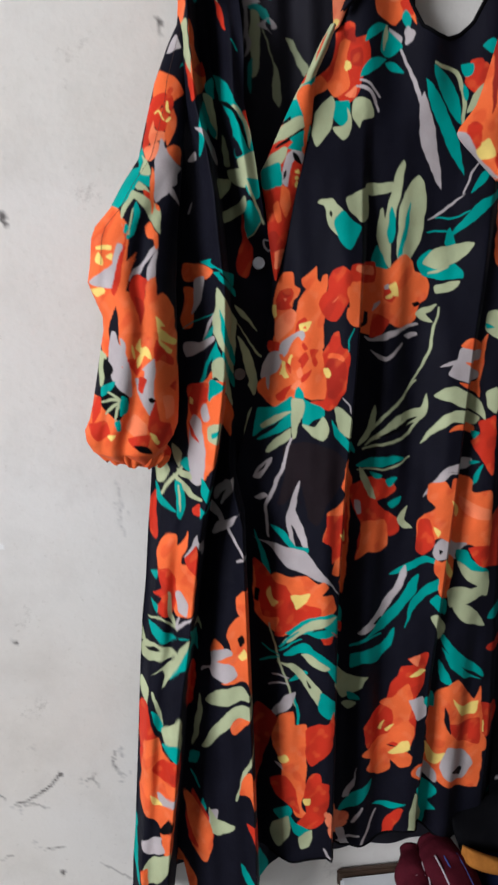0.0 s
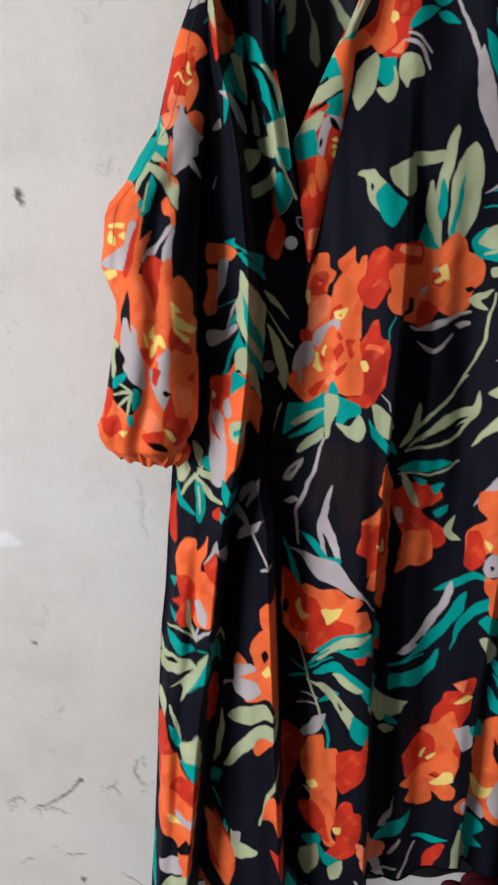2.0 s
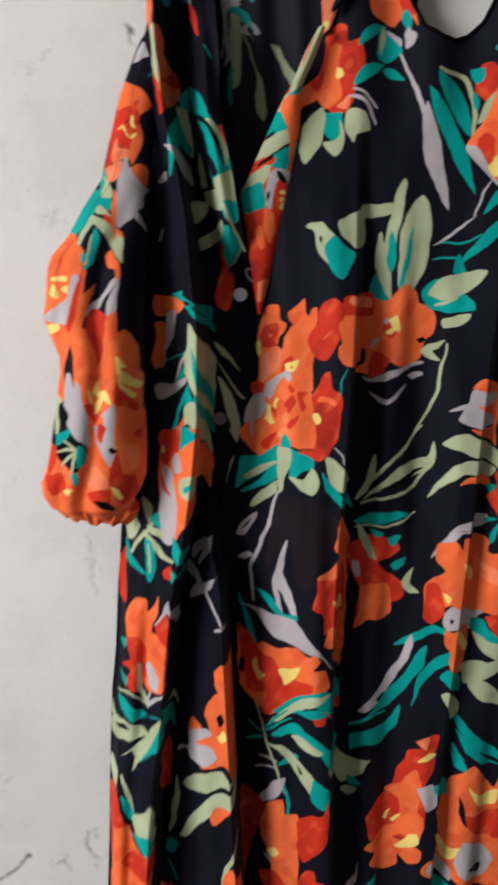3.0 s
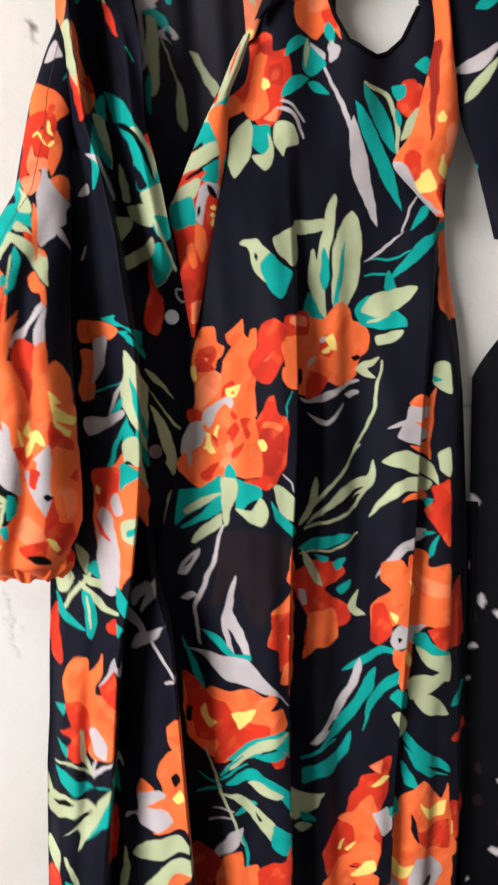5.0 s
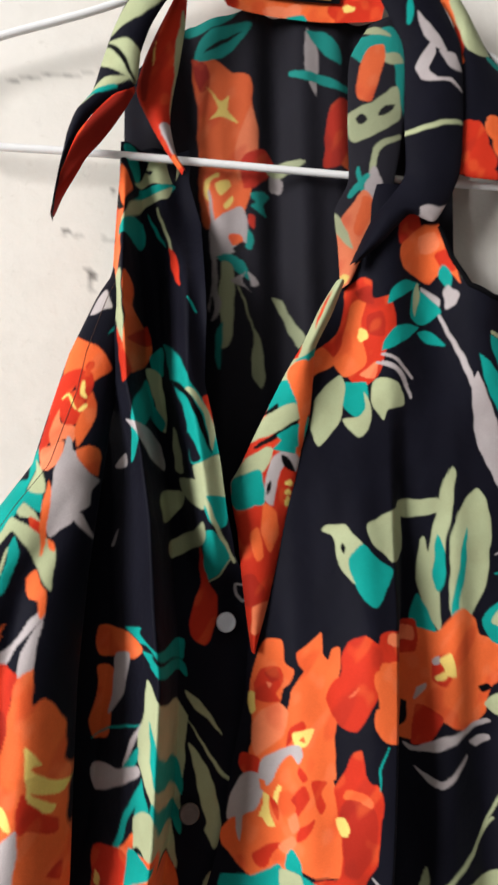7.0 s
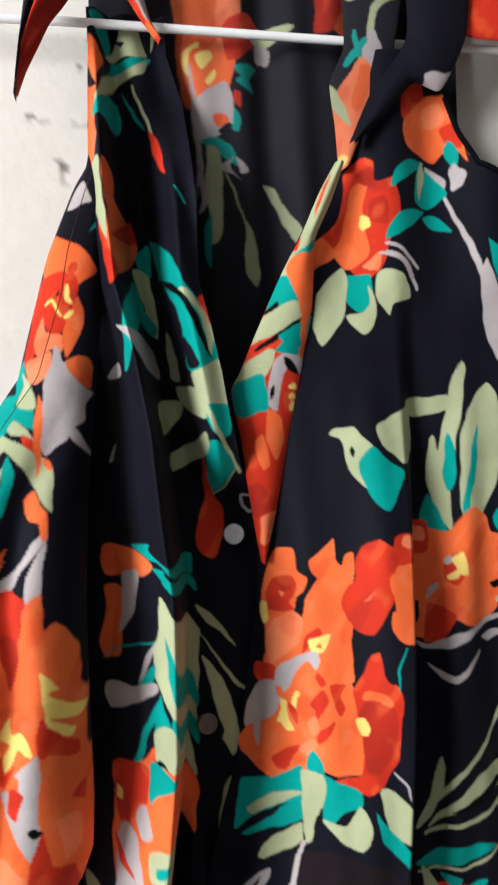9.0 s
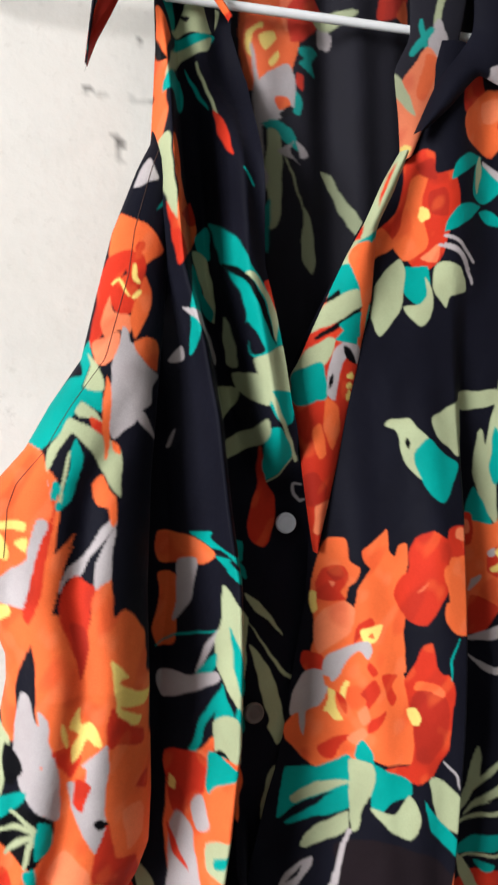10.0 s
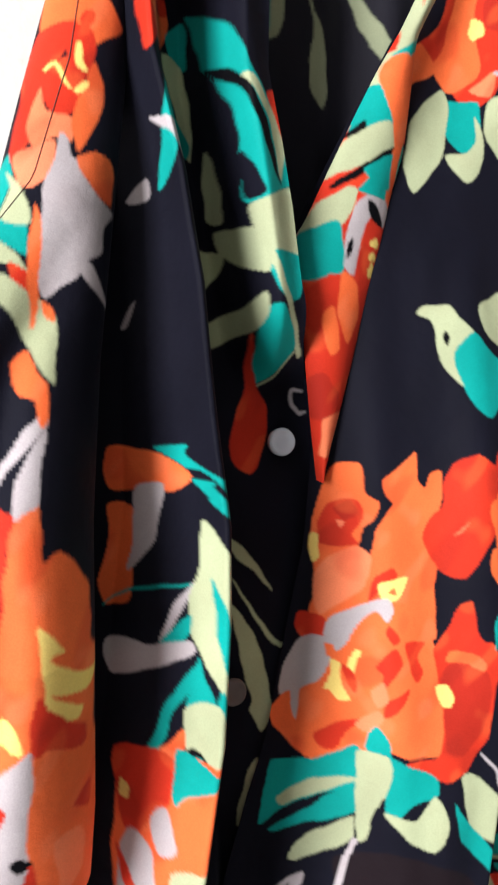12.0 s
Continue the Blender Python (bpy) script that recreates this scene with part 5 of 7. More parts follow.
lp_print.shape("y", -3.25, 112.19, -2.67, 113.3, -2.48, 112.48, -2.91, 111.85)
lp_print.shape("O", -5.5, 113.16, -4.92, 113, -4.66, 112.53, -5.87, 111.56)
lp_print.shape("w", -5.87, 111.46, -4.45, 112.63, -3.8, 112.29, -3.95, 111.37, -3.4, 109.99, -4.55, 108.65, -5.7, 108.66, -6.14, 109.54, -6.92, 109, -6.72, 109.56, -5.97, 109.91)
lp_print.shape("O", -5.33, 110.69, -3.85, 111.97, -3.45, 110.81, -4.25, 110.94)
lp_print.shape("g", -6.6, 105.81, -5.12, 107.61, -3.01, 108.79, -1.77, 107.26, -1.9, 107.32, -3.01, 107.11, -4.65, 105.99, -5.96, 105.19)
lp_print.shape("O", -4.2, 103.93, -2.48, 105.76, -2.13, 106.29, -2.47, 104.6, -3.6, 102.98, -4.1, 102.82)
lp_print.shape("g", -7.26, 100.07, -6.43, 101.72, -4.1, 105.87, -1.83, 106.82, -1.84, 105.35, -3.6, 104.68, -5.28, 102.04, -6.48, 100.15)
lp_print.stroke("g", 0.18, -1.73, 101.21, -2.81, 98.57, -3.8, 94.6)
lp_print.shape("O", -3.3, 96.89, -2.38, 98.63, -1.63, 96.33, -1.4, 92.05, -2.37, 95.27, -3.45, 95.37)
lp_print.shape("U", -2.81, 91.85, -1.52, 91.12, -1.45, 86.83, -2.23, 90.04)
lp_print.shape("O", -1.72, 118.54, -0.84, 117.29, -0.94, 111.04, -2.33, 116.09, -3.15, 116.79, -3.25, 118.54, -2.58, 119.68)
lp_print.shape("g", -13.98, 86.76, -11.24, 89.15, -11.48, 86.89, -13.03, 84.48, -14.43, 83.88)
lp_print.stroke("t", 0.25, -14.91, 91.1, -15.13, 86.93, -14.97, 83.71)
lp_print.shape("O", -14.55, 85.45, -13.78, 85.95, -13.93, 83.74, -14.63, 83.89)
lp_print.shape("U", -9.3, 91.53, -8.36, 90.99, -8.1, 86.5, -9.13, 87.76)
lp_print.shape("O", -9.47, 93.69, -8, 92.66, -6.47, 89.65, -6.83, 86.57, -7.9, 86.66, -8.77, 88.53)
lp_print.shape("O", -10.42, 85.83, -8.73, 82.92, -8.63, 81.13, -10.52, 80.37)
lp_print.shape("g", -6.73, 92.56, -5.92, 91.08, -4.02, 91.11, -5.37, 89.71, -6.63, 89.97)
lp_print.shape("t", -3.49, 86.25, 0.07, 79.34, 0.07, 74.91, -2.95, 83.36)
# sleeve
ls_print.shape("O", -16.35, 152.8, -13.98, 154.86, -11.53, 153.83, -12.06, 148.55, -13.42, 146, -13.57, 143.46, -14.15, 143.14, -16.6, 147.66)
ls_print.shape("O", -17.28, 139.27, -14.37, 139.41, -8.05, 140.82, -8.55, 131.98, -10.72, 131.37, -17.89, 132.19)
ls_print.shape("O", -9.33, 149.66, -9.4, 148.25, -9.3, 147.93, -8.9, 148.05, -8.43, 147.52, -8, 146.73, -7.9, 145.83, -8, 145.24, -7.85, 144.55, -7.9, 141.78, -7.9, 137.43, -12.55, 139.85, -12.49, 142.89, -10.97, 143.43, -10.83, 145.62, -10.37, 146.86, -10.8, 147.31, -10.39, 147.78, -10.3, 148.6, -10.07, 149.21, -9.66, 149.47)
ls_print.shape("O", -12.78, 150.54, -12.11, 150.38, -10.91, 151.42, -11.29, 150.26, -11.69, 149.16, -12.02, 148.5, -11.53, 148.12, -11.14, 147.03, -10.64, 145.8, -10.87, 143.37, -11.87, 142.86, -12.5, 142.44)
ls_print.shape("n", -12.25, 148.44, -11.73, 149.16, -11.28, 149.8, -11.6, 148.9, -11.76, 148.37)
ls_print.shape("w", -9.18, 152.09, -9.07, 151.82, -10.07, 150.6, -10.64, 149.62, -11.27, 149.53, -11.57, 149.12, -11.67, 149.31, -11.21, 150, -10.47, 150.46, -9.85, 151.46)
ls_print.shape("w", -9.17, 151.6, -9.3, 150.39, -9.33, 149.56, -9.79, 149.31, -10.17, 149.11, -10, 150.02, -9.59, 151.08)
ls_print.shape("U", -10.88, 149.62, -10.43, 149.38, -10.07, 149.21, -10.3, 148.6, -10.42, 147.56, -10.37, 146.86, -10.83, 145.62, -10.95, 146.44, -11.27, 147.27, -11.66, 148.39, -11.45, 149.25)
ls_print.shape("X", -11.17, 147.78, -10.56, 147.53, -10.37, 146.86, -10.83, 145.62, -11.03, 146.81)
ls_print.shape("y", -9.5, 146.12, -9.37, 146.15, -8.78, 145.33, -9.13, 145.34, -9.13, 145.16, -7.9, 143.96, -8.04, 143.66, -8.61, 143.94, -9.23, 144.18, -8.61, 143.61, -8.24, 143.28, -8.38, 142.99, -8.78, 143.22, -9.33, 143.82, -9.45, 144.62)
ls_print.shape("U", -9.61, 144.31, -9.23, 143.78, -8.61, 143.05, -8.19, 142.51, -8.24, 141.9, -9.24, 142.55, -9.59, 142.43, -9.81, 142.66)
ls_print.shape("U", -11.48, 142.86, -10.98, 142.32, -11.36, 141.25, -11.89, 142.07, -12.26, 142.65)
ls_print.shape("w", -9.81, 142.69, -9.85, 141.62, -10.1, 139.56, -11.26, 139.47, -11.5, 141.08, -10.87, 140.9, -10.73, 141.65, -10.98, 141.82, -10.45, 142.28)
ls_print.shape("w", -12.5, 142.44, -12.04, 142.47, -11.83, 141.23, -11.98, 139.51, -12.55, 139.85)
ls_print.shape("y", -10.85, 144.58, -10.83, 143.75, -10.45, 143.81, -10.1, 143.33, -10.04, 142.68, -10.34, 142.76, -10.58, 143.06, -10.98, 142.45, -11.38, 141.93, -11.33, 142.76, -10.97, 143.2, -11.3, 143.7)
ls_print.shape("y", -11.54, 143.96, -11.43, 143.64, -11.48, 142.77, -11.65, 143.2)
ls_print.shape("w", -12.49, 144.53, -12.13, 144.18, -12.12, 143.45, -12.36, 143.01, -12.49, 142.99)
ls_print.shape("U", -8.62, 140.12, -8.14, 140.38, -8.1, 139.48)
ls_print.shape("O", -8.07, 166.28, -6.95, 165.54, -6.51, 164.93, -6.27, 164.33, -7.24, 163.52, -7.57, 163.31, -7.9, 164.33, -8.88, 163.97, -8.8, 165.06, -8.45, 165.76)
ls_print.shape("U", -9.13, 163.54, -8.88, 164.07, -7.83, 164.33, -8.17, 163.25, -8.86, 162.21, -8.95, 161.32, -9.53, 159.87, -9.94, 159.72, -9.8, 160.87, -9.59, 161.91, -9.33, 163.22)
ls_print.shape("r", -7.83, 164.33, -7.23, 164.61, -7.3, 163.42, -7.47, 161.91, -7.74, 161.3, -8.32, 161.14, -8.92, 161.49, -8.86, 162.21, -8.17, 163.25)
ls_print.shape("V", -8.96, 162.11, -8.85, 161.32, -8.1, 161.04, -8.1, 160.28, -8.58, 160.38, -9.17, 160.13, -9.45, 160.84)
ls_print.shape("O", -7.24, 162.97, -6.97, 162.37, -6.98, 161.6, -7.41, 160.82, -7.9, 159.96, -8.1, 160.87, -7.84, 161.64, -7.51, 162.18)
ls_print.shape("l", -9.77, 159.88, -9.17, 160.13, -8.58, 160.28, -8.58, 159.69, -8.89, 159.02, -9.35, 158.8, -9.74, 159.02)
ls_print.stroke("y", 0.07, -8.76, 162.65, -8.43, 162.87, -8.16, 162.25, -8, 162.01)
ls_print.stroke("y", 0.12, -7.73, 163.52, -7.74, 162.9, -7.51, 162.62)
ls_print.stroke("y", 0.11, -7.84, 161.91, -7.47, 162.18)
ls_print.shape("w", -8.42, 160.54, -8.22, 160.38, -8.1, 159.8, -7.9, 159.7, -7.58, 159.12, -6.82, 158.37, -6.82, 158.21, -7.16, 157.76, -7.26, 157.02, -7.69, 156.68, -8, 156.18, -8.56, 155.74, -9.12, 155.41, -9.22, 156.62, -9.13, 157.72, -8.99, 158.7, -8.58, 159.69)
ls_print.shape("w", -7.69, 156.68, -7.26, 156.03, -6.99, 155.07, -7.43, 155.74, -7.94, 156.34)
ls_print.shape("O", -7.9, 159.8, -7.36, 160.07, -6.88, 159.98, -6.71, 159.39, -6.82, 158.54, -7.32, 158.86, -7.74, 159.34)
ls_print.shape("t", -9.95, 159.99, -10.44, 159.2, -10.42, 158.38, -11.14, 158.01, -13.07, 155.23, -12.47, 154.9, -11.77, 155.39, -11.15, 156.05, -10.46, 157.01, -10.39, 157.81, -10.1, 158.64, -9.85, 159.28)
ls_print.shape("t", -10.39, 157.81, -9.54, 157.63, -9.47, 156.67, -9.88, 156.92, -10.53, 157.31)
ls_print.shape("g", -10.03, 159.39, -9.57, 158.7, -9.44, 157.63, -10.29, 157.87, -10, 158.8)
ls_print.shape("g", -10.66, 156.76, -10.36, 157.16, -9.78, 156.77, -9.46, 156.12, -9.87, 156.37, -10.44, 156.52)
ls_print.shape("U", -10.02, 156.47, -9.46, 156.12, -9.42, 155.32, -9.76, 155.44, -9.96, 155.88)
ls_print.shape("g", -12.01, 154.94, -11.46, 155.7, -10.91, 156.45, -10.17, 156.13, -9.36, 155.42, -8.81, 155.1, -8.75, 154.28, -8.79, 152.96, -9.09, 153.2, -9.6, 153.94, -10.15, 155.01, -10.88, 155.77, -11.42, 155.18, -11.69, 154.51, -11.92, 154.09)
ls_print.shape("O", -9.29, 158.29, -9.07, 157.47, -9.12, 156.11, -9.36, 154.72, -9.51, 154.48, -9.51, 155.42, -9.43, 157.02)
ls_print.shape("O", -9.17, 155.31, -8.81, 155.1, -8.81, 154.72, -9.11, 154.86)
ls_print.shape("O", -9.6, 153.8, -9.24, 153.21, -8.99, 152.82, -9.03, 151.95, -9.31, 151.7, -9.42, 152.43, -9.87, 152.54, -10.05, 153.41)
ls_print.shape("t", -10.71, 155.54, -10.44, 154.77, -10.57, 153.86, -10.94, 153.02, -11.58, 152.5, -11.69, 152.73, -11.28, 153.28, -10.97, 154.3, -10.95, 155.2)
ls_print.stroke("g", 0.08, -11, 155, -11.2, 153.88, -11.45, 152.91)
ls_print.shape("t", -11.64, 153.78, -11.85, 153.04, -11.65, 152.91, -11.33, 153.51)
ls_print.shape("O", -13.33, 155.23, -12.87, 155.26, -12.23, 154.92, -11.92, 154.09, -11.99, 153.77, -12.54, 153.23, -12.92, 152.55)
ls_print.shape("w", -12.66, 154.2, -11.99, 153.77, -11.81, 153.04, -12.1, 152.17, -12.48, 151.75, -12.84, 151.49, -12.92, 152.55, -12.38, 153.24)
ls_print.shape("U", -11.95, 152.9, -11.65, 152.86, -11.89, 151.78, -12.13, 150.76, -12.38, 149.98, -12.72, 149.75, -12.84, 151.49, -12.43, 151.76)
ls_print.shape("O", -15.04, 152.12, -14.19, 153.54, -12.95, 154.33, -12, 153.78, -11.78, 152.63, -11.99, 151.99, -11.84, 151, -12.26, 149.75, -11.1, 150.76, -10.89, 150.96, -11.47, 149.74, -12.04, 148.12, -12.95, 147.73, -13.62, 145.98, -14.06, 147.22, -15.32, 148.46, -15.14, 150.64)
ls_print.shape("y", -14.17, 152.05, -12.94, 151.99, -13.03, 151.59, -13.65, 151.7, -14.27, 151.8)
ls_print.shape("y", -14.44, 150.8, -14.02, 151.55, -13.71, 150.85, -13.79, 150.36)
ls_print.shape("y", -13.46, 151.1, -12.83, 151.34, -12.9, 150.76)
ls_print.shape("y", -14.9, 148.5, -13.79, 148.56, -13.66, 148.13, -14.5, 147.83)
ls_print.shape("w", -12.46, 152.13, -11.99, 151.99, -12.27, 150.62, -12.86, 150.18, -12.68, 151.44)
ls_print.shape("w", -13.38, 150.17, -12.52, 150.62, -12.86, 148.74, -13.94, 148.6, -15.11, 149.14)
ls_print.shape("U", -11.98, 151.79, -11.74, 151.99, -12.22, 149.75, -12.73, 148.08, -13.08, 148.54, -12.47, 150.62)
ls_print.shape("w", -13.79, 143.01, -13.32, 144.96, -12.92, 145.02, -12.61, 143.98, -12.25, 143.54, -12.13, 142.67, -12.61, 142.05, -11.86, 141.51, -11.89, 140.37, -12.61, 139.86, -13.38, 140.65, -13.65, 141.68)
ls_print.shape("w", -10.2, 141.52, -10, 139.47, -9.94, 137.31, -10.77, 138.07, -11.38, 139.43, -11.38, 140.54, -10.54, 141.07)
ls_print.shape("U", -11.16, 141.13, -10.54, 140.87, -11.01, 139.68, -11.34, 140.1)
ls_print.shape("k", -10.56, 139.18, -10.23, 139.31, -9.91, 139.01, -10.33, 138.83)
ls_print.shape("g", -14.63, 143.18, -13.95, 142.99, -14.28, 140.76, -14.71, 140.43)
ls_print.shape("k", -14.2, 142.71, -13.66, 142.45, -13.35, 141.75, -13.76, 141, -14.18, 141.2)
ls_print.shape("k", -14.77, 139.34, -14.27, 140.39, -12.85, 139.99, -12.22, 139.47, -12.35, 138.43, -13.03, 137.46, -13.75, 137.63, -14.52, 138.42)
ls_print.shape("t", -14.57, 140.33, -13.21, 140.78, -13.86, 139.89, -14.65, 139.47)
ls_print.stroke("g", 0.13, -14.52, 138.96, -13.61, 139.17, -12.86, 139.18)
ls_print.stroke("g", 0.12, -13.47, 137.45, -13.21, 138.38, -12.86, 139.08)
ls_print.stroke("g", 0.13, -14.27, 137.86, -13.6, 138.55, -12.86, 139.14)
ls_print.stroke("g", 0.13, -14.01, 139.77, -13.36, 139.47, -12.86, 139.18)
ls_print.shape("t", -12.89, 139.52, -12.35, 139.35, -12.35, 138.22, -12.99, 137.8)
ls_print.shape("t", -13.58, 137.2, -13.03, 137.46, -13.16, 136.44, -13.48, 136.43)
ls_print.shape("U", -15.53, 139.02, -14.65, 139.37, -14.74, 138.17, -15.67, 136.96)
ls_print.shape("V", -12.73, 136.68, -11.85, 137.79, -10.82, 136.94, -10.9, 135.96, -11.96, 135.72)
ls_print.shape("r", -12.56, 135.6, -10.71, 135.95, -11.03, 134.48, -12.07, 134.74)
ls_print.shape("U", -10.01, 139.02, -9.63, 137.26, -8.7, 136.5, -8.78, 135.07, -9.86, 134.32, -10.49, 135.56, -10.69, 136.93)
ls_print.shape("V", -9.28, 139.31, -8.39, 139.1, -8.46, 137.55, -9.09, 137.17)
ls_print.shape("y", -10.61, 136.18, -10.1, 135.81, -9.87, 135.02, -10.1, 134.84, -10.49, 135.56)
ls_print.shape("k", -12.07, 134.98, -10.87, 134.82, -10.45, 134.04, -11.49, 134.38)
ls_print.shape("y", -14.37, 135.91, -13.59, 136.08, -13.94, 135.49)
ls_print.shape("U", -16.04, 136.72, -14.52, 137.27, -14.09, 136.17, -15.18, 135.34)
ls_print.shape("n", -8.08, 167.05, -6.87, 168.15, -6.32, 167.85, -6.3, 165.31, -7.1, 165.64, -8.34, 166.38)
ls_print.shape("w", -7.61, 167.56, -6.72, 169.07, -6.32, 167.95, -6.87, 167.76)
ls_print.shape("t", -6.57, 166.31, -6.05, 167.04, -6.04, 166.65, -6.41, 166.43)
# inside of the back
b_print.shape("O", -1.81, 184.72, -0.41, 184.68, 0.65, 183.82, 1.92, 183.23, 1.9, 176.55, 0.98, 173.98, -1.1, 174.08, -1.38, 177.81, -1.46, 181.46)
b_print.shape("X", -1.89, 184.86, -0.93, 184.42, -0.66, 183.07, -1.28, 182.81)
b_print.leaf("V", 1.34, 176.38, 1.91, 181.77, 0.71, 0.00)
b_print.shape("U", 1.27, 178.35, 2.81, 179.03, 3.47, 178.06, 2.04, 176.48, 1.27, 176.49)
b_print.shape("y", -0.83, 183.04, -0.06, 181.93, 0.54, 182.27, 0.36, 181.42, 1, 180.64, -0.07, 180.91, -0.76, 180.84, -0.24, 181.56)
b_print.shape("y", -1, 176.93, -0.18, 177.29, -0.35, 175.36, -0.93, 175.84)
b_print.blob("w", 3.47, 177.06, 0.49, 0.70)
b_print.leaf("g", 2.73, 177.75, 5.32, 178.2, 0.47, 0.00)
b_print.leaf("t", -1.71, 184.87, 1.89, 186.99, 0.95, 0.00)
b_print.leaf("t", -3.06, 186.41, 1.19, 187.96, 0.58, 0.00)
b_print.leaf("k", -1.11, 185.21, 1.36, 186.51, 0.14, 0.00)
b_print.leaf("w", 5.52, 187.05, 5.97, 182.53, 0.46, 0.00)
b_print.shape("t", 5.44, 186.78, 6.63, 186.82, 7.64, 185.94, 7.63, 184.89, 6.62, 185.27)
b_print.stroke("t", 0.32, 4.55, 184.09, 6.05, 183.73, 8.26, 183.3)
b_print.shape("U", 6.89, 181.95, 7.73, 182.69, 8.46, 182.32, 8.62, 179.66, 7.88, 178.32, 6.49, 178.01, 6.58, 179.37)
b_print.shape("O", 7.6, 178.26, 8.41, 179.37, 8.47, 178.01)
rf_print.shape("t", 7.44, 185.79, 8.86, 185.45, 10.29, 185.97, 11.23, 184.52, 10.99, 180.32, 10.59, 182.51, 10.26, 183.92, 8.83, 183.41, 7.71, 184.49)
rf_print.leaf("g", 8.51, 185.97, 10.35, 185.37, 0.25, 0.00)
rf_print.shape("g", 9.01, 184.03, 10.62, 184.38, 11.04, 183.79, 10.25, 183.64)
rf_print.shape("O", 8.1, 181.59, 8.66, 184.37, 9.81, 184.76, 9.68, 183.17, 8.98, 181.28)
rf_print.shape("g", 7.67, 180.51, 8.98, 181.18, 10.66, 182.23, 10.7, 180.13, 9.13, 179.16, 7.82, 178.75)
rf_print.leaf("k", 8.08, 180.17, 8.79, 180.1, 0.32, 0.00)
rf_print.leaf("k", 9.36, 180.45, 10.47, 181.08, 0.25, 0.00)
rf_print.stroke("g", 0.21, 10.79, 179.03, 9.29, 178.36, 8.92, 176.69)
rf_print.blob("w", 9.09, 175.99, 0.56, 1.05)
rf_print.stroke("t", 0.21, 7.61, 175.38, 8.74, 176.65)
rf_print.stroke("t", 0.14, 8.19, 177.15, 8.45, 175.62)
rf_print.shape("V", 6.82, 173.47, 8.45, 175.76, 9.14, 174.84, 9.83, 174.17, 8.69, 172.49, 7.62, 170.04, 7.02, 169.68, 6.87, 171.47)
rf_print.shape("O", 8.38, 175.34, 9.07, 174.84, 8.35, 172.9, 7.83, 173.23)
rf_print.leaf("g", 6.56, 174.5, 7.71, 172.01, 0.31, 0.00)
rf_print.blob("y", 7.27, 170.27, 0.21, 0.31)
b_print.shape("O", -0.6, 176.95, 1.13, 176.97, 1.52, 175.48, 0.75, 174.83, 0.64, 174.02, 0.34, 173.91, 0.15, 174.6, -0.33, 174.14, -0.6, 175.27)
b_print.shape("y", -0.33, 176.7, 0.45, 176.97, 0.55, 176.48, -0.05, 175.97)
b_print.shape("y", 0.15, 175.38, 0.75, 175.91, 0.75, 175.52, 0.24, 175.09)
b_print.shape("w", -0.51, 174.36, 1.33, 175.2, 1.62, 173.22, 0.84, 172.35, -0.33, 171.98)
b_print.shape("U", 1.7, 174.77, 2.1, 174.68, 2, 173.9, 1.62, 174.2)
b_print.shape("O", 0.44, 173.42, 1.14, 173.45, 1.33, 173.04, 0.74, 172.75)
b_print.shape("k", 0.74, 172.55, 1.33, 173.04, 1.62, 172.73, 1.05, 172.37)
b_print.shape("t", -0.33, 172.07, 0.74, 172.16, 1.43, 171.77, 1.91, 170.57, 1.34, 170.89, 0.44, 171.36)
b_print.shape("g", 0.04, 171.74, 0.64, 171.47, 0.84, 169.7, 0.73, 168.32, 0.53, 166.74, 0.03, 166.43, -0.15, 169.39, -0.06, 171.34)
b_print.shape("w", 0.54, 170.57, 1.33, 171.07, 1.53, 171.27, 1.24, 170.6, 1.91, 169.79, 1.43, 170.19)
b_print.stroke("g", 0.06, 0.95, 170.3, 1.43, 169.5, 1.73, 168.33, 2.02, 167.25, 2.42, 166.27)
b_print.shape("t", 1.62, 173.81, 2, 173.2, 1.9, 172.62, 1.53, 172.74)
b_print.shape("t", 1.8, 176.05, 2.55, 176.34, 3.05, 176.13, 2.66, 175.49, 2.92, 174.78, 2.42, 174.93, 1.9, 175.27, 2.21, 175.58, 1.9, 175.76)
b_print.shape("w", 1.62, 171.26, 2.31, 170.39, 1.81, 170.28)
b_print.shape("w", -0.78, 175.92, -0.6, 175.86, -0.24, 170.19, 0.04, 169.09, -0.24, 168.33, -0.68, 168, -0.42, 168.74, -0.51, 169.64, -0.77, 168.61, -0.85, 169.02, -0.59, 169.96)
b_print.shape("g", 3.15, 169.65, 3.8, 169.6, 4.5, 168.22, 5.46, 166.7, 5.45, 165.81, 4.95, 166.06, 4.42, 167.05, 3.9, 168.5)
b_print.shape("g", 2.02, 167.54, 2.53, 166.38, 2.76, 164.82, 2.43, 163.92, 1.92, 164.59, 1.92, 166.07)
b_print.shape("t", -0.33, 167.35, 0.03, 167.9, 0.03, 166.24, -0.15, 165.08, -0.33, 165.39)
# collars, neckband
cl_print.shape("g", -5.51, 185.82, -4.02, 187.01, -3.4, 185.95, -4.69, 184.42, -5.7, 184.05, -6.6, 183.73)
cl_print.shape("g", -7.16, 183.33, -5.42, 182.96, -3.38, 180.69, -5.24, 180.62, -7.25, 182.12)
cl_print.stroke("k", 0.14, -6.93, 183.35, -5.92, 182.23, -5.14, 180.73)
cl_print.shape("g", -8.38, 179.69, -6.91, 180.83, -5.4, 180.71, -7.06, 180, -8.21, 179.13)
cl_print.stroke("t", 0.17, -8.38, 179.35, -7.4, 179.97, -6.24, 180.27)
cl_print.stroke("t", 0.14, -3.75, 187.85, -2.04, 189.1)
cl_print.leaf("g", -3.07, 188.28, -1.69, 189.49, 0.35, 0.00)
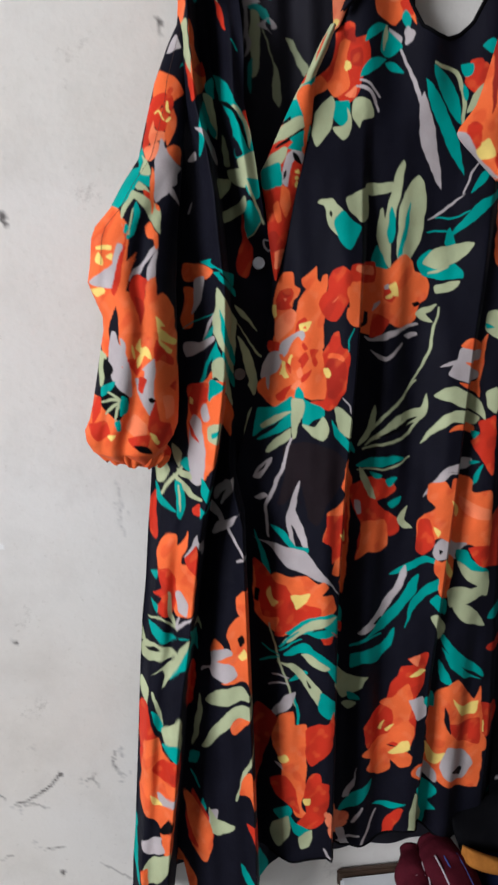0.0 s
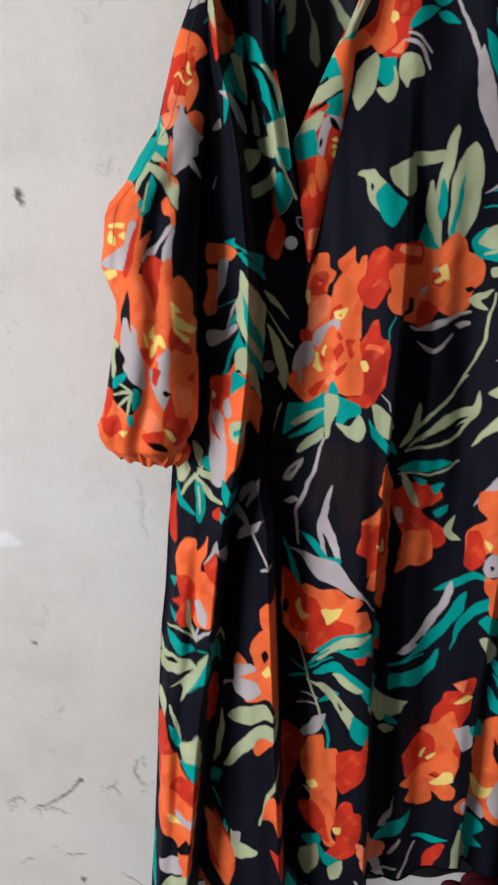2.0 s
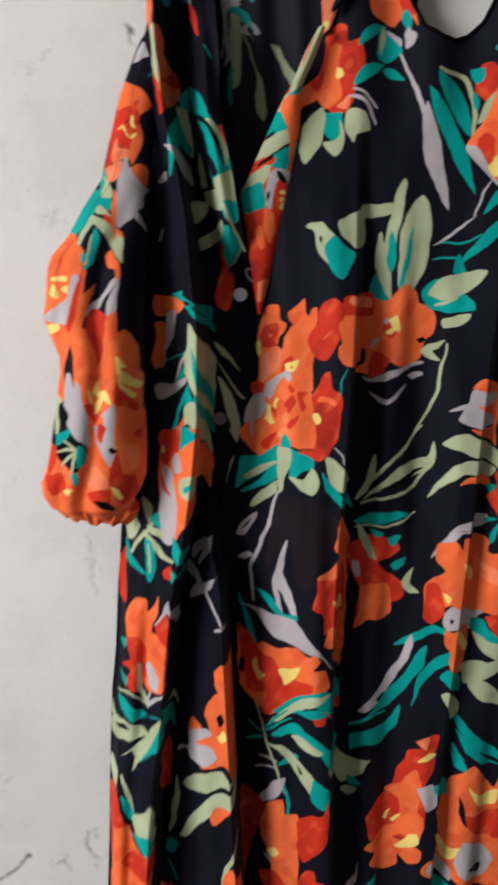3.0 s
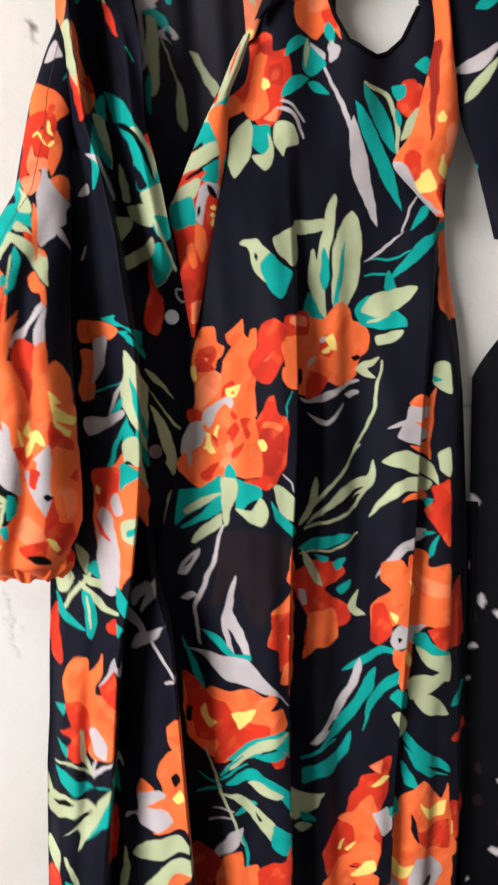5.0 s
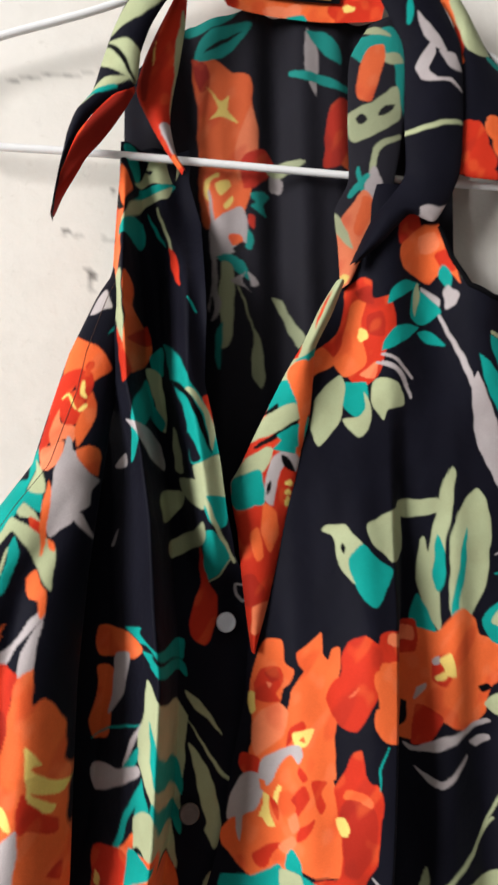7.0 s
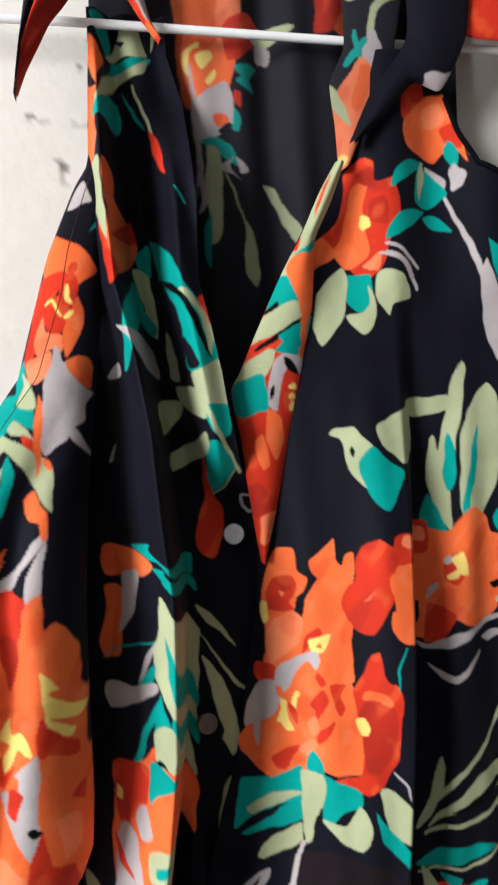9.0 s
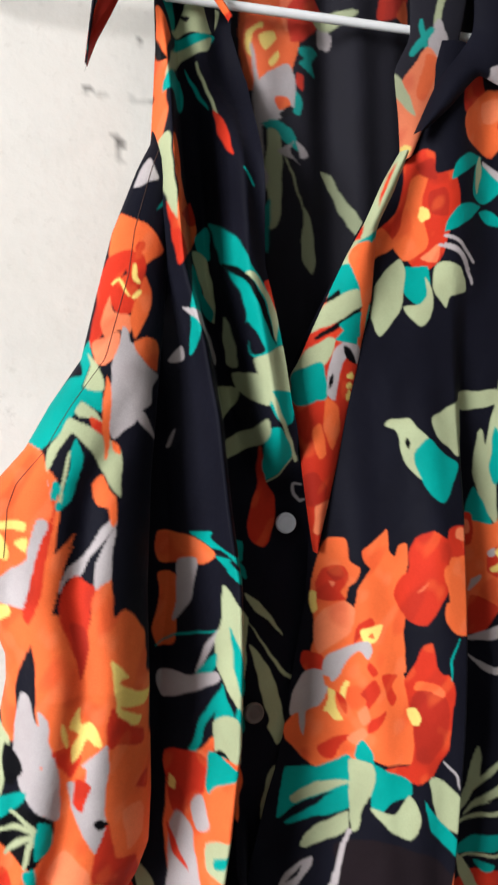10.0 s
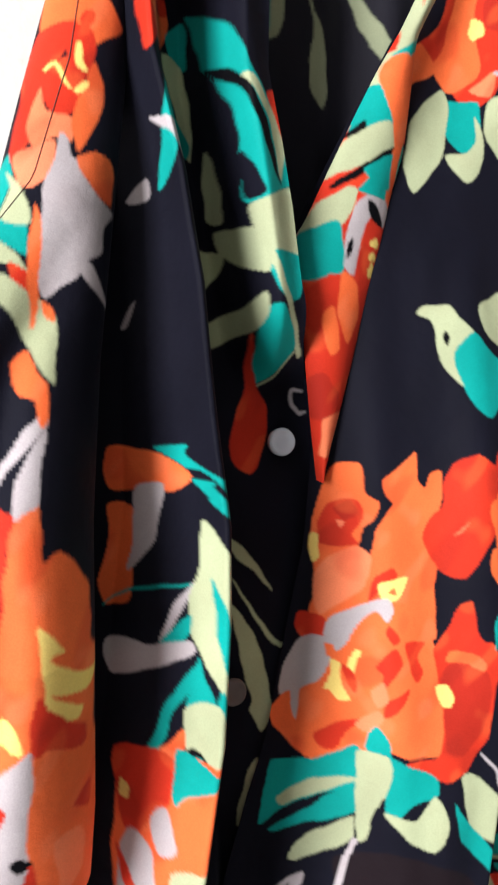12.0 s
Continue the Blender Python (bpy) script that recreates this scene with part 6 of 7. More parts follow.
cl_print.blob("o", -4.83, 186.51, 0.17, 0.25)
cl_print.blob("t", -9.68, 173.58, 0.16, 0.27)
clb_print.shape("y", -4.67, 184.16, -3.88, 184.59, -4.21, 182.6, -4.66, 182.38)
clb_print.shape("g", -2.73, 184.69, -2.31, 186.16, -2.29, 180.43, -3.16, 179.31)
clb_print.stroke("d", 0.28, -3.71, 185.68, -4.46, 183.11, -4.65, 180.61)
clb_print.shape("w", -3.85, 178.9, -3.16, 179.13, -2.56, 177.57, -2.91, 177.2)
clb_print.blob("o", -2.7, 176.93, 0.42, 0.42)
nb_print.shape("r", -0.58, 189.4, 0.71, 189.72, 0.9, 187.29, -0.21, 187.56)
nb_print.shape("r", 6.76, 188.22, 9.89, 189.3, 10.07, 186.99, 7.53, 186.56)
nb_print.shape("l", 2.58, 187.63, 4.85, 188.04, 4.84, 187.09, 2.95, 186.91)
nb_print.shape("y", 2.02, 189.74, 3.52, 190.12, 3.33, 189.42, 2.2, 189.23)
nb_print.shape("t", 4.08, 187.13, 5.23, 187.39, 5.6, 186.58, 4.27, 186.46)
nb_print.blob("y", 7.93, 187.87, 0.39, 0.23)
nb_print.shape("r", 4.09, 190.06, 5.81, 190.36, 5.61, 189.45, 4.28, 189.51)
cb_print.shape("g", 4.09, 191.4, 6.78, 192.08, 7.16, 190.77, 4.47, 190.49)
cb_print.shape("g", 9.32, 191.77, 10.62, 191.71, 10.38, 190.71, 9.51, 190.74)
cb_print.blob("t", 2.96, 191.47, 0.84, 0.46)
cr_print.shape("t", 9.98, 190.38, 10.9, 190.37, 10.74, 189.48, 9.98, 189.63)
cr_print.shape("g", 10.9, 190.25, 11.9, 190.09, 11.66, 189.2, 10.81, 189.34)
cr_print.shape("t", 11.9, 189.98, 12.55, 189.78, 12.16, 189.18, 11.66, 189.2)
cr_print.shape("g", 12.67, 189.61, 13.52, 189.24, 13.32, 188.53, 12.35, 188.82)
cr_print.shape("o", 10.35, 189.29, 12.73, 188.48, 13.97, 187.54, 14.34, 185.6, 14.7, 183.67, 13.54, 184.33, 13.33, 186.65, 10.8, 187.99)
cr_print.shape("r", 13.29, 185.89, 14.46, 185.99, 14.63, 184.12, 13.46, 184.4)
cr_print.blob("y", 12.81, 188.56, 0.39, 0.19)
cr_print.shape("g", 13.82, 188.02, 14.99, 187.94, 16.53, 184.58, 14.87, 184.44, 14.12, 186.72)
cr_print.stroke("t", 0.31, 16.41, 184.27, 17.39, 183.78, 18.99, 183.25)
cr_print.shape("r", 14.19, 179.61, 15.52, 180.07, 16.65, 177.26, 16.52, 176.4, 14.32, 176.83)
cr_print.shape("o", 15.93, 180.1, 17.11, 180.17, 18.51, 176.97, 17.66, 176.85, 16.41, 178.32)
cr_print.shape("r", 18.1, 177.91, 20.22, 175.88, 20.46, 174, 18.41, 175.6)
cr_print.blob("y", 17.36, 176.91, 0.34, 0.54)
crb_print.stroke("t", 0.19, 11.1, 187.14, 11.16, 185.78)
crb_print.shape("t", 9.32, 185.68, 10.63, 185.25, 10.8, 183.6, 9.87, 184.26)
# right sleeve
rs_print.shape("y", 19.73, 159.7, 20.81, 160.64, 21.58, 159.07, 20.37, 158.88)
rs_print.blob("y", 22.32, 160.71, 0.49, 0.91)
rs_print.blob("y", 22.01, 164.42, 0.39, 0.40)
rs_print.shape("r", 19.21, 161.93, 20.31, 161.53, 19.88, 159.5, 18.91, 159.92)
rs_print.shape("w", 18.09, 161.13, 18.89, 161.13, 20.37, 159.08, 22.23, 157.18, 20.13, 158.67)
rs_print.shape("l", 22.42, 163.55, 23.63, 163.96, 23.46, 161.94, 22.5, 161.12)
rs_print.shape("r", 21.58, 159.07, 22.46, 159.47, 22.23, 157.18)
rs_print.shape("d", 21.31, 168.98, 21.99, 169.77, 21.44, 164.33, 21, 162.74)
rt_print.leaf("w", 23.82, 168.02, 27.2, 170.05, 0.54, 0.36)
rt_print.leaf("g", 24.7, 165.8, 27.01, 168.84, 0.46, 0.00)
rt_print.leaf("t", 24.86, 172.22, 27.05, 173.22, 0.40, 0.00)
rt_print.blob("w", 22.37, 170.51, 0.58, 0.59)
rt_print.blob("t", 25.83, 160.54, 0.52, 0.87)
rt_print.leaf("g", 24.31, 159.68, 25, 161.82, 0.38, 0.00)

crb_print.shape("w", 11.53, 186.35, 12.12, 185.68, 12.88, 184.95, 13.4, 184.02, 12.62, 184.15, 11.93, 185)
crb_print.shape("w", 11.73, 183.57, 12.45, 184.46, 12.69, 183.88, 12.17, 182.79, 13.01, 182.13, 11.88, 182.17, 11.47, 182.92)
crb_print.shape("w", 12.9, 183.96, 13.93, 183.84, 14.34, 182.84, 13.49, 182.97)
crb_print.stroke("w", 0.11, 12.41, 182.24, 13.47, 182.19, 14.31, 181.6)
crb_print.stroke("g", 0.17, 10.36, 178.85, 12.36, 179.36, 14.34, 179.7)
crb_print.shape("w", 11.5, 174.3, 12.8, 174.45, 13.57, 174.72, 12.6, 173.51, 11.9, 173.15)


# ---- building ----
def part(name, bm, mat, parent=None, label=""):
    me = bpy.data.meshes.new(name)
    bm.to_mesh(me)
    bm.free()
    me.materials.append(mat)
    ob = new(name, me)
    ob.parent = parent
    return tagged(ob, label)


def thing(name, label, category, group="", kind="", at=(0, 0, 0)):
    ob = new(name)
    ob.location = at
    ob.empty_display_size = 0.05
    return tagged(ob, label, category, group, kind)


def sheet(name, x, y, z, ink, mat, parent=None, label="", step=0.08, closed=False):
    """A cloth sheet from grids of centimetres; ink is its Print."""
    rows, cols = x.shape
    me = bpy.data.meshes.new(name)
    co = np.stack([x, y, z], -1).reshape(-1, 3) / 100
    i = np.arange(rows * cols).reshape(rows, cols)
    q = np.stack([i[:-1, :-1], i[1:, :-1], i[1:, 1:], i[:-1, 1:]], -1).reshape(-1, 4)
    me.vertices.add(len(co))
    me.vertices.foreach_set("co", co.ravel())
    me.loops.add(q.size)
    me.loops.foreach_set("vertex_index", q.ravel())
    me.polygons.add(len(q))
    me.polygons.foreach_set("loop_start", np.arange(0, q.size, 4))
    me.polygons.foreach_set("loop_total", np.full(len(q), 4))
    me.update()
    me.polygons.foreach_set("use_smooth", np.ones(len(q), bool))
    c = ink.soft(x.ravel(), z.ravel(), step)
    me.attributes.new("ink", "FLOAT_COLOR", "POINT").data.foreach_set("color", np.hstack([c, np.ones((len(c), 1))]).ravel())
    me.materials.append(mat)
    ob = new(name, me)
    ob.parent = parent
    return tagged(ob, label)


def edge_curve(points, n):
    p = smooth_loop(np.array(points)[:, :2].ravel(), False, 12)
    d = np.concatenate([[0], np.cumsum(np.hypot(*np.diff(p, axis=0).T))])
    s = np.linspace(0, d[-1], n)
    return np.interp(s, d, p[:, 0]), np.interp(s, d, p[:, 1])


def loft(name, first, second, y0, y1, roll, ink, mat, parent, label="", step=0.08, ripple=0.0):
    """Cloth between two edges (x, z), at depths y0 and y1, bellied towards the room by roll."""
    long = max(np.hypot(*np.diff(np.array(e), axis=0).T).sum() for e in (first, second))
    wide = max(np.hypot(a[0] - b[0], a[1] - b[1]) for a, b in zip(first, second)) if len(first) == len(second) else 8
    n, m = max(int(long / step), 12), max(int(wide / step), 8)
    ax, az = edge_curve(first, n)
    bx, bz = edge_curve(second, n)
    u = np.linspace(0, 1, m)[None]
    v = np.linspace(0, 1, n)[:, None]
    x, z = ax[:, None] * (1 - u) + bx[:, None] * u, az[:, None] * (1 - u) + bz[:, None] * u
    y = y0 * (1 - u) + y1 * u - roll * np.sin(np.pi * u) ** 0.7 + ripple * np.sin(9 * v + 5 * u) * np.sin(np.pi * v)
    return sheet(name, x, y + 0 * v, z, ink, mat, parent, label, step)


def box_bm(x0, x1, y0, y1, z0, z1, bevel=0.0):
    bm = bmesh.new()
    bmesh.ops.create_cube(bm, size=1.0)
    for v in bm.verts:
        v.co = Vector(((x0 + x1) / 2 + v.co.x * (x1 - x0), (y0 + y1) / 2 + v.co.y * (y1 - y0), (z0 + z1) / 2 + v.co.z * (z1 - z0)))
    if bevel:
        bmesh.ops.bevel(bm, geom=bm.edges[:], offset=bevel, segments=2, affect="EDGES")
    return bm


def tube(points, radius, sides=12, taper=None):
    """A round tube along metres."""
    bm = bmesh.new()
    p = [Vector(q) for q in points]
    rings, up = [], Vector((0.13, 0.97, 0.2)).normalized()
    for i, q in enumerate(p):
        d = (p[min(i + 1, len(p) - 1)] - p[max(i - 1, 0)]).normalized()
        a = d.cross(up).normalized()
        b = d.cross(a)
        r = radius * (taper(i / (len(p) - 1)) if taper else 1)
        rings.append([bm.verts.new(q + r * (math.cos(2 * math.pi * k / sides) * a + math.sin(2 * math.pi * k / sides) * b)) for k in range(sides)])
    for r0, r1 in zip(rings[:-1], rings[1:]):
        for k in range(sides):
            bm.faces.new((r0[k], r0[(k + 1) % sides], r1[(k + 1) % sides], r1[k])).smooth = True
    bm.faces.new(rings[0][::-1])
    bm.faces.new(rings[-1])
    bmesh.ops.recalc_face_normals(bm, faces=bm.faces[:])
    return bm


def spline3(points, n=10):
    p = np.array(points, float)
    q = np.vstack([2 * p[0] - p[1], p, 2 * p[-1] - p[-2]])
    out = []
    for a, b, c, d in zip(q[:-3], q[1:-2], q[2:-1], q[3:]):
        for t in np.linspace(0, 1, n, endpoint=False):
            out.append(b + 0.5 * t * (c - a) + t * t * (a - 2.5 * b + 2 * c - 0.5 * d) + t ** 3 * (1.5 * (b - c) + 0.5 * (d - a)))
    return [tuple(v) for v in out] + [tuple(p[-1])]


# ---- the room ----
def wall_piece(name, *size):
    return tagged(part(name, box_bm(*size), PAINT), kind="structure", label="plain painted plaster wall", category="wall")


w_print = Print("p", 0.0)
w_print.shape("h", (-34.53, 122.93), (-28.65, 123.06), (-26.95, 121.6), (-30.08, 121), (-31.51, 116.83), (-35.52, 116.2))
w_print.blob("b", (-30.24, 120.68)[0], (-30.24, 120.68)[1], 0.4, 0.45)
crack_rng = random.Random(4)


def crack(wide, ink, *xz):
    """A hairline crack that wanders."""
    p = smooth_loop(xz, False, 9) + np.array([[crack_rng.uniform(-0.12, 0.12) for _ in "xz"] for _ in range((len(xz) // 2 - 1) * 9 + 1)])
    w_print.motifs.append((ink, p, wide))
    cracks.append((p, wide))


cracks = []
for wide, pts in ((0.13, ((-29.21, 89.15), (-26.93, 89.92), (-24.97, 91.45), (-23.67, 92.89))), (0.06, ((-29.12, 88.73), (-27.48, 88.94), (-25.6, 88.15))), (0.09, ((-14.86, 128.51), (-14.45, 125.98), (-14.78, 123.77), (-14.3, 122.13))),
                  (0.06, ((-20.03, 79.26), (-16.12, 76.12))), (0.07, ((-26.5, 82.23), (-24.16, 82.35))), (0.08, ((-9.48, 173.8), (-9.73, 173.65))), (0.03, ((-9.73, 173.79), (-7.52, 173.38), (-6.26, 173.28))),
                  (0.05, ((-3.32, 192.98), (-3.39, 191.18))), (0.07, ((-8.22, 171.25), (-7.92, 169.97))), (0.06, ((-17.89, 94.61), (-17.09, 92.15))), (0.06, ((27.35, 140.29), (30.17, 139.76))),
                  (0.04, ((-13.97, 182.87), (-10.83, 183.68), (-7.25, 184.16)))):
    crack(wide, "s" if pts[0][0] == -14.86 else "c", *[v for p in pts for v in p])
for x, z, r in (((-23.39, 154.75)[0], (-23.39, 154.75)[1], 0.5), ((-23.23, 154.08)[0], (-23.23, 154.08)[1], 0.28), ((-24.69, 78.58)[0], (-24.69, 78.58)[1], 0.4), ((-26.84, 110.22)[0], (-26.84, 110.22)[1], 0.22), ((-26.95, 110.34)[0], (-26.95, 110.34)[1], 0.22),
                ((-8.24, 171.32)[0], (-8.24, 171.32)[1], 0.18), ((-23.69, 92.73)[0], (-23.69, 92.73)[1], 0.32), ((-6.74, 176.34)[0], (-6.74, 176.34)[1], 0.15), ((-8.04, 170.94)[0], (-8.04, 170.94)[1], 0.3)):
    w_print.blob("c", x, z, r * 0.8, r)

# faint smudges and hairlines low on the plaster
for x, z, r in ((-17.4, 95.0, 1.1), (-16.3, 91.5, 0.8), (-32.2, 89.6, 0.9), (-28.9, 88.3, 0.9), (-21.2, 91.3, 0.7), (-27.5, 83.0, 0.6), (-27.0, 110.3, 0.5), (-14.5, 125.2, 0.7), (-20.8, 137.4, 0.5), (-26.7, 96.8, 0.5)):
    for k in range(5):
        w_print.blob("s", x + crack_rng.uniform(-r, r), z + crack_rng.uniform(-r, r), r * crack_rng.uniform(0.12, 0.3), r * crack_rng.uniform(0.1, 0.25))
for wide, pts in ((0.07, ((-32.2, 89.9), (-31.0, 90.6), (-30.3, 90.1))), (0.05, ((-20.9, 91.3), (-20.2, 91.9), (-19.4, 90.4))), (0.04, ((-17.4, 95.4), (-17.4, 93.1), (-16.3, 91.8))), (0.05, ((-31.6, 81.1), (-30.2, 81.9)))):
    crack(wide, "c", *[v for p in pts for v in p])

gx, gz = np.meshgrid(np.linspace(-48, 44, 340), np.linspace(60, 205, 540))
gy = 0.0 * gx
wall_rng = random.Random(12)
for k in range(14):
    a, f = wall_rng.uniform(0, math.pi), wall_rng.uniform(0.05, 0.5)
    gy += 0.006 / f ** 0.5 * np.sin(f * (math.cos(a) * gx + math.sin(a) * gz) + wall_rng.uniform(0, 6) + 1.5 * np.sin(0.07 * gx + 0.05 * gz + k))
for p, wide in cracks:
    for (ax, az), (bx, bz) in zip(p[:-1], p[1:]):
        near = (np.abs(gx - ax) < 1.2) & (np.abs(gz - az) < 1.2)
        d = np.hypot(gx[near] - (ax + bx) / 2, gz[near] - (az + bz) / 2)
        gy[near] = np.maximum(gy[near], 0.05 * np.exp(-(d / 0.2) ** 2))
gy *= np.clip(np.minimum.reduce([gx + 48, 44 - gx, gz - 60, 205 - gz]) / 6, 0, 1)
wall_face = sheet("wall_north", gx[::-1], gy[::-1] + 0.0, gz[::-1], w_print, PLASTER, None, "old off-white plaster wall with cracks and stains", 0.2)
tagged(wall_face, category="wall", kind="structure")
me = wall_face.data
bm = bmesh.new()
bm.from_mesh(me)
bm.to_mesh(me)
bm.free()
wall_piece("wall_north_side", -2.2, -0.48, 0.0, 0.15, 0.0, 2.8)
wall_piece("wall_north_end", 0.44, 1.8, 0.0, 0.15, 0.0, 2.8)
wall_piece("wall_north_low", -0.48, 0.44, 0.0, 0.15, 0.0, 0.60)
wall_piece("wall_north_top", -0.48, 0.44, 0.0, 0.15, 2.05, 2.8)
wall_piece("wall_north_core", -0.48, 0.44, 0.012, 0.15, 0.60, 2.05)
wall_piece("wall_west_near", -2.35, -2.2, -1.12, 0.15, 0.0, 2.8)
wall_piece("wall_west_far", -2.35, -2.2, -2.55, -2.32, 0.0, 2.8)
wall_piece("wall_west_low", -2.35, -2.2, -2.32, -1.12, 0.0, 1.35)
wall_piece("wall_west_top", -2.35, -2.2, -2.32, -1.12, 2.55, 2.8)
wall_piece("wall_east", 1.8, 1.95, -2.55, 0.15, 0.0, 2.8)
wall_piece("wall_south", -2.2, 1.8, -2.55, -2.4, 0.0, 2.8)
tagged(part("floor", box_bm(-2.35, 1.95, -2.55, 0.15, -0.1, 0.0), FLOOR), "grey cement floor", "floor", kind="structure")
tagged(part("ceiling", box_bm(-2.35, 1.95, -2.55, 0.15, 2.8, 2.9), CEILING), "limewashed ceiling", "ceiling", kind="structure")

# ---- tunic on its hanger ----
tunic = thing("tunic", "navy chiffon tunic with orange flower print on a wire hanger", "dress")


def grid(z0, z1, x_left, x_right, top, hem, step):
    """Columns from x_left to x_right, rows from z0 down to z1, fitted to the top and hem lines."""
    m = int(max(x_right(np.linspace(z1, z0, 9)) - x_left(np.linspace(z1, z0, 9))) / step)
    fine = max(z1 + 1, 137.0)
    zn = np.concatenate([np.linspace(z0, fine, int((z0 - fine) / (0.95 * step)), endpoint=False), np.linspace(fine, z1, int((fine - z1) / (1.4 * step)))])[:, None]
    u = np.linspace(0, 1, m)[None]
    x = x_left(zn) * (1 - u) + x_right(zn) * u
    t, h = top(x), hem(x)
    return x, h + (zn - z1) / (z0 - z1) * (t - h)


def v_right(z):
    keys = sorted([(p[1], p[0]) for p in ((1.46, 149.93), (1.08, 145.25), (0.13, 140.41), (-0.95, 134.29), (-1.59, 126.05), (-1.73, 119.86), (-1.77, 109.95), (-1.34, 99.09), (-0.7, 86.96), (-0.52, 81.08),
                                          (1.24, 151.07), (0.3, 157.89), (2.32, 161.81), (4.21, 165.44), (6.31, 168.77), (6.76, 169.85), (8.27, 172.45))] + [(176.0, 9.2)])
    return line(z, [k for k, _ in keys], [v for _, v in keys]) - 1.3 * ease(138, 128, z)


def front_top(x):
    return line(x, [8, 12.6, 13.2, 14.0, 14.9, 16.2, 17.4, 18.6, 19.7, 20.8, 22, 30], [176, 176, 174.5, 171.8, 170.0, 169.3, 169.1, 169.5, 170.4, 172.8, 173.5, 173.5])


def front_hem(x):
    return line(x, [-2, 0, 2.2, 6.3, 9, 12.4, 15, 16.6, 18, 20, 22.5, 27], [83.6, 83.2, 83.2, 84.4, 81.6, 82.0, 84.0, 84.8, 84.4, 82.6, 81.8, 82.6])


x, z = grid(176, 82, v_right, lambda v: line(v, [84, 94, 111, 128, 143, 157, 163, 176], [28.2, 28.0, 27.6, 27.2, 26.4, 24.4, 24.0, 25.0]), front_top, front_hem, 0.065)
y = front_y(x, z)
sheet("right_front", x, y, z, r_print, CLOTH, tunic, "navy chiffon front panel with large orange flowers")


def left_hem(x):
    return line(x, [-16, -14, -12.2, -11.2, -10.6, -9.9, -9.2, -8, -5, -1, 2], [77, 76.0, 77, 79.5, 84, 84.5, 80, 77, 75.5, 76.5, 80])


x, z = grid(178.5, 76, left_edge, v_left, lambda v: 178.5 + 0 * v, left_hem, 0.065)
sheet("left_front", x, left_y(x, z), z, lp_print, CLOTH, tunic, "navy chiffon front panel with leaves and flowers")

gx, gz = np.meshgrid(np.linspace(-6.0, 15, 240), np.linspace(0, 1, 780))
gz = line(gx, [-6, -2, 2, 8, 12, 15], [183.0, 187.0, 188.0, 188.0, 187.4, 185.5]) * (1 - gz) + 120 * gz
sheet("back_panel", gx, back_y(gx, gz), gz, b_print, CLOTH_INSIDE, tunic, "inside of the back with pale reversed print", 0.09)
gx, gz = np.meshgrid(np.linspace(0, 1, 120), np.linspace(121, 79, 160))
gx = (left_edge(gz) + 1.2) * (1 - gx) + 25.4 * gx
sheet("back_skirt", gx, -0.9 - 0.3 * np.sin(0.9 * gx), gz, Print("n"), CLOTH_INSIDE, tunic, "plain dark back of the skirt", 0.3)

gz, gu = np.meshgrid(np.linspace(132, 77, 160), np.linspace(0, 1, 24), indexing="ij")
sheet("side_seam", left_edge(gz) + 0.02 + 1.2 * gu + 0.5 * np.sin(np.pi * gu), (left_y(left_edge(gz), gz)) * (1 - gu) - 1.2 * gu, gz, Print("n"), CLOTH, tunic, "dark side of the skirt", 0.3)

# sleeve: front and back shells joined at the seams, then the gathered cuff
u, v = np.linspace(-1, 1, 150)[None], np.linspace(172.4, 132.4, 460)[:, None]
u = np.sin(u * np.pi / 2)
for name, is_front in (("sleeve_front", True), ("sleeve_back", False)):
    c, h = (sleeve_left(v) + sleeve_right(v)) / 2, (sleeve_right(v) - sleeve_left(v)) / 2
    x = c + h * u
    sheet(name, x, sleeve_y(x, v + 0 * u, is_front), v + 0 * u, ls_print, CLOTH, tunic, "puffed sleeve with orange flowers", 0.09)
a = np.linspace(0, 2 * np.pi, 200)[None]
v = np.linspace(0, 1, 30)[:, None]
gather = 1 + 0.07 * np.sin(17 * a) + 0.04 * np.sin(29 * a + 1)
ring = 0.72 + 0.28 * np.sin(np.pi * v)
x = -12.4 + 3.3 * np.cos(a) * ring * gather
y = -7.6 + 1.9 * np.sin(a) * ring * gather
z = 135.2 - 2.6 * v + 0.16 * (x + 12) * -1.0 + 0.25 * np.sin(9 * a) * v
cuff_print = Print("o")
for k in range(9):
    cuff_print.blob("rdlyrkolr"[k], -15.4 + 0.8 * k, 134.6 - 0.5 * (k % 3), 0.5, 0.4)
sheet("cuff", x, y, z, cuff_print, CLOTH, tunic, "gathered orange cuff")

# lapel, collar, neckband
loft("lapel", [(6.59, 169.93), (5.61, 168.32), (4.62, 166.29), (3.58, 164.51), (2.66, 162.73), (1.61, 160.6), (0.76, 158.83), (0.31, 158.06), (0.4, 156.94), (0.71, 155.27), (0.9, 153.12), (1.15, 150.95), (1.46, 148.6)],
     [(7.1, 169.88), (6.33, 167.94), (5.37, 166), (5.2, 164.21), (4.96, 161.8), (4.47, 160), (4.11, 158.18), (3.8, 156.97), (3.48, 155.6), (3.19, 154.23), (2.83, 152.7), (2.34, 150.72), (1.71, 148.49)], -3.9, -3.7, 0.6, p_print, CLOTH, tunic, "turned-back lapel in red, teal and sage")
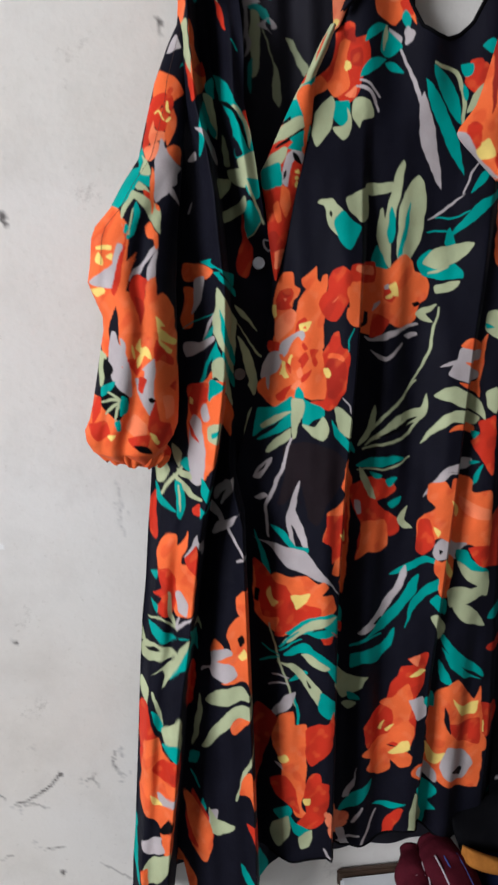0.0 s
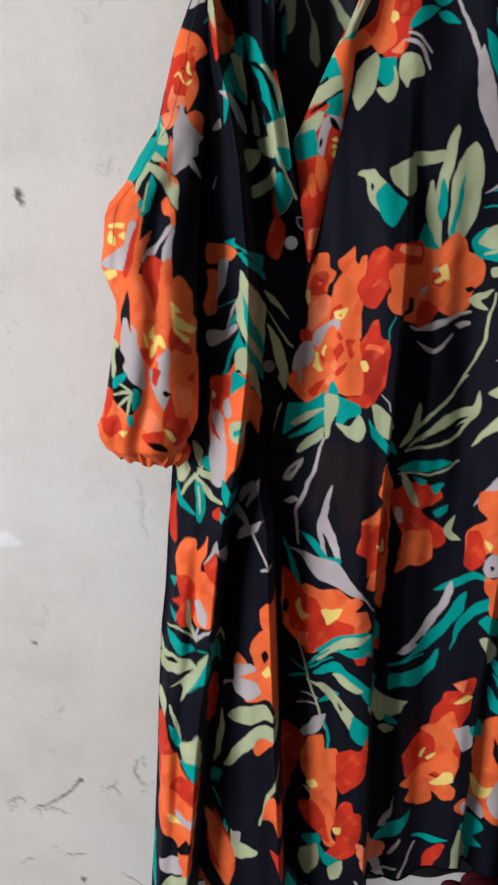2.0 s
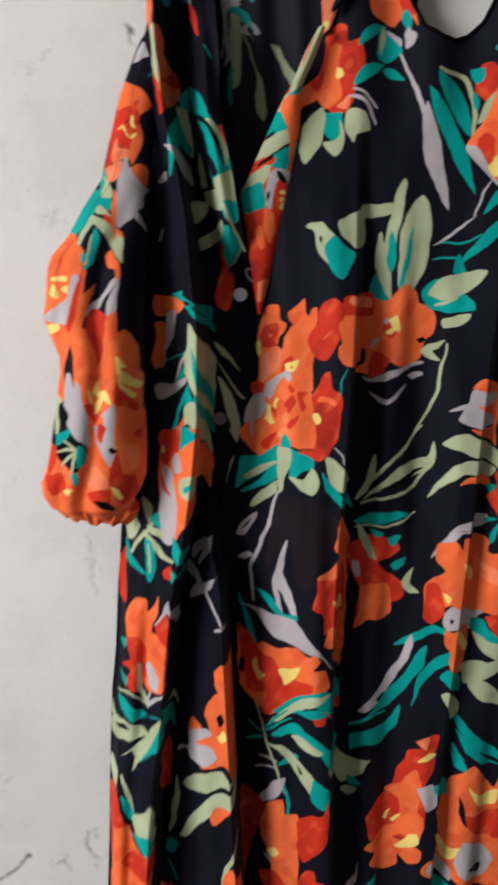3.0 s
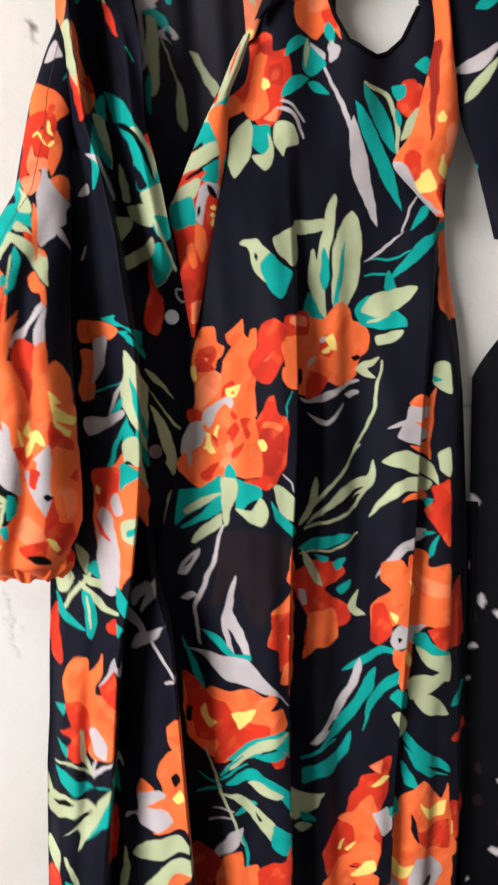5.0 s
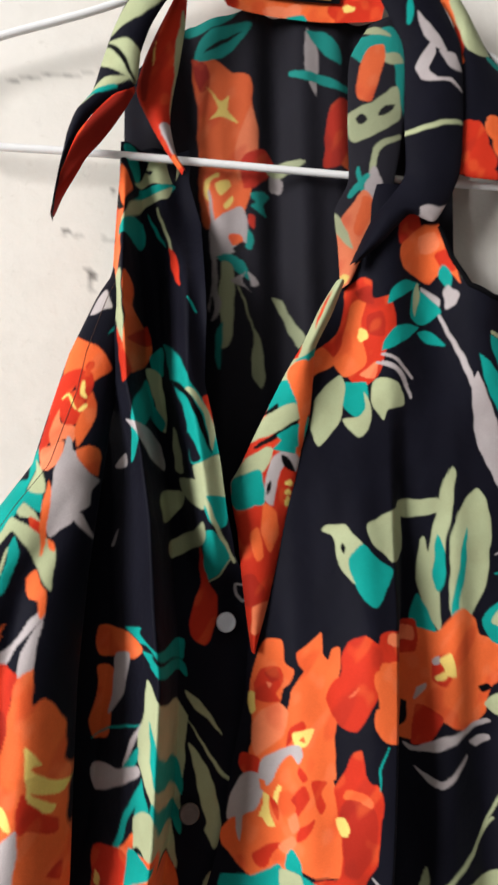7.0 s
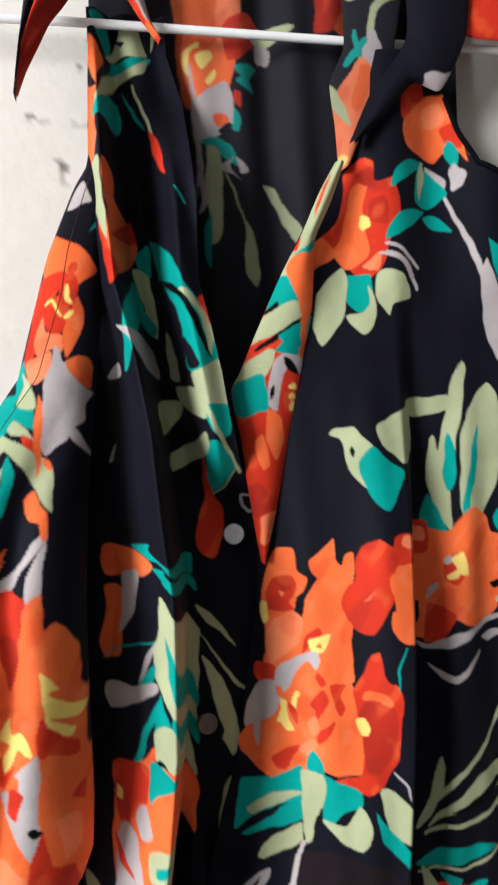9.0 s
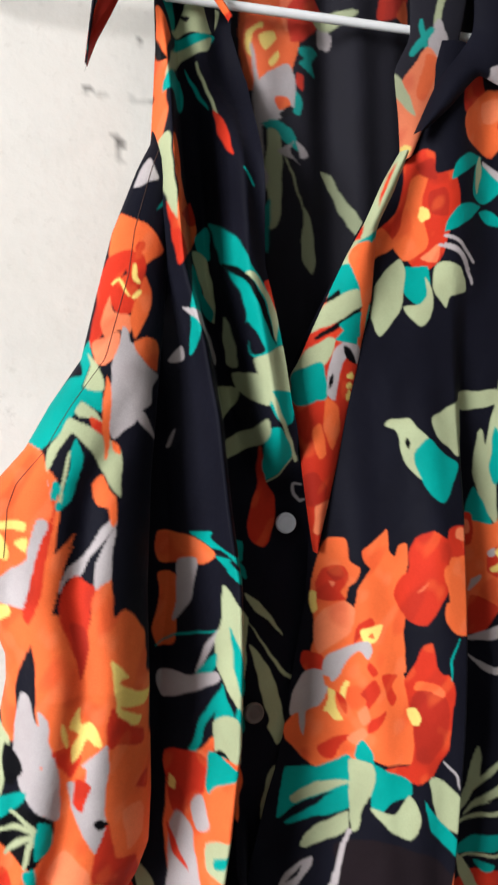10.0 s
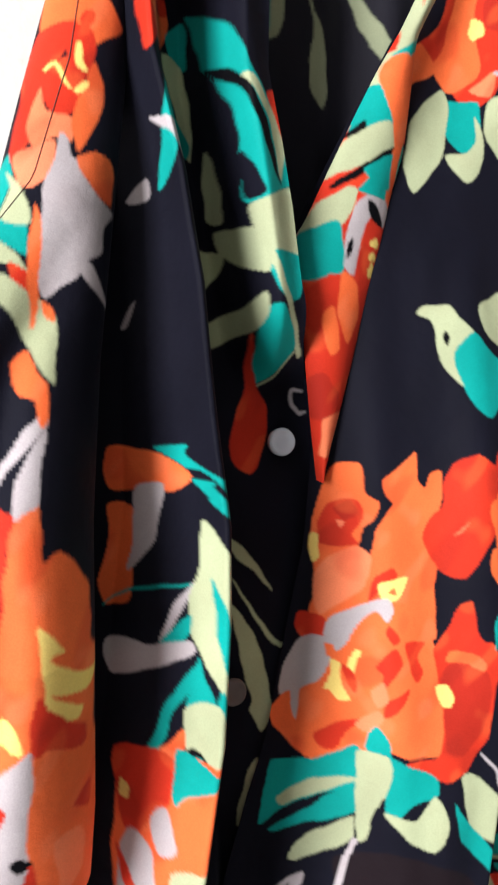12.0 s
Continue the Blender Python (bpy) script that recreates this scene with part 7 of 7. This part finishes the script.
loft("collar_left", [(-2.70, 189.8), (-3.90, 188.1), (-5.30, 186.6), (-6.30, 184.5), (-7.00, 182.4), (-7.60, 180.4), (-8.50, 179.2), (-9.00, 177.8), (-9.30, 175.8), (-9.60, 173.9), (-9.70, 172.8)],
     [(-1.70, 187.6), (-2.60, 186.5), (-3.40, 185.6), (-4.20, 184.2), (-4.80, 182.5), (-5.10, 180.6), (-6.70, 179.5), (-7.70, 178.5), (-8.50, 177.0), (-9.10, 175.5), (-9.60, 172.9)], -4.2, -4.9, 0.7, cl_print, CLOTH, tunic, "pointed collar leaf in navy and sage")
u_print = Print("d")
u_print.stroke("r", 0.08, -5.20, 180.30, -6.30, 179.90, -7.20, 179.00, -8.20, 177.60, -8.80, 176.20, -9.40, 174.70, -9.70, 172.90)
loft("collar_underside", [(-5.20, 180.3), (-6.30, 179.9), (-7.20, 179.0), (-8.20, 177.6), (-8.80, 176.2), (-9.40, 174.7), (-9.70, 172.9)],
     [(-5.10, 180.5), (-5.70, 179.4), (-6.30, 178.5), (-7.10, 177.4), (-7.80, 176.5), (-8.40, 175.4), (-9.10, 174.2), (-9.60, 173.0)], -5.1, -4.4, 0.25, u_print, CLOTH, tunic, "dark red underside of the collar point", 0.08, 0.12)
loft("collar_facing", [(-2.95, 186.9), (-3.88, 184.94), (-4.66, 183.09), (-5.13, 181.11), (-4.44, 179.39), (-3.39, 177.52), (-2.45, 176.17)], [(-2.14, 187.19), (-2.31, 185.09), (-2.65, 182.9), (-3.06, 180.73), (-3.16, 179.31), (-2.8, 177.56), (-2.21, 176.53)], -3.3, -3.0, 0.5, clb_print, CLOTH, tunic, "red inner facing of the collar")
loft("neckband", [(-0.55, 189.85), (-0.47, 188.66), (0.27, 187.23)], [(9.7, 189.98), (10.2, 188.55), (9.95, 186.9)], -2.6, -2.6, -0.8, nb_print, CLOTH, tunic, "orange neckband inside the collar")
loft("collar_back", [(-1.87, 191.66), (-1.5, 190.62), (-0.62, 189.77)], [(10.62, 191.71), (10.62, 190.85), (9.9, 189.84)], -2.2, -2.2, -0.9, cb_print, CLOTH, tunic, "fold of the collar behind the neck")
loft("collar_right", [(7.86, 189.78), (10.43, 189.38), (12.92, 188.12), (14.34, 185.6), (14.2, 179.99), (14.24, 176.9), (17.15, 176.43), (19.48, 174.98), (20.97, 173)],
     [(8.92, 190.42), (11.98, 190.21), (14.76, 188.45), (16.54, 185.42), (17.65, 183.86), (19.11, 181.66), (20.24, 178.23), (20.82, 175.12), (21.15, 172.84)], -3.6, -2.8, 0.7, cr_print, CLOTH, tunic, "pointed collar leaf with sage, orange and red print")
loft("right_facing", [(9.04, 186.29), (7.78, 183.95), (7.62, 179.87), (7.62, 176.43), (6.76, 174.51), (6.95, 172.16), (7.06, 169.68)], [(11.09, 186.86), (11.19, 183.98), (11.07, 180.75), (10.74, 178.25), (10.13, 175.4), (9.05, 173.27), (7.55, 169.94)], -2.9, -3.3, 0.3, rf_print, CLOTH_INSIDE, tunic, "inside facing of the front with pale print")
loft("collar_stand", [(9.33, 187.72), (10.89, 184.35), (10.88, 179.93), (10.84, 176.44), (8.83, 173.74), (7.42, 170.9)], [(13.02, 187.66), (14.38, 184.64), (14.48, 180.18), (14.12, 176.46), (12.6, 173.67), (11.04, 174.01), (9.27, 172.19), (7.61, 170.8)], -3.8, -4.1, 0.6, crb_print, CLOTH, tunic, "navy collar fold with grey sprigs")
loft("right_sleeve_fold", [(21.14, 174.89), (21.82, 170.51), (20.81, 166.28), (19.93, 163.52), (18.28, 161.13), (19.88, 159.29), (22.24, 157.05)], [(22.54, 174.25), (23.06, 170.19), (23.65, 167.13), (23.88, 163.64), (22.84, 159.88), (22.58, 158.64), (22.34, 156.96)], -4.2, -4.4, 1.0, rs_print, CLOTH, tunic, "orange fold at the top of the sleeve")
loft("right_sleeve", [(21.76, 173.54), (22.74, 171.15), (24.04, 167.62), (24.76, 164.14), (26.11, 161.39), (27.18, 158.56), (28.2, 155.17)], [(24.93, 177.9), (32.44, 173.17), (33.36, 167.86), (34.27, 163.14), (34.51, 160.03), (34.18, 156.85), (33.28, 153.62)], -3.4, -3.2, 1.6, rt_print, CLOTH, tunic, "navy sleeve with grey and sage leaves", ripple=0.2)

# stitched seam down the sleeve
zs = np.linspace(170.5, 150.5, 60)
xs = sleeve_left(zs) + line(zs, [150, 156, 163, 170.5], [1.1, 1.0, 1.3, 0.5])
part("sleeve_seam", tube([(a / 100, float(sleeve_y(np.array(a), np.array(b))) / 100 - 0.0002, b / 100) for a, b in zip(xs, zs)], 0.00013, 6), SEAM, tunic)

# piping along the shoulder opening and the hem
def piping(name, xs, zs, ys, mat, radius=0.0011):
    part(name, tube([(a / 100, c / 100, b / 100) for a, b, c in zip(xs, zs, ys)], radius, 8), mat, tunic)


xs = np.linspace(13.4, 20.7, 40)
hem_ink = Print("n")
piping("opening_edge", xs, front_top(xs), front_y(xs, front_top(xs)) - 0.05, BLACK_CLOTH, 0.0016)
xs = np.linspace(0.2, 26, 90)
piping("hem_edge", xs, front_hem(xs), front_y(xs, front_hem(xs)) - 0.02, BLACK_CLOTH, 0.0013)


def button(x, y, z, tilt, mat, label, r=0.0058):
    """Domed pearl button with a raised rim."""
    bm = bmesh.new()
    prof = [(0.0, 0.0020), (0.45, 0.0020), (0.68, 0.0018), (0.78, 0.0024), (0.9, 0.0024), (1.0, 0.0012), (1.0, -0.0006), (0.0, -0.0008)]
    rings = []
    for rr, h in prof:
        rings.append([bm.verts.new((r * max(rr, 0.01) * math.cos(k * math.pi / 12), -h, r * max(rr, 0.01) * math.sin(k * math.pi / 12))) for k in range(24)])
    for a, b in zip(rings[:-1], rings[1:]):
        for k in range(24):
            bm.faces.new((a[k], a[(k + 1) % 24], b[(k + 1) % 24], b[k])).smooth = True
    bmesh.ops.recalc_face_normals(bm, faces=bm.faces[:])
    ob = part("button", bm, mat, tunic, label)
    ob.location, ob.rotation_euler = (x / 100, y / 100, z / 100), (radians(-8), 0, radians(tilt))
    return ob


for p, tilt, mat, label in (((0.08, 150.15), 4, PEARL, "round pearl button"), ((-2.01, 139.82), 6, SHADED_PEARL, "round pearl button in a darker, shaded tone")):
    button(p[0], float(left_y(np.array(p[0]), np.array(p[1]))) - 0.5, p[1], tilt, mat, label)

# woven label: black satin with a gold line and an unreadable gold word
loft("neck_label", [(1.57, 189.16), (1.46, 188.24)], [(7.62, 189.15), (7.38, 188.05)], -2.2, -2.2, -0.12, Print("k"), CLOTH, tunic, "black woven label with gold thread")
for k, (p, q, r) in enumerate((((2.13, 188.54), (6.84, 188.23), 0.0005), ((4.7, 189.17), (7.23, 188.81), 0.0010), ((4.7, 188.79), (6.96, 188.51), 0.0007))):
    pts = [((p[0] + (q[0] - p[0]) * s) / 100, -0.0226 + 0.0012 * math.sin(math.pi * (0.25 + 0.7 * s)), (p[1] + (q[1] - p[1]) * s + (0.12 * math.sin(40 * s + k) if k else 0)) / 100) for s in np.linspace(0, 1, 40)]
    part("label_stitching", tube(pts, r, 6), GOLD, tunic)

# hanger
hanger = thing("clothes_hanger", "white plastic-coated wire clothes hanger on a wall nail", "hanger")
HY = -0.024
arm = [(-13.4, 184.35), (-16.6, 182.95), (-18.0, 180.75), (-17.2, 178.65), (-14.5, 177.85), (-8, 177.65), (0, 177.35), (7.7, 177.05), (15, 176.75), (22, 176.55), (24.6, 177.15), (25.4, 178.95), (24.2, 180.95), (21, 182.95)]
neck = [(4.0, 191.65), (-2.4, 188.75), (-7.5, 186.45), (-13.4, 184.35)]
path = neck[:-1] + arm + [(16, 185.6), (11, 188.2), (5.0, 191.4)]
part("wire_frame", tube(spline3([(a / 100, HY + 0.0015 * math.sin(a), b / 100) for a, b in path], 8), 0.0024), WHITE_WIRE, hanger)
hook = [(4.4, 190.6), (4.4, 193.5), (4.6, 195.5), (6.4, 196.6), (7.6, 198.4), (6.4, 200.4), (4.4, 200.6), (3.0, 199.2)]
part("hook", tube(spline3([(a / 100, HY, b / 100) for a, b in hook], 8), 0.0022), WHITE_WIRE, hanger)
nail = part("nail", tube([(0.050, 0.02, 2.0005), (0.050, -0.045, 2.0025)], 0.002, 10), STEEL)
tagged(nail, "small steel nail in the wall holding the hanger", "nail")

# ---- beside and below ----
dark_shirt = thing("patterned_garment", "black garment with grey-white pattern hanging beside the tunic", "garment")
dg_print = Print("k")
dg_rng = random.Random(9)
for k in range(90):
    x0, z0 = dg_rng.uniform(28, 44), dg_rng.uniform(78, 146)
    dg_print.blob("wwmk"[k % 4], x0, z0, dg_rng.uniform(0.2, 0.7), dg_rng.uniform(0.2, 0.9))
gx, gz = np.meshgrid(np.linspace(0, 1, 110), np.linspace(150, 77, 360))
gx = line(gz, [77, 100, 126, 143, 150], [27.6, 27.8, 28.3, 28.2, 31]) + gx * 13
sheet("drape", gx, -1.4 - 1.1 * np.sin(0.9 * gx + 0.03 * gz) - 2.0 * ease(27, 31, gx), gz, dg_print, CLOTH, dark_shirt, "", 0.2)
gx, gz = np.meshgrid(np.linspace(26.3, 29.2, 30), np.linspace(131, 77, 120))
sheet("lining", gx, -0.9 - 0.4 * np.sin(2 * gx), gz, Print("k"), CLOTH, dark_shirt, "plain black lining", 0.2)

cabinet = thing("cabinet", "low white cabinet with a dark wooden top edge", "cabinet")
part("body", box_bm(0.098, 0.62, -0.33, -0.006, 0.0, 0.728, 0.002), WHITE_BOARD, cabinet, "white board body")
part("top", box_bm(0.094, 0.63, -0.34, -0.014, 0.730, 0.748, 0.003), WHITE_BOARD, cabinet, "white board top")
part("back_rail", box_bm(0.092, 0.63, -0.012, -0.004, 0.730, 0.752, 0.002), WOOD, cabinet, "dark wood back rail")


def bundle(name, label, mat, pts, radius, squash, seed, stripes=()):
    """A crumpled hanging roll of cloth."""
    bm = tube(spline3(pts, 14), radius, 28, lambda s: 0.55 + 0.45 * math.sin(math.pi * min(max(s, 0.06), 0.94)))
    rng = Vector((seed * 3.1, seed * 1.7, seed))
    for v in bm.verts:
        k = noise.noise(v.co * 26 + rng) * 0.012 + noise.noise(v.co * 70 + rng) * 0.003
        v.co += Vector((k, k * squash, -k * 0.5))
    ob = thing(name, label, "cloth")
    part("folded_cloth", bm, mat, ob)
    for stripe_mat, shift in stripes:
        line_pts = [(p[0] + shift, p[1] - radius * 0.66, p[2] + radius * 0.74) for p in spline3(pts, 14)][6:-6]
        part("woven_stripe", tube(line_pts, 0.0011, 6), stripe_mat, ob)
    return ob


bundle("plaid_cloth", "maroon plaid cotton cloth lying on the cabinet", MAROON, [(0.176, -0.035, 0.80), (0.170, -0.075, 0.795), (0.163, -0.125, 0.786), (0.160, -0.185, 0.774)], 0.023, 0.5, 1, ((STRIPE, 0.006), (STRIPE, -0.004), (STRIPE, 0.010), (BLUE_STRIPE, 0.001)))
bundle("plaid_cloth", "maroon plaid cotton cloth folded over on the cabinet", MAROON, [(0.202, -0.035, 0.808), (0.206, -0.08, 0.806), (0.212, -0.13, 0.792), (0.222, -0.19, 0.778)], 0.030, 0.5, 2, ((STRIPE, 0.008), (STRIPE, -0.012), (BLUE_STRIPE, -0.002), (BLUE_STRIPE, 0.014)))
bundle("navy_cloth", "dark navy cloth heaped on the cabinet", NAVY, [(0.245, -0.06, 0.785), (0.29, -0.09, 0.790), (0.36, -0.11, 0.79), (0.45, -0.10, 0.785)], 0.040, 0.6, 3)
bundle("mustard_cloth", "mustard cloth folded on the dark heap", MUSTARD, [(0.224, -0.072, 0.832), (0.245, -0.090, 0.830), (0.275, -0.105, 0.824)], 0.010, 0.6, 4)
bundle("black_cloth", "black cloth heaped on the cabinet", BLACK_CLOTH, [(0.235, -0.03, 0.82), (0.29, -0.04, 0.835), (0.36, -0.05, 0.84), (0.46, -0.05, 0.82)], 0.038, 0.6, 5)
